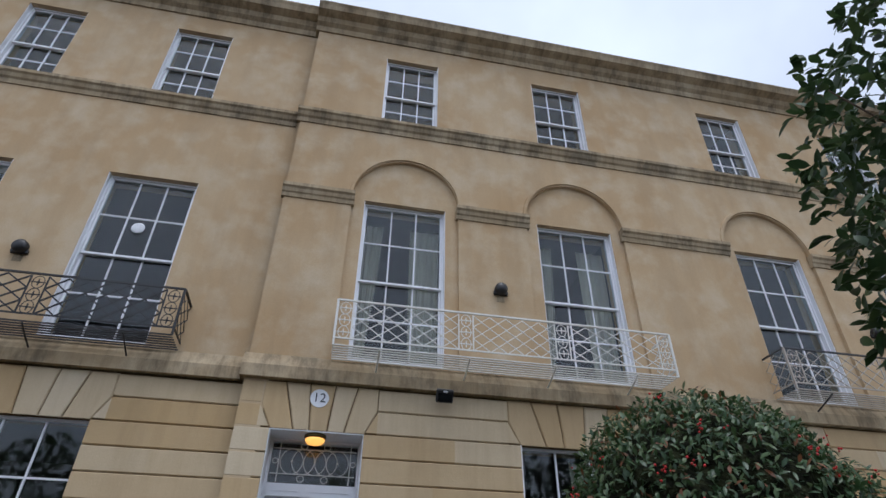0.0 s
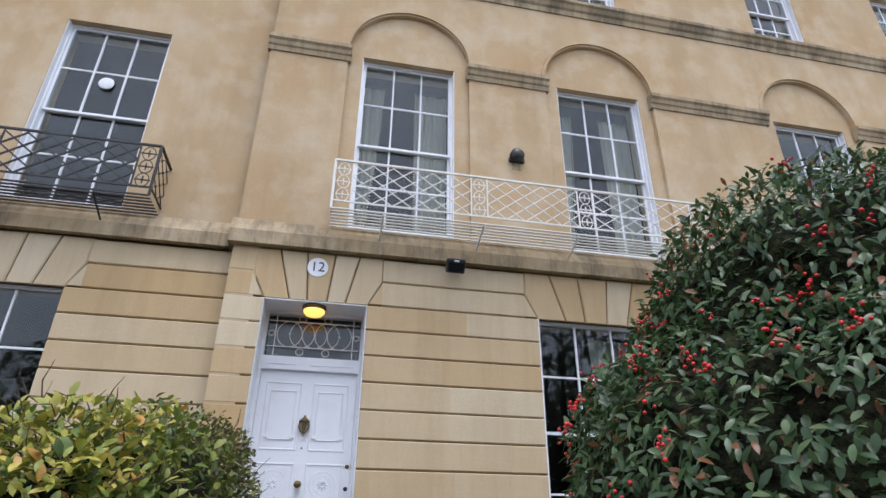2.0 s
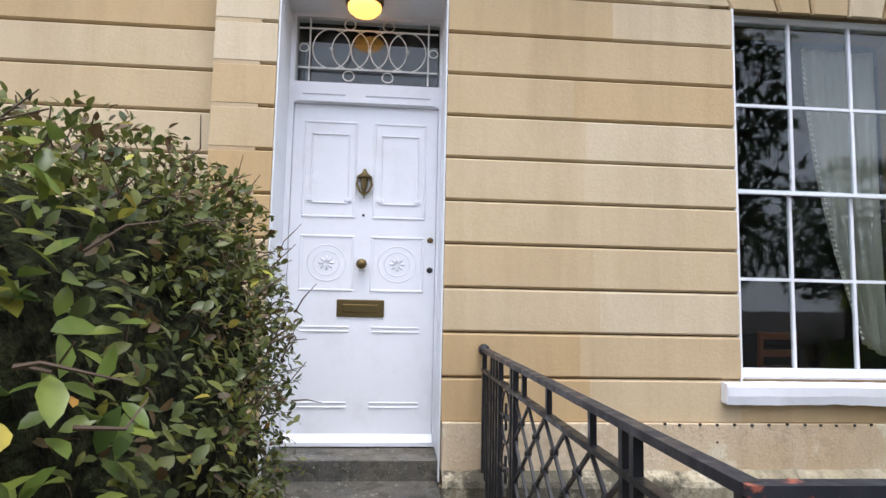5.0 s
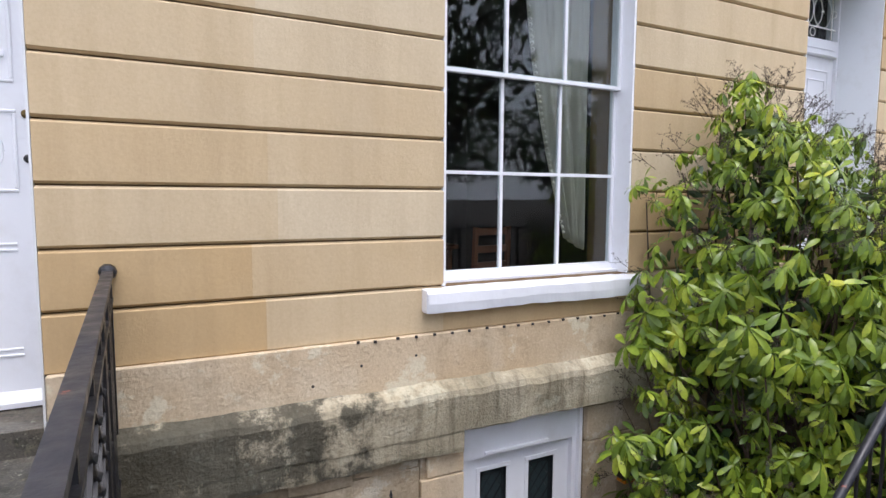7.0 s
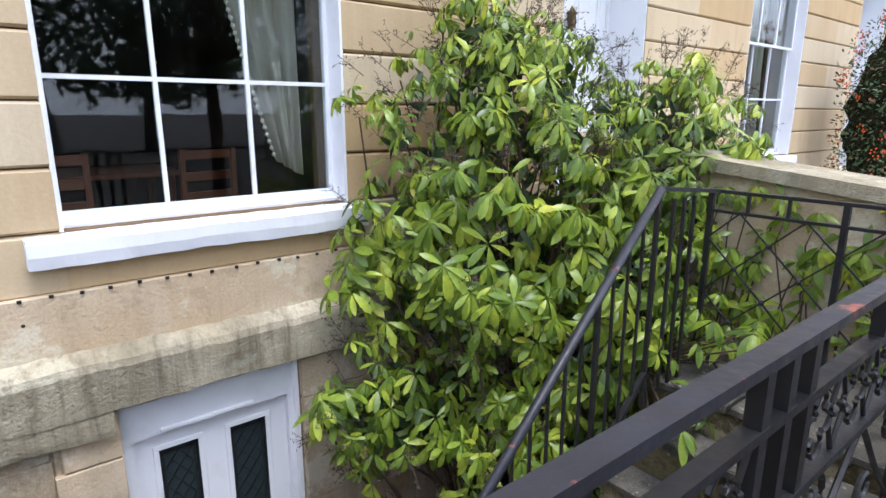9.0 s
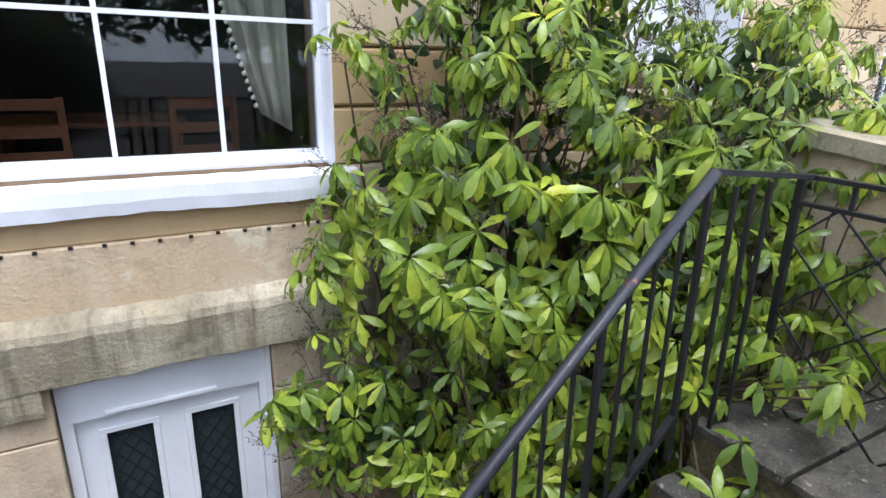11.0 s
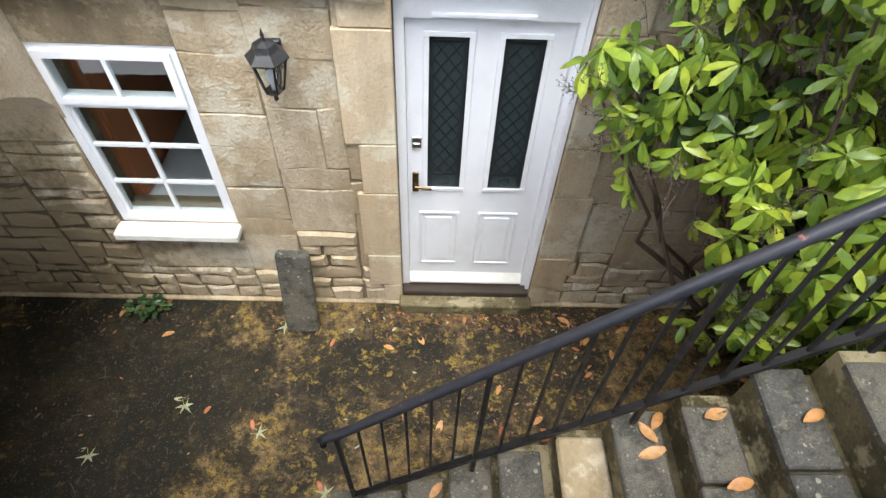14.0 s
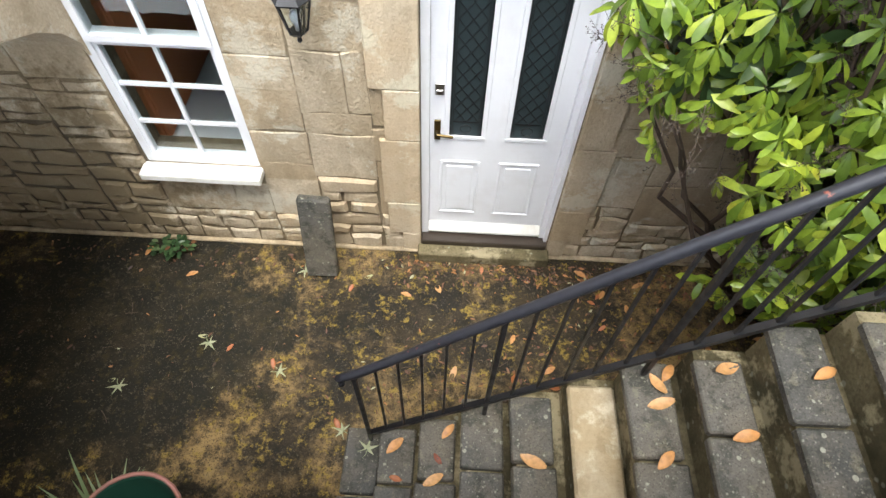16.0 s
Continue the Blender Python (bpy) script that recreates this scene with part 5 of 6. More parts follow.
def basement_door():
    x0, x1, z0, z1 = BASE_DOOR
    y = BASE_FACE + 0.13
    d = tagged(new("door_2"), "white-painted basement door with two leaded glass panels, closed", "door", "", "structure")
    bm = bmesh.new()
    box(bm, x0 + 0.004, x0 + 0.055, y - 0.04, y + 0.08, -2.302, z1 - 0.004)
    box(bm, x1 - 0.065, x1 - 0.004, y - 0.04, y + 0.08, -2.302, z1 - 0.004)
    box(bm, x0 + 0.055, x1 - 0.065, y - 0.04, y + 0.08, -0.068, z1 - 0.004)
    box(bm, x1 - 0.03, x1 - 0.004, y - 0.075, y - 0.04, -2.302, z1 - 0.004)
    part("door_frame", bm, WHITE, d)
    part("drip_strip", B(x0 + 0.19, x0 + 0.70, y - 0.06, y - 0.042, -0.053, -0.029, 0.004), WHITE, d)
    lx0, lx1 = x0 + 0.057, x1 - 0.067
    gl = ((2.792, 3.043, -1.265, -0.160), (3.179, 3.436, -1.265, -0.160))
    leaf = bmesh.new()
    holed_wall(leaf, lx0, lx1, -2.243, -0.071, y, y + 0.045, gl)
    leaf = part("door_leaf", leaf, WHITE, d)
    for a, b, c, e in gl:
        bm = bmesh.new()
        for q in ((a, b, c, c + 0.015), (a, b, e - 0.015, e), (a, a + 0.015, c + 0.031, e - 0.031), (b - 0.015, b, c + 0.031, e - 0.031)):
            box(bm, q[0] - 0.008, q[1] + 0.008, y - 0.010, y - 0.001, q[2] - 0.008, q[3] + 0.008, 0.003)
        part("glazing_bead", bm, WHITE, leaf)
        part("glass_panel", B(a, b, y + 0.02, y + 0.026, c, e), LEADED, leaf, "dark frosted glass panel")
        bm = bmesh.new()
        for k in (0.018, 0.030, 0.042):
            for q in ((a + k, a + k + 0.004, c, e), (b - k - 0.004, b - k, c, e)):
                box(bm, q[0], q[1], y + 0.014, y + 0.021, q[2], q[3])
        lattice(bm, (a + 0.048, y + 0.017), (b - 0.048, y + 0.017), c + 0.12, e - 0.06, 4, 18, 0.0022, 0.001)
        for zz in (c + 0.12, e - 0.06):
            bar(bm, (a + 0.045, y + 0.017, zz), (b - 0.045, y + 0.017, zz), 0.005)
        m = (a + b) / 2
        tube(bm, [(m + 0.035 * math.cos(t * math.pi / 8), y + 0.017, c + 0.06 + 0.035 * math.sin(t * math.pi / 8)) for t in range(16)], 0.003, 4, True)
        part("lead_came", bm, IRON, leaf, "dark lead lattice")
    for a, b in ((2.762, 3.034), (3.160, 3.431)):
        bm = bmesh.new()
        for q in ((a, b, -2.040, -2.021), (a, b, -1.497, -1.478), (a, a + 0.02, -2.021, -1.497), (b - 0.02, b, -2.021, -1.497)):
            box(bm, q[0], q[1], y - 0.010, y + 0.001, q[2], q[3], 0.004)
        part("panel_moulding", bm, WHITE, leaf)
        part("raised_panel", B(a + 0.045, b - 0.045, y - 0.008, y + 0.001, -1.991, -1.526, 0.006), WHITE, leaf)
    part("weatherboard", profile_x(bmesh.new(), [(y, -2.243), (y - 0.045, -2.243), (y - 0.045, -2.224), (y, -2.156)], lx0, lx1), CREAM, leaf, "peeling white weatherboard")
    h = bmesh.new()
    box(h, lx0 + 0.028, lx0 + 0.068, y - 0.012, y + 0.001, -1.284, -1.119, 0.003)
    tube(h, [(lx0 + 0.048, y - 0.01, -1.207), (lx0 + 0.048, y - 0.05, -1.207), (lx0 + 0.15, y - 0.052, -1.216)], 0.010, 8)
    part("handle", h, BRASS, leaf, "dark metal lever handle")
    k = bmesh.new()
    box(k, lx0 + 0.028, lx0 + 0.085, y - 0.014, y + 0.001, -0.916, -0.829, 0.004)
    box(k, lx0 + 0.035, lx0 + 0.078, y - 0.022, y - 0.013, -0.901, -0.872, 0.004)
    part("lock", k, CHROME, leaf, "chrome night-latch plate")
    structure("basement_door_sill", B(x0 + 0.004, x1 - 0.004, y - 0.12, y + 0.08, -2.321, -2.263, 0.008), WOOD_DARK, "dark wet timber door sill")
    structure("basement_doorstep", B(x0 - 0.02, x1 + 0.02, BASE_FACE - 0.08, FRONT + 0.35, AREA, -2.321, 0.01), RISER, "low worn stone step at the basement door")


WOOD_DARK = paint_material("wet_dark_timber", (0.035, 0.025, 0.018), (0.10, 0.08, 0.06), 0.4, 0.35)
LEADED, _lt, _lb = material("frosted_dark_glass", (0.028, 0.042, 0.045), 0.28)
_lb.inputs["Specular IOR Level"].default_value = 0.5
bump(_lt, _lb, world_noise(_lt, 40, 3), 0.25, 0.004)


def basement_window():
    x0, x1, z0, z1 = BASE_WIN
    y = BASE_FACE + 0.06
    w = tagged(new("window_basement"), "white-painted basement casement window with small panes", "window", "", "structure")
    bm = bmesh.new()
    f = 0.05
    zt = -0.60
    for q in ((x0 + 0.003, x0 + f, z0, z1 - 0.003), (x1 - f, x1 - 0.003, z0, z1 - 0.003), (x0 + f, x1 - f, z1 - f, z1 - 0.003), (x0 + f, x1 - f, z0, z0 + 0.045), (x0 + f, x1 - f, zt - 0.022, zt + 0.022)):
        box(bm, q[0], q[1], y, y + 0.09, q[2], q[3])
    part("window_frame", bm, WHITE, w)
    for lo, hi, rows, yy, st in ((zt + 0.0, z1 - f + 0.01, 1, y - 0.022, 0.042), (z0 + 0.045, zt - 0.022, 3, y + 0.015, 0.022)):
        s = bmesh.new()
        a, b = (x0 + f - 0.012, x1 - f + 0.012) if rows == 1 else (x0 + f, x1 - f)
        box(s, a, a + st, yy, yy + 0.035, lo, hi)
        box(s, b - st, b, yy, yy + 0.035, lo, hi)
        box(s, a + st, b - st, yy, yy + 0.035, lo, lo + st)
        box(s, a + st, b - st, yy, yy + 0.035, hi - st, hi)
        m = (a + b) / 2
        box(s, m - 0.012, m + 0.012, yy + 0.004, yy + 0.03, lo + st, hi - st)
        for i in range(1, rows):
            zc = lo + (hi - lo) * i / rows
            box(s, a + st, b - st, yy + 0.006, yy + 0.028, zc - 0.011, zc + 0.011)
        c = part("casement", s, WHITE, w)
        for i in range(2):
            for j in range(rows):
                g = B(a + st + (m - a - st) * i, m + (b - st - m) * i, yy + 0.014, yy + 0.018, lo + st * 0.5 + (hi - lo - st) * j / rows, lo + st * 0.5 + (hi - lo - st) * (j + 1) / rows)
                p = part("pane", g, GLASS, c)
                p.visible_shadow = False
    structure("window_sill_basement", B(x0 - 0.03, x1 + 0.015, BASE_FACE - 0.07, BASE_FACE + 0.14, z0 - 0.062, z0 - 0.002, 0.008), CREAM, "mossy cream-painted basement window sill")
    t = thing("worktop_unit", "white worktop and cupboard behind the basement window", "worktop", "", (0, 0, 0))
    part("top", B(-0.6, 1.9, 7.52, 8.9, -1.70, -1.66, 0.005), WHITE, t)
    part("carcass", B(-0.55, 1.85, 7.54, 8.85, -2.50, -1.70), WHITE, t)
    p = thing("cupboard", "tall orange-brown wooden cupboard standing on the white worktop", "cupboard", "", (0, 0, 0))
    part("carcass", B(0.05, 0.80, 7.53, 8.75, -1.658, 0.2, 0.006), ORANGE, p)
    part("cupboard_door", B(0.80, 0.82, 7.55, 8.73, -1.64, 0.19, 0.004), ORANGE, p)


rubble_wall()
door_surround()
basement_door()
basement_window()


def lantern():
    t = thing("wall_lantern", "black metal coach lantern with clear panes, weathered top", "lantern", "", (2.07, 7.03, -0.33))
    t.scale = (0.88, 0.88, 0.88)
    part("arm", tube(bmesh.new(), [(0.0, 0.21, 0.10), (0.0, 0.12, 0.06), (0, 0.03, -0.01), (0, 0, 0.02)], 0.012, 6), IRON, t)
    part("wall_plate", B(-0.03, 0.03, 0.19, 0.225, 0.02, 0.20, 0.008), IRON, t)
    part("base", lathe(bmesh.new(), [(0.004, -0.06), (0.016, -0.045), (0.010, -0.02), (0.04, 0.0), (0.055, 0.02)], 0, 0, 0, 6), IRON, t)
    part("roof", lathe(bmesh.new(), [(0.115, 0.215), (0.118, 0.225), (0.075, 0.265), (0.07, 0.275), (0.06, 0.30), (0.015, 0.315), (0.008, 0.33), (0.012, 0.345), (0.003, 0.38)], 0, 0, 0, 6), LANTERN_TOP, t, "black roof with flaking white patches")
    for k in range(6):
        a = k * math.pi / 3
        part("glazing_bar", bar(bmesh.new(), (0.055 * math.cos(a), 0.055 * math.sin(a), 0.02), (0.10 * math.cos(a), 0.10 * math.sin(a), 0.216), 0.010), IRON, t)
        b = a + math.pi / 3
        bm = bmesh.new()
        v = [bm.verts.new(q) for q in ((0.053 * math.cos(a), 0.053 * math.sin(a), 0.022), (0.053 * math.cos(b), 0.053 * math.sin(b), 0.022), (0.098 * math.cos(b), 0.098 * math.sin(b), 0.215), (0.098 * math.cos(a), 0.098 * math.sin(a), 0.215))]
        bm.faces.new(v)
        g = part("pane", bm, GLASS, t)
        g.visible_shadow = False
    part("bulb", lathe(bmesh.new(), [(0.012, 0.02), (0.014, 0.06), (0.028, 0.09), (0.03, 0.115), (0.018, 0.14), (0.004, 0.145)], 0, 0, 0, 10), WHITE, t, "white lamp bulb", True)


LANTERN_TOP = iron_material("flaking_black_paint", (0.02, 0.02, 0.022), (0.45, 0.45, 0.45), 0.9)
lantern()


def leaning_slab():
    t = thing("stone_slab", "narrow dark weathered stone slab leaning against the wall", "stone slab", "", (1.90, 6.95, AREA))
    bm = B(-0.115, 0.115, -0.03, 0.05, 0.0, 0.74, 0.014)
    for v in bm.verts:
        v.co += Vector((0.01, 0.008, 0.006)) * noise.noise(v.co * 7)
    o = part("slab", bm, STEP, t)
    o.matrix_local = pose(0, 0, 0.005, -13, 0, 0)


leaning_slab()


def bin_tub():
    t = thing("plastic_tub", "open green plastic garden tub with pink rim", "tub", "", (1.36, 5.02, AREA))
    bm = bmesh.new()
    lathe(bm, [(0.19, 0.0), (0.255, 0.68), (0.27, 0.70), (0.268, 0.715), (0.25, 0.71), (0.24, 0.68), (0.18, 0.10), (0.02, 0.09)], 0, 0, 0, 28)
    part("body", bm, GREEN_PLASTIC, t, "", True)
    part("rim_cord", tube(bmesh.new(), [(0.262 * math.cos(k * math.pi / 14), 0.262 * math.sin(k * math.pi / 14), 0.715) for k in range(28)], 0.012, 6, True), RIM, t, "faded pink rim", True)


RIM, _, _ = material("faded_pink_plastic", (0.35, 0.16, 0.13), 0.5)
bin_tub()


def sensor_box():
    t = thing("bulkhead_light", "small black outdoor lamp with amber lens on the wall", "lamp", "", (3.98, BASE_FACE + 0.03, -0.38))
    part("housing", B(-0.09, 0.09, -0.11, 0.0, -0.02, 0.06, 0.012), BLACK, t)
    part("lens", B(-0.075, 0.075, -0.10, -0.01, -0.055, -0.018, 0.01), AMBER, t, "amber plastic lens")


AMBER, _, _ = material("amber_plastic", (0.55, 0.2, 0.02), 0.3)
sensor_box()


def louvre():
    t = thing("wall_grille", "cream louvred air grille in the basement wall", "vent", "", (0.64, BASE_FACE + 0.02, -0.36))
    part("frame", B(-0.12, 0.12, -0.01, 0.05, -0.09, 0.09, 0.004), CREAM, t)
    for k in range(5):
        s = part("slat", B(-0.105, 0.105, -0.012, 0.004, -0.012, 0.012), CREAM, t)
        s.matrix_local = pose(0, -0.014, -0.064 + 0.032 * k, -35, 0, 0)


louvre()


def drip_notches():
    wall = bpy.data.objects["wall_plinth"]
    rnd = random.Random(2)
    me = mesh_of(B(-0.009, 0.009, -0.004, 0.004, -0.009, 0.006), "weep_hole", BLACK)
    for k in range(17):
        ob = new("weep_hole", me)
        ob.parent, ob.location = wall, (1.95 + 0.122 * k + rnd.uniform(-0.012, 0.012), FRONT - 0.032, 0.797 + rnd.uniform(-0.005, 0.003))
    for x, z in ((1.98, 0.66), (2.32, 0.68), (1.70, 0.58)):
        part("pock_mark", lathe(bmesh.new(), [(0.009, 0), (0.006, 0.002), (0.003, 0.003)], x, FRONT - 0.03, z, 7, "y"), BLACK, wall)


drip_notches()
structure("skirt_moss", B(-1.0, 6.0, BASE_FACE + 0.0, BASE_FACE + 0.04, AREA, AREA + 0.03, 0.01), SOOTY, "dark mossy joint where wall meets floor")

# ---- plants ----
def leaf_cloud(name, spots, mat, parent, label="", fold=0.25, curl_down=0.25, along=(0.22, 0.52, 0.80), wide=(0.34, 0.5, 0.33)):
    """Many leaves as one mesh; a spot is (base, direction, face-up vector, length, width)."""
    verts, faces = [], []
    for base, d, up, ln, w in spots:
        d = d.normalized()
        s = d.cross(up)
        if s.length < 1e-3:
            continue
        s.normalize()
        u = s.cross(d)
        k = len(verts)
        rib = [base + d * ln * f - u * ln * curl_down * f * f for f in along]
        half = [w * q for q in wide]
        verts.append(base)
        for p, h in zip(rib, half):
            verts += [p - s * h + u * h * fold, p, p + s * h + u * h * fold]
        verts.append(base + d * ln - u * ln * curl_down)
        faces += [(k, k + 2, k + 1), (k, k + 3, k + 2)]
        for q in (k + 1, k + 4):
            faces += [(q, q + 1, q + 4, q + 3), (q + 1, q + 2, q + 5, q + 4)]
        faces += [(k + 7, k + 8, k + 10), (k + 8, k + 9, k + 10)]
    me = bpy.data.meshes.new(name)
    me.from_pydata([tuple(v) for v in verts], [], faces)
    me.materials.append(mat)
    for p in me.polygons:
        p.use_smooth = True
    ob = new(name, me)
    ob.parent = parent
    ob["kind"] = "stuff"
    if label:
        ob["label"] = label
    return ob


def rand_dir(rnd):
    z, a = rnd.uniform(-1, 1), rnd.uniform(0, 2 * math.pi)
    r = math.sqrt(1 - z * z)
    return Vector((r * math.cos(a), r * math.sin(a), z))


def shell_point(rnd, blobs, depth, rough, zmin=-9, power=2.0):
    """A point near the uneven skin of a union of rounded bodies, and the way out."""
    while True:
        c, r = rnd.choices(blobs, [b[1][0] * b[1][2] for b in blobs])[0]
        d = rand_dir(rnd)
        if power != 2.0:
            d = Vector([math.copysign(abs(q) ** (2 / power), q) for q in d])
        n = Vector((d.x / r[0], d.y / r[1], d.z / r[2])).normalized()
        f = 1 - depth * rnd.random() ** 1.6
        p = Vector((c[0] + d.x * r[0] * f, c[1] + d.y * r[1] * f, c[2] + d.z * r[2] * f))
        p += n * rough * noise.noise(p * 2.3) + n * rough * 0.6 * noise.noise(p * 6.1)
        if p.z < zmin:
            continue
        inside = False
        for c2, r2 in blobs:
            if c2 is not c and sum(((p[i] - c2[i]) / r2[i]) ** 2 for i in range(3)) < 0.72:
                inside = True
        if not inside:
            return p, n


def limbs(rnd, root, tops, r0, n=4):
    bm = bmesh.new()
    for tpt in tops:
        a, b = Vector(root), Vector(tpt)
        pts = []
        for k in range(n + 1):
            f = k / n
            p = a.lerp(b, f)
            p += Vector((rnd.uniform(-1, 1), rnd.uniform(-1, 1), rnd.uniform(-0.4, 0.4))) * 0.08 * (b - a).length * f * (1 - f) * 3
            pts.append(p)
        tube(bm, pts, [r0 * (1 - 0.8 * k / n) for k in range(n + 1)], 6)
    return bm


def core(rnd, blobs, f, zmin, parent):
    """Added solid near-black bodies that block light and stand for a bush's inner shade."""
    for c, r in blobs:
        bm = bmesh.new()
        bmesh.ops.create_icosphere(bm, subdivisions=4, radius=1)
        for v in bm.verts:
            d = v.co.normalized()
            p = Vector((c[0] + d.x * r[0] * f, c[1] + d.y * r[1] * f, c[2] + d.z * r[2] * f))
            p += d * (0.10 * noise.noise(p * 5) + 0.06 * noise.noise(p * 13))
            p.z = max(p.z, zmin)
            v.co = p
        o = part("shade_core", bm, CORE, parent, "near-black solid core standing for inner shade")
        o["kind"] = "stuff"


# Near-black colour that stands for the shade deep inside the bushes.
CORE, _ct, _cb = material("bush_shade_fill", (0.02, 0.022, 0.012), 0.95, 0, 0.1)
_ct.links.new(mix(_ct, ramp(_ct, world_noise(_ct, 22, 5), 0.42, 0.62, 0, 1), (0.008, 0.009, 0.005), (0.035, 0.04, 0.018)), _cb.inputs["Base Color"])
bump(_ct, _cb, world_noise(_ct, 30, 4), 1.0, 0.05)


def berry_bush():
    rnd = random.Random(21)
    t = thing("berry_bush", "dense clipped dark green bush covered in red berries", "bush", "", (1.75, 2.6, 0))
    o = Vector((1.75, 2.6, 0))
    blobs = [((0.02, 0, 1.42), (1.01, 0.94, 0.72)), ((0.08, 0.05, 1.62), (0.80, 0.80, 0.96)), ((0.5, 0.25, 1.35), (0.85, 0.85, 0.72)), ((0.15, 0.05, 0.62), (0.72, 0.70, 0.75))]
    part("branch_growth", limbs(rnd, (0, 0, 0), [tuple(shell_point(rnd, blobs, 0.2, 0.0, 0.5)[0]) for _ in range(16)], 0.035), TWIG, t)["kind"] = "stuff"
    spots = []
    for i in range(42000):
        p, n = shell_point(rnd, blobs, 0.12, 0.08, 0.1)
        if n.y > 0.75 and rnd.random() < 0.6:
            continue
        d = (n * rnd.uniform(0.2, 0.9) + Vector((0, 0, -0.55)) + rand_dir(rnd) * 0.75)
        spots.append((p, d, n + Vector((0, 0, 0.7)) + rand_dir(rnd) * 0.5, rnd.uniform(0.030, 0.050), rnd.uniform(0.013, 0.020)))
    leaf_cloud("foliage", spots, BERRY_LEAF, t, "dark green narrow leaves")
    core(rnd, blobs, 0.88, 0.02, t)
    bm = bmesh.new()
    for i in range(420):
        p, n = shell_point(rnd, blobs, 0.02, 0.08, 0.5)
        if n.y > 0.5 or p.z > 2.2 and rnd.random() < 0.6:
            continue
        for k in range(rnd.randint(2, 9)):
            q = p + n * 0.02 + rand_dir(rnd) * rnd.uniform(0.005, 0.042)
            bmesh.ops.create_icosphere(bm, subdivisions=1, radius=rnd.uniform(0.0045, 0.0068), matrix=Matrix.Translation(q))
    b = part("berries", bm, BERRY, t, "clusters of red berries", True)
    b["kind"] = "stuff"


berry_bush()


def left_hedge():
    rnd = random.Random(31)
    t = thing("hedge", "overgrown mixed green and yellow leafy hedge beside the path", "hedge", "", (-0.80, 5.15, 0))
    blobs = [((0.0, -0.2, 0.9), (0.55, 1.60, 1.12)), ((-0.04, 0.6, 0.98), (0.52, 1.1, 1.16)), ((-0.14, -0.9, 0.86), (0.46, 0.92, 1.02))]
    part("stem_growth", limbs(rnd, (0, 0, 0), [tuple(shell_point(rnd, blobs, 0.1, 0.0, 0.9)[0]) for _ in range(34)], 0.018), TWIG, t)["kind"] = "stuff"
    spots, small, yellow = [], [], []
    for i in range(17000):
        p, n = shell_point(rnd, blobs, 0.22, 0.12, 0.05, 2.6)
        d = n * rnd.uniform(0.3, 1.0) + Vector((0, 0, rnd.uniform(-0.3, 0.5))) + rand_dir(rnd) * 0.8
        up = n * 0.6 + Vector((0, 0, 0.9)) + rand_dir(rnd) * 0.5
        near = p.y < -0.7
        s = rnd.uniform(0.045, 0.08) if near else rnd.uniform(0.03, 0.052)
        into = yellow if p.y < -0.75 and p.x < 0.2 and rnd.random() < 0.55 or rnd.random() < 0.05 else spots if near else small
        into.append((p, d, up, s, s * rnd.uniform(0.42, 0.6)))
    for i in range(9000):
        p, n = shell_point(rnd, blobs, 0.2, 0.14, 0.1, 2.6)
        if p.y > -0.7:
            s = rnd.uniform(0.028, 0.05)
            small.append((p, n + rand_dir(rnd) * 0.9, n + Vector((0, 0, 0.6)) + rand_dir(rnd) * 0.5, s, s * 0.55))
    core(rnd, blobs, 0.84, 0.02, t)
    leaf_cloud("broad_foliage", spots, HEDGE_LEAF, t, "broad glossy leaves, some yellowing")
    leaf_cloud("small_foliage", small, SMALL_LEAF, t, "small twining leaves")
    leaf_cloud("yellow_foliage", yellow, YELLOW_LEAF, t, "yellowing broad leaves")
    tw = bmesh.new()
    for i in range(620):
        p, n = shell_point(rnd, blobs, 0.12, 0.14, 0.2, 2.6)
        d = (n + rand_dir(rnd) * 0.7 + Vector((0, 0, 0.3))).normalized()
        ln = rnd.uniform(0.07, 0.17)
        tube(tw, [p, p + d * ln * 0.5 + rand_dir(rnd) * 0.02, p + d * ln + rand_dir(rnd) * 0.05], [0.004, 0.003, 0.0015], 4)
    tw = part("twig_growth", tw, TWIG, t, "thin dry brown twigs")
    tw["kind"] = "stuff"


left_hedge()


def whorl(rnd, spots, p, axis, ln, n):
    """A rosette of long drooping leaves round a shoot tip."""
    side = axis.cross(rand_dir(rnd)).normalized()
    sag = rnd.uniform(0.5, 1.5)
    for k in range(n):
        a = 2 * math.pi * k / n + rnd.uniform(-0.3, 0.3)
        out = Matrix.Rotation(a, 3, axis) @ side
        d = out * 1.0 + axis * rnd.uniform(0.0, 0.55) + Vector((0, 0, -sag * rnd.uniform(0.4, 1.3))) + rand_dir(rnd) * 0.16
        s = ln * rnd.uniform(0.72, 1.15)
        spots.append((p + out * 0.008, d, axis + Vector((0, 0, 0.8)), s, s * rnd.uniform(0.29, 0.37)))


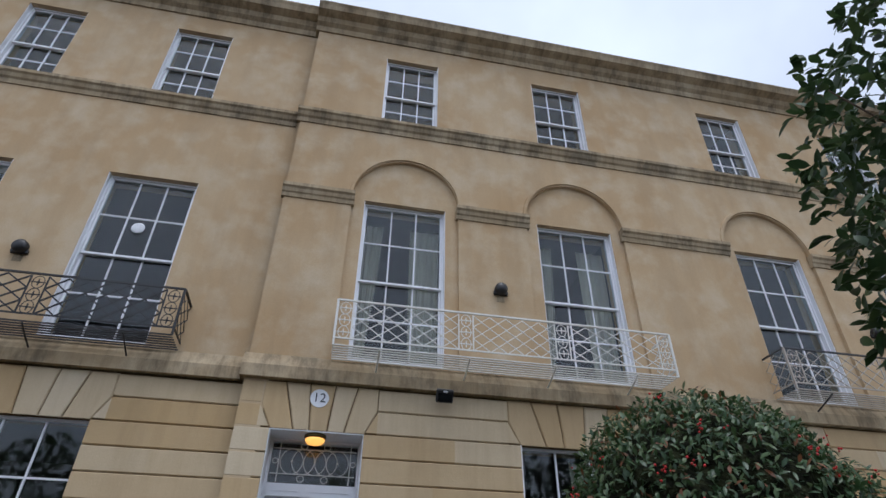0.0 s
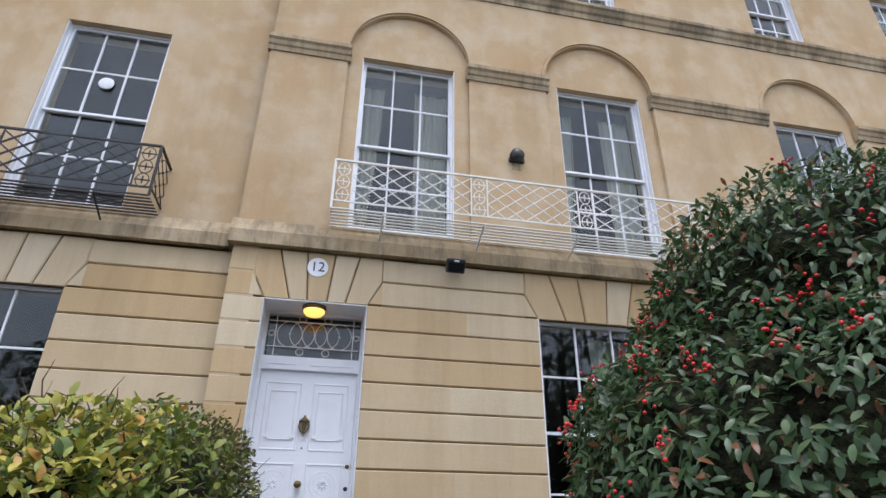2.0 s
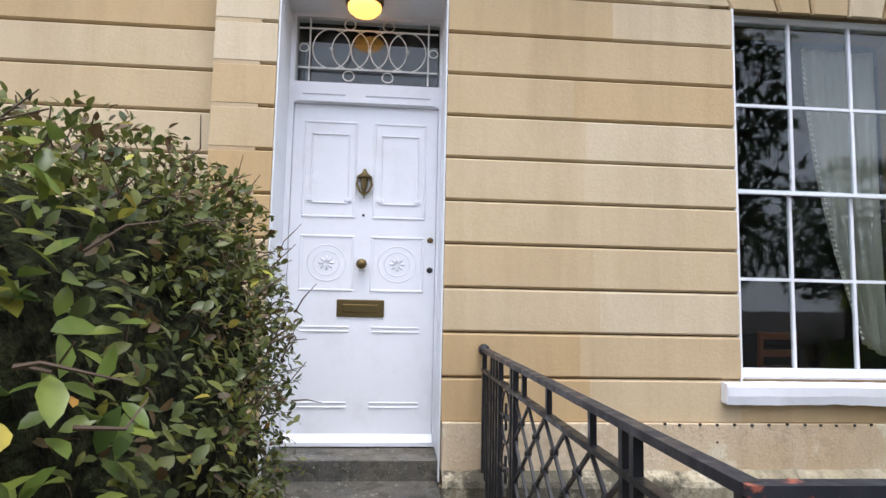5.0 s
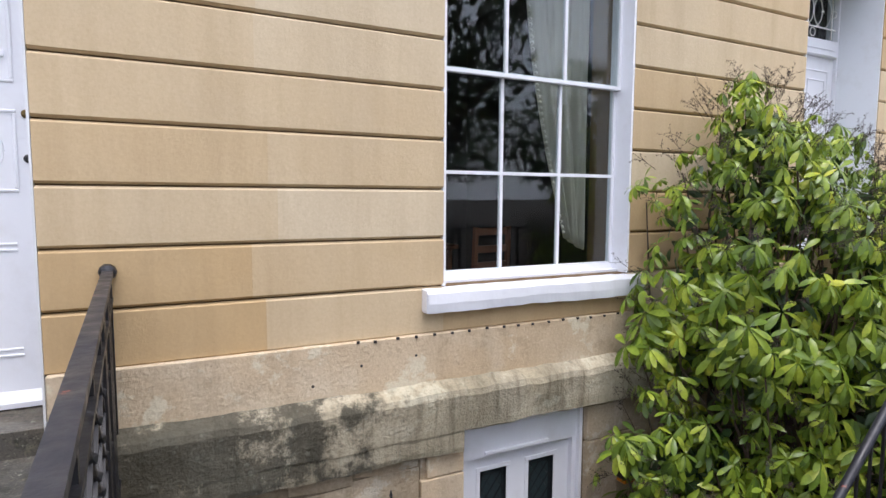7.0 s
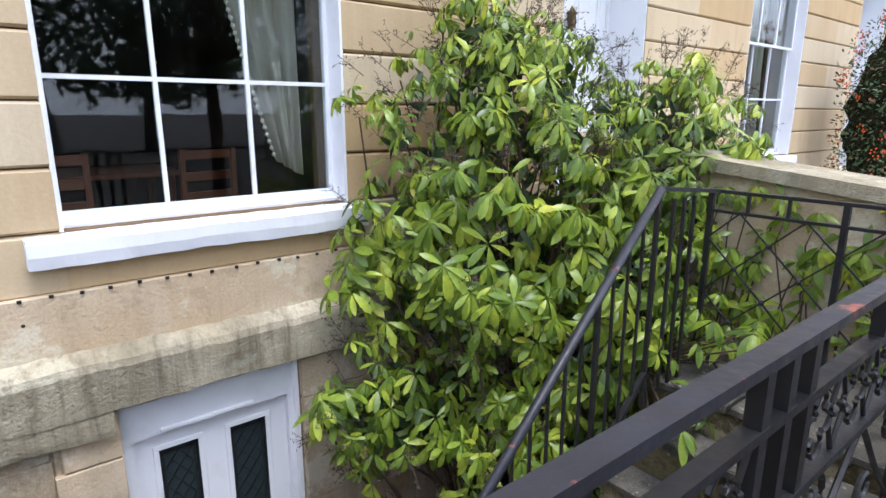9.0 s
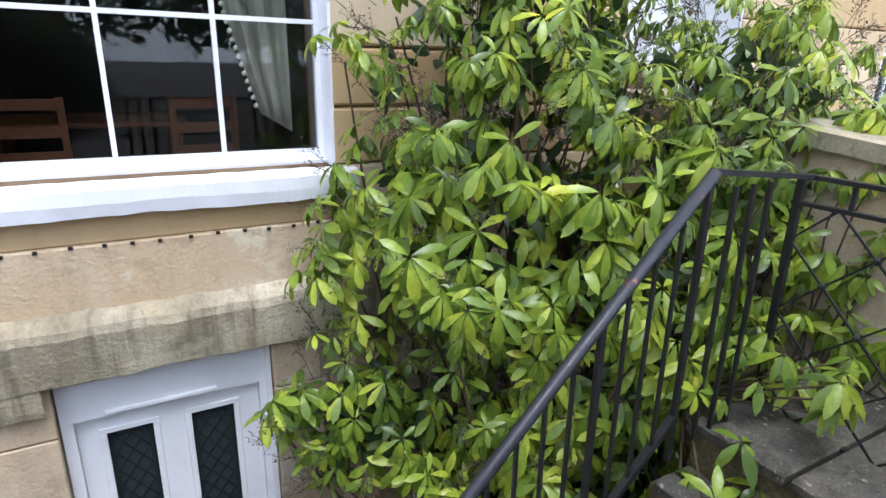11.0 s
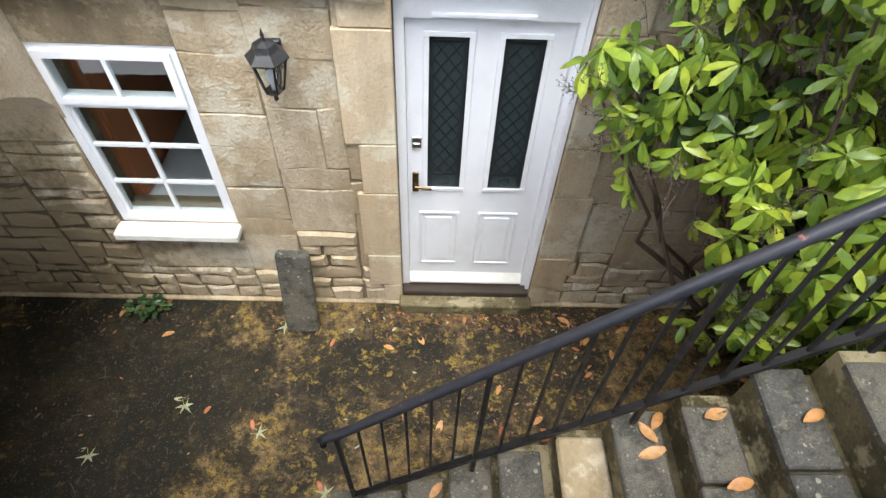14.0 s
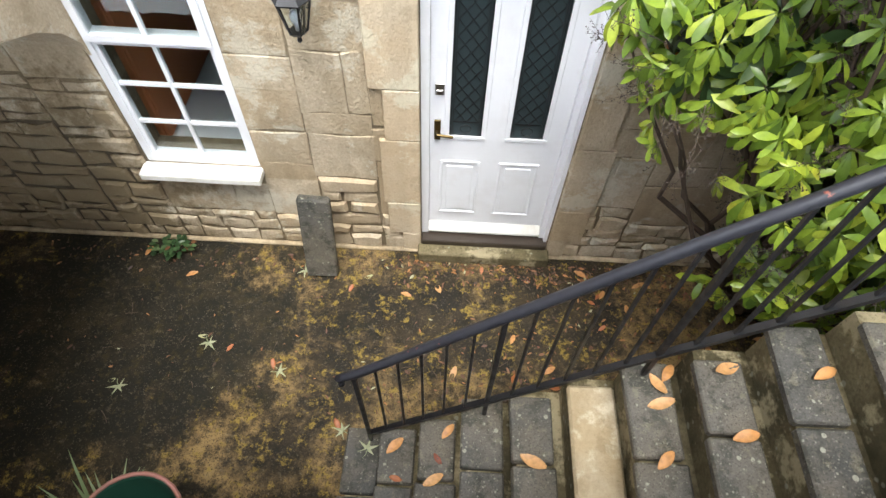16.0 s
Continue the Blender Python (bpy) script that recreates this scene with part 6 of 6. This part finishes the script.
def wall_shrub():
    rnd = random.Random(41)
    t = thing("wall_shrub", "tall leggy shrub with long yellow-green drooping leaves by the wall", "shrub", "", (5.0, 6.9, AREA))
    o = Vector((5.0, 6.9, AREA))
    blobs = [((4.85, 6.85, 0.80), (0.92, 0.75, 1.62)), ((4.05, 6.76, -0.06), (0.52, 0.42, 0.40)), ((5.95, 6.45, 1.2), (1.02, 0.62, 0.74)), ((4.85, 6.45, -0.55), (0.60, 0.5, 0.85)), ((5.1, 6.2, 0.4), (0.55, 0.5, 0.7)), ((4.95, 6.12, -0.45), (0.55, 0.34, 0.55)), ((4.68, 6.5, -0.4), (0.45, 0.42, 0.6))]
    blobs = [(tuple(Vector(c) - o), r) for c, r in blobs]
    shoots, tips, spots, small = [], [], [], []
    while len(shoots) < 900:
        p, n = shell_point(rnd, blobs, 0.40, 0.34)
        w = p + o
        if w.y > 7.18 or w.y < 5.6 or n.y > 0.75:
            continue
        if any((p - q).length < 0.06 for q, _ in shoots):
            continue
        shoots.append((p, n))
    for p, n in shoots:
        ax = (n * 0.9 + Vector((0, -0.3, 0.5)) + rand_dir(rnd) * 0.35).normalized()
        w = p + o
        high = w.z > 1.45
        low_lobe = w.x < 4.45 and w.z < 0.6
        for k in range(rnd.randint(2, 4) if high else rnd.randint(1, 3)):
            q = p + (rand_dir(rnd) * rnd.uniform(0.03, 0.15) if k else Vector())
            if (q + o).y > 7.19:
                continue
            tips.append((q, n))
            if high:
                whorl(rnd, small, q, ax, rnd.uniform(0.075, 0.125), rnd.randint(5, 8))
            elif low_lobe:
                whorl(rnd, small, q, ax, rnd.uniform(0.09, 0.14), rnd.randint(6, 8))
            else:
                whorl(rnd, spots, q, ax, rnd.uniform(0.10, 0.16), rnd.randint(6, 9))
    shape = dict(along=(0.26, 0.58, 0.83), wide=(0.27, 0.48, 0.40))
    leaf_cloud("foliage", spots, DROOP_LEAF, t, "long yellow-green leaves in rosettes", 0.20, 0.34, **shape)
    leaf_cloud("upper_foliage", small, DROOP_LEAF, t, "smaller green leaves", 0.20, 0.32, **shape)
    # darker leaves set deep inside, their colour standing for the shaded gaps
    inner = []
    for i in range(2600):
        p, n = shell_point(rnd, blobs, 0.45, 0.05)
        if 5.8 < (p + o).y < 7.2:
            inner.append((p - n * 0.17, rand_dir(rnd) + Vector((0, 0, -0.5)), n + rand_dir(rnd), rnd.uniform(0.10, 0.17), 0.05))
    leaf_cloud("gap_shade_foliage", inner, TREE_LEAF, t)
    picks = [tips[k][0] for k in range(0, len(tips), 13)]
    part("branch_growth", limbs(rnd, (0.0, -0.05, 0.0), [tuple(p * 0.97) for p in picks], 0.026, 6), TWIG, t)["kind"] = "stuff"
    sd, stalks = [], bmesh.new()
    for i in range(850):
        p, n = shell_point(rnd, blobs, 0.05, 0.24)
        w = p + o
        if w.y > 7.2 or w.y < 5.8 or n.y > 0.6 or not (w.z > 1.25 or rnd.random() < 0.36 or w.x < 4.35):
            continue
        ax = (n + Vector((0, 0, 0.35)) + rand_dir(rnd) * 0.4).normalized()
        ln = rnd.uniform(0.10, 0.20)
        tube(stalks, [p - ax * 0.05, p + ax * ln], [0.0022, 0.001], 3)
        for k in range(9):
            a = p + ax * ln * rnd.uniform(0.1, 1.0)
            b = a + (rand_dir(rnd) + ax * 0.6) * rnd.uniform(0.03, 0.07)
            tube(stalks, [a, b], [0.0012, 0.0008], 3)
            for m in range(5):
                q = a.lerp(b, rnd.uniform(0.4, 1.05)) + rand_dir(rnd) * 0.008
                sd.append((q, rand_dir(rnd), rand_dir(rnd), rnd.uniform(0.007, 0.013), 0.006))
    leaf_cloud("seed_spray", sd, SEED, t, "dry dark brown seed sprays")
    part("spray_stalk_growth", stalks, SEED, t)["kind"] = "stuff"


wall_shrub()


def creeper():
    """Shoots that grow over the side wall and through the railing."""
    rnd = random.Random(51)
    t = thing("wall_creeper", "leafy green shoots climbing the low side wall", "climber", "", (5.9, 5.2, 0.16))
    o = Vector((5.9, 5.2, 0.16))
    spots, stems = [], bmesh.new()
    for k in range(64):
        y, z = rnd.uniform(4.6, 6.4), rnd.uniform(0.25, 1.2)
        p = Vector((5.96, y, z))
        tube(stems, [Vector((5.95, y + rnd.uniform(-0.2, 0.2), 0.16)) - o, (p + Vector((-0.02, 0.05, -0.2))) - o, p - o], [0.006, 0.005, 0.003], 4)
        whorl(rnd, spots, p - o + Vector((-0.03, 0, 0)), Vector((-0.9, -0.2, 0.4)).normalized(), rnd.uniform(0.09, 0.15), rnd.randint(5, 8))
    for k in range(38):
        p = Vector((rnd.uniform(4.75, 5.7), rnd.uniform(5.3, 6.0), 0))
        p.z = 0.24 + rnd.uniform(0.0, 0.35) if p.x > 5.1 else -0.05 + rnd.uniform(0, 0.35)
        tube(stems, [Vector((5.2, 5.9, 0.16)) - o, p - o + Vector((0, 0.05, -0.04)), p - o], [0.006, 0.005, 0.003], 4)
        whorl(rnd, spots, p - o, Vector((-0.2, -0.4, 0.8)).normalized(), rnd.uniform(0.09, 0.16), rnd.randint(5, 8))
    part("stem_growth", stems, TWIG, t)["kind"] = "stuff"
    leaf_cloud("foliage", spots, DROOP_LEAF, t, "glossy green leaves", 0.22, 0.3)


creeper()


def garden_tree():
    rnd = random.Random(61)
    t = thing("garden_tree", "broadleaf evergreen tree with large dark leaves overhanging the garden", "tree", "", (5.0, 2.3, 0))
    blobs = [((0, 0, 4.4), (1.55, 1.3, 2.2)), ((-0.75, -0.05, 3.2), (0.95, 0.9, 1.05)), ((0.3, 0, 5.6), (1.2, 1.1, 1.3))]
    tr = bmesh.new()
    tube(tr, [(0, 0, 0), (0.04, 0.02, 1.2), (-0.03, 0.05, 2.6), (0.05, 0, 4.2), (0.1, 0, 5.8)], [0.11, 0.09, 0.075, 0.05, 0.02], 10)
    part("trunk", tr, TWIG, t, "", True)
    part("limb_growth", limbs(rnd, (0, 0, 2.0), [tuple(shell_point(rnd, blobs, 0.15, 0)[0]) for _ in range(26)], 0.03, 5), TWIG, t)["kind"] = "stuff"
    spots = []
    for i in range(1300):
        p, n = shell_point(rnd, blobs, 0.45, 0.22)
        ax = (n + Vector((0, 0, 0.3)) + rand_dir(rnd) * 0.5).normalized()
        for k in range(rnd.randint(2, 5)):
            d = ax * 0.6 + rand_dir(rnd) * 0.9 + Vector((0, 0, -0.2))
            s = rnd.uniform(0.11, 0.19)
            spots.append((p + rand_dir(rnd) * 0.05, d, n * 0.5 + Vector((0, 0, 1)) + rand_dir(rnd) * 0.5, s, s * rnd.uniform(0.42, 0.55)))
    leaf_cloud("crown", spots, TREE_LEAF, t, "large dark green leaves", 0.15, 0.25)


garden_tree()


def far_bush():
    rnd = random.Random(71)
    t = thing("berry_shrub", "dark green shrub with orange-red berries near the neighbour's door", "bush", "", (11.7, 6.3, 0))
    blobs = [((0, 0, 1.5), (1.0, 0.8, 1.6))]
    part("stem_growth", limbs(rnd, (0, 0, 0), [tuple(shell_point(rnd, blobs, 0.2, 0, 0.6)[0]) for _ in range(8)], 0.03), TWIG, t)["kind"] = "stuff"
    spots = []
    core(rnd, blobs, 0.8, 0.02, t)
    for i in range(6000):
        p, n = shell_point(rnd, blobs, 0.3, 0.2, 0.05)
        spots.append((p, n + rand_dir(rnd), n + Vector((0, 0, 0.7)), rnd.uniform(0.04, 0.07), 0.025))
    leaf_cloud("foliage", spots, BERRY_LEAF, t)
    bm = bmesh.new()
    for i in range(110):
        p, n = shell_point(rnd, blobs, 0.02, 0.2, 0.5)
        for k in range(9):
            bmesh.ops.create_icosphere(bm, subdivisions=1, radius=0.011, matrix=Matrix.Translation(p + rand_dir(rnd) * 0.06))
    b = part("berries", bm, AMBER_BERRY, t, "orange-red berry clusters")
    b["kind"] = "stuff"


AMBER_BERRY, _, _ = material("orange_berry", (0.60, 0.09, 0.015), 0.35)
far_bush()


def street_tree(x, y, h, seed):
    rnd = random.Random(seed)
    t = thing("street_tree", "large leafy tree across the street", "tree", "trees across the street", (x, y, 0))
    w = h * 0.36
    blobs = [((0, 0, h * 0.62), (w, w, h * 0.36)), ((w * 0.6, 0, h * 0.5), (w * 0.7, w * 0.7, h * 0.25)), ((-w * 0.6, 0.3, h * 0.52), (w * 0.7, w * 0.7, h * 0.26)), ((0, 0, h * 0.85), (w * 0.6, w * 0.6, h * 0.2))]
    tr = bmesh.new()
    tube(tr, [(0, 0, 0), (0.1, 0, h * 0.25), (0, 0.1, h * 0.6), (0, 0, h * 0.9)], [0.25, 0.2, 0.12, 0.03], 8)
    part("trunk", tr, TWIG, t, "", True)
    part("limb_growth", limbs(rnd, (0, 0, h * 0.28), [tuple(shell_point(rnd, blobs, 0.2, 0)[0]) for _ in range(14)], 0.08), TWIG, t)["kind"] = "stuff"
    spots = []
    for i in range(2600):
        p, n = shell_point(rnd, blobs, 0.6, 0.5)
        s = rnd.uniform(0.25, 0.45)
        spots.append((p, n + rand_dir(rnd), n + Vector((0, 0, 0.8)) + rand_dir(rnd) * 0.6, s, s * 0.6))
    leaf_cloud("crown", spots, TREE_LEAF, t)


for i, (x, y, h) in enumerate(((-13, -17, 9.5), (-5.5, -19, 8.0), (1.5, -18, 9.0), (8.5, -17, 8.0), (16, -19, 10.0), (23, -16, 9.0))):
    street_tree(x, y, h, 80 + i)


def weed():
    rnd = random.Random(91)
    t = thing("weed", "small dark green weed growing at the foot of the wall", "plant", "", (0.72, 7.08, AREA))
    spots = []
    for k in range(60):
        a, r = rnd.uniform(0, 6.28), rnd.uniform(0, 0.13)
        p = Vector((r * math.cos(a) * 1.2, r * math.sin(a) * 0.6, rnd.uniform(0.02, 0.13)))
        spots.append((p, Vector((math.cos(a), math.sin(a), 0.2)), Vector((0, 0, 1)) + rand_dir(rnd) * 0.3, rnd.uniform(0.04, 0.06), rnd.uniform(0.03, 0.045)))
    leaf_cloud("leaves", spots, BERRY_LEAF, t)
    st = bmesh.new()
    for k in range(8):
        a = k * 0.8
        tube(st, [(0, 0, 0), (0.08 * math.cos(a), 0.05 * math.sin(a), 0.09)], [0.004, 0.002], 4)
    part("stem_growth", st, TWIG, t)["kind"] = "stuff"


weed()


def grass_tuft(x, y, z):
    rnd = random.Random(92)
    t = thing("potted_grass", "pale green spiky tuft beside the tub", "plant", "", (x, y, z))
    spots = []
    for k in range(46):
        a = rnd.uniform(0, 6.28)
        spots.append((Vector((rnd.uniform(-0.05, 0.05), rnd.uniform(-0.05, 0.05), 0)), Vector((math.cos(a), math.sin(a), rnd.uniform(0.7, 2.2))), Vector((0, 0, 1)), rnd.uniform(0.35, 0.62), 0.022))
    leaf_cloud("blades", spots, PALE_LEAF, t)


PALE_LEAF = leaf_material("pale_blade", [(0, (0.30, 0.36, 0.20)), (0.5, (0.22, 0.30, 0.14)), (0.8, (0.40, 0.42, 0.26))], 0.5)
grass_tuft(1.0, 5.05, AREA)


def leaf_litter():
    """Rotting leaves and twigs along the foot of the wall and under the shrub."""
    rnd = random.Random(95)
    spots, tw = [], bmesh.new()
    for k in range(1500):
        x = rnd.uniform(2.4, 5.6) if rnd.random() < 0.75 else rnd.uniform(-0.5, 5.0)
        y = 7.14 - abs(rnd.gauss(0, 0.12)) if rnd.random() < 0.45 else rnd.uniform(5.85, 7.1)
        if y > 6.4 and x < 3.2 and y < 6.9 and rnd.random() < 0.8 or y < 5.8:
            continue
        s = rnd.uniform(0.015, 0.05)
        a = rnd.uniform(0, 6.28)
        spots.append((Vector((x, y, AREA + rnd.uniform(0.002, 0.014))), Vector((math.cos(a), math.sin(a), rnd.uniform(-0.05, 0.2))), Vector((0, 0, 1)) + rand_dir(rnd) * 0.4, s, s * rnd.uniform(0.25, 0.5)))
    ob = leaf_cloud("leaf_litter", spots, LITTER, None)
    tagged(ob, "rotting brown leaves and bits strewn along the wall foot", "leaf litter", "", "stuff")
    for k in range(60):
        x, y, a = rnd.uniform(0.2, 5.2), rnd.uniform(5.8, 7.1), rnd.uniform(0, 6.28)
        p = Vector((x, y, AREA + 0.004))
        d = Vector((math.cos(a), math.sin(a), 0)) * rnd.uniform(0.03, 0.11)
        tube(tw, [p, p + d * 0.5 + Vector((0.006, 0.004, 0.003)), p + d], [0.003, 0.0025, 0.0015], 4)
    t = part("twig_litter", tw, TWIG)
    tagged(t, "small dry twigs scattered on the concrete floor", "twigs", "", "stuff")


LITTER = leaf_material("rotting_leaf", [(0, (0.10, 0.045, 0.022)), (0.35, (0.05, 0.028, 0.016)), (0.6, (0.20, 0.09, 0.035)), (0.85, (0.33, 0.15, 0.05)), (0.95, (0.36, 0.36, 0.22))], 0.5, 0.05)
leaf_litter()


def maple_leaves():
    """Pale green lobed leaves fallen on the floor."""
    rnd = random.Random(96)
    for x, y in ((0.66, 5.98), (1.18, 6.33), (1.75, 6.98), (2.22, 5.76), (1.72, 6.15), (2.42, 5.60)):
        bm = bmesh.new()
        n = 5
        c = bm.verts.new((0, 0, 0.012))
        ring = []
        for k in range(2 * n):
            a = math.pi * (k / (2 * n - 1) * 1.5 - 0.25)
            r = rnd.uniform(0.055, 0.085) if k % 2 else 0.02
            ring.append(bm.verts.new((r * math.cos(a), r * math.sin(a), 0.006 + rnd.uniform(0, 0.014))))
        for p, q in zip(ring, ring[1:]):
            bm.faces.new((c, p, q))
        tube(bm, [(0, 0, 0.010), (0.005, -0.03, 0.006), (0.0, -0.06, 0.006)], [0.0025, 0.002, 0.0015], 4)
        ob = part("maple_leaf", bm, PALE_LEAF)
        on_step = x > 2.3
        ob.location, ob.rotation_euler = (x, y, AREA + (0.195 if on_step else -0.003)), (0, 0, rnd.uniform(0, 6.28))
        tagged(ob, "pale green lobed fallen leaf lying on the damp floor", "leaf", "fallen lobed leaves")


maple_leaves()

# ---- curtains and furniture seen through the glass ----
def curtain(x_in, x_out, z0, z1, y, seed, tie=None, label="cream curtain drawn to the side of the window"):
    """A hanging cloth with folds; the inner edge sweeps in towards the tie-back."""
    rnd = random.Random(seed)
    t = thing("curtain", label, "curtain", "window curtains", (0, 0, 0))
    nu, nv = 40, 28
    ph = rnd.uniform(0, 6)
    bm = bmesh.new()
    grid = []
    for j in range(nv + 1):
        f = j / nv
        z = z1 + (z0 - z1) * f
        edge = x_in + (x_out - x_in) * (tie or 0.25) * (f ** 1.7)
        row = []
        for i in range(nu + 1):
            g = i / nu
            x = edge + (x_out - edge) * g
            dy = 0.035 * math.sin(g * 17 + ph + 0.6 * math.sin(f * 3)) * (0.6 + 0.4 * f) + 0.012 * math.sin(g * 41 + f * 4)
            row.append(bm.verts.new((x, y + dy, z + (0.10 * (1 - g) * f if tie else 0))))
        grid.append(row)
    for a, b in zip(grid, grid[1:]):
        for i in range(nu):
            bm.faces.new((a[i], b[i], b[i + 1], a[i + 1]))
    bmesh.ops.solidify(bm, geom=list(bm.faces), thickness=0.006)
    part("cloth", bm, CURTAIN, t, "", True)
    fr = bmesh.new()
    for j in range(nv * 2):
        f = j / (nv * 2)
        z = z1 + (z0 - z1) * f
        x = x_in + (x_out - x_in) * (tie or 0.25) * (f ** 1.7)
        s = -1 if x_out > x_in else 1
        bmesh.ops.create_icosphere(fr, subdivisions=1, radius=0.014, matrix=Matrix.Translation((x + s * 0.012, y - 0.01, z + (0.10 * f if tie else 0))))
    part("fringe", fr, CURTAIN, t, "bobbled fringe edging")


for o in (0.0,):
    curtain(3.33, 3.90, 1.22, 3.62, 7.66, 1, 0.72, "cream fringed curtain looped to the side of the window")
    for a, b in UP_X:
        curtain(a + o + 0.34, a + o + 0.04, 4.7, 7.25, 7.72, 2, 0.55, "grey-cream curtain drawn to the side of the window")
        curtain(b + o - 0.50, b + o - 0.04, 4.6, 7.25, 7.72, 3, 0.12, "grey-cream curtain drawn to the side of the window")
curtain(9.9, 10.5, 1.22, 3.62, 7.70, 4, 0.3, "pale net curtain hanging in the neighbour's window")


def dining_table():
    t = thing("dining_table", "brown wooden table in the dim dining room", "table", "", (2.9, 9.3, 0.42))
    part("tabletop", B(-0.6, 0.6, -0.4, 0.4, 0.72, 0.76, 0.008), WOOD, t)
    for x in (-0.53, 0.53):
        for y in (-0.33, 0.33):
            part("leg", lathe(bmesh.new(), [(0.022, 0), (0.03, 0.3), (0.024, 0.5), (0.034, 0.72)], x, y, 0, 8), WOOD, t)


def dining_chair(x, y, turn):
    t = thing("dining_chair", "brown wooden chair with a pale seat by the table", "chair", "chairs in the dining room", (x, y, 0.42))
    t.rotation_euler = (0, 0, turn)
    part("seat", B(-0.21, 0.21, -0.2, 0.2, 0.44, 0.49, 0.012), CURTAIN, t, "pale upholstered seat")
    for a in (-0.19, 0.19):
        part("leg", bar(bmesh.new(), (a, -0.18, 0), (a, -0.18, 0.44), 0.035), WOOD, t)
        part("back_post", bar(bmesh.new(), (a, 0.18, 0), (a, 0.22, 0.95), 0.035), WOOD, t)
    for z in (0.62, 0.76, 0.91):
        part("back_rail", bar(bmesh.new(), (-0.18, 0.2, z), (0.18, 0.2, z), 0.03, 0.06), WOOD, t)


dining_table()
dining_chair(2.6, 8.55, math.pi)
dining_chair(3.5, 8.6, math.pi + 0.2)


# ---- fallen leaves ----
def fallen_leaf_mesh(seed, ln, w):
    rnd = random.Random(seed)
    bm = bmesh.new()
    n = 9
    rows = []
    for i in range(n + 1):
        f = i / n
        hw = w * math.sin(math.pi * min(1, f * 0.92 + 0.05)) ** 0.8 * 0.5
        z = 0.012 + 0.02 * math.sin(f * 3 + seed) * rnd.uniform(0.5, 1)
        rows.append([bm.verts.new((f * ln - ln / 2, s * hw, z + (0.010 if s else 0.0))) for s in (-1, 0, 1)])
    for a, b in zip(rows, rows[1:]):
        for k in range(2):
            bm.faces.new((a[k], b[k], b[k + 1], a[k + 1]))
    m = mesh_of(bm, "fallen_leaf", DEAD_TONES[seed % len(DEAD_TONES)], True)
    return m


DEAD_TONES = []
for k, c in enumerate(((0.50, 0.24, 0.08), (0.36, 0.12, 0.04), (0.55, 0.30, 0.12), (0.22, 0.07, 0.04), (0.36, 0.36, 0.18))):
    _m, _nt, _bb = material("fallen_leaf_tone", c, 0.5)
    _nt.links.new(mix(_nt, ramp(_nt, world_noise(_nt, 45, 4), 0.4, 0.7, 0, 0.6), c, tuple(v * 0.45 for v in c)), _bb.inputs["Base Color"])
    DEAD_TONES.append(_m)
LEAF_MESH = [fallen_leaf_mesh(k, ln, ln * 0.44) for k, ln in enumerate((0.13, 0.10, 0.14, 0.085, 0.09))]


def drop_leaf(x, y, z, kind, turn, scale=1.0):
    ob = new("fallen_leaf", LEAF_MESH[kind])
    ob.location, ob.rotation_euler, ob.scale = (x, y, z), (0, 0, turn), (scale, scale, scale)
    return tagged(ob, ("dry orange-brown fallen leaf", "dark rust-brown fallen leaf", "pale orange fallen leaf", "small dark red fallen leaf", "pale green fallen leaf")[kind] + " lying on stone", "leaf", "fallen leaves")


_r = random.Random(7)
STEP_LEAVES = [(3.80, 5.63, 6, 2), (3.85, 5.68, 6, 0), (3.80, 5.54, 6, 2), (4.02, 5.63, 7, 2), (4.03, 5.35, 7, 0), (4.28, 5.54, 8, 0), (3.30, 5.37, 4, 2), (3.78, 5.30, 6, 0),
               (2.60, 5.57, 1, 0), (2.83, 5.35, 2, 2), (2.62, 5.39, 1, 1), (2.85, 5.46, 2, 3), (2.90, 5.61, 2, 0), (2.52, 5.20, 1, 1)]
for x, y, k, kind in STEP_LEAVES:
    drop_leaf(x, y, AREA + RISE * (k + 1) + 0.001, kind, _r.uniform(0, 6.28), _r.uniform(0.75, 0.98))
FLOOR_LEAVES = [(0.51, 7.08), (1.34, 6.3), (1.9, 6.75), (0.6, 6.02), (2.13, 6.84), (2.79, 6.88), (2.55, 6.81), (1.67, 6.2), (1.9, 7.03), (1.13, 6.38),
                (3.12, 7.06), (3.3, 7.08), (3.89, 7.07), (4.01, 6.88), (4.16, 7.01), (3.63, 6.43), (3.27, 6.5), (2.93, 6.2), (0.9, 6.89), (2.18, 5.80), (3.03, 7.04), (2.25, 6.95)]
for i, (x, y) in enumerate(FLOOR_LEAVES):
    drop_leaf(x, y, AREA - 0.006, (0, 1, 3, 4, 1, 2)[i % 6], _r.uniform(0, 6.28), _r.uniform(0.55, 0.85))
for i in range(40):
    drop_leaf(_r.uniform(3.3, 5.2), _r.uniform(5.85, 7.05), AREA - 0.006, _r.choice((0, 1, 1, 3)), _r.uniform(0, 6.28), _r.uniform(0.5, 0.9))
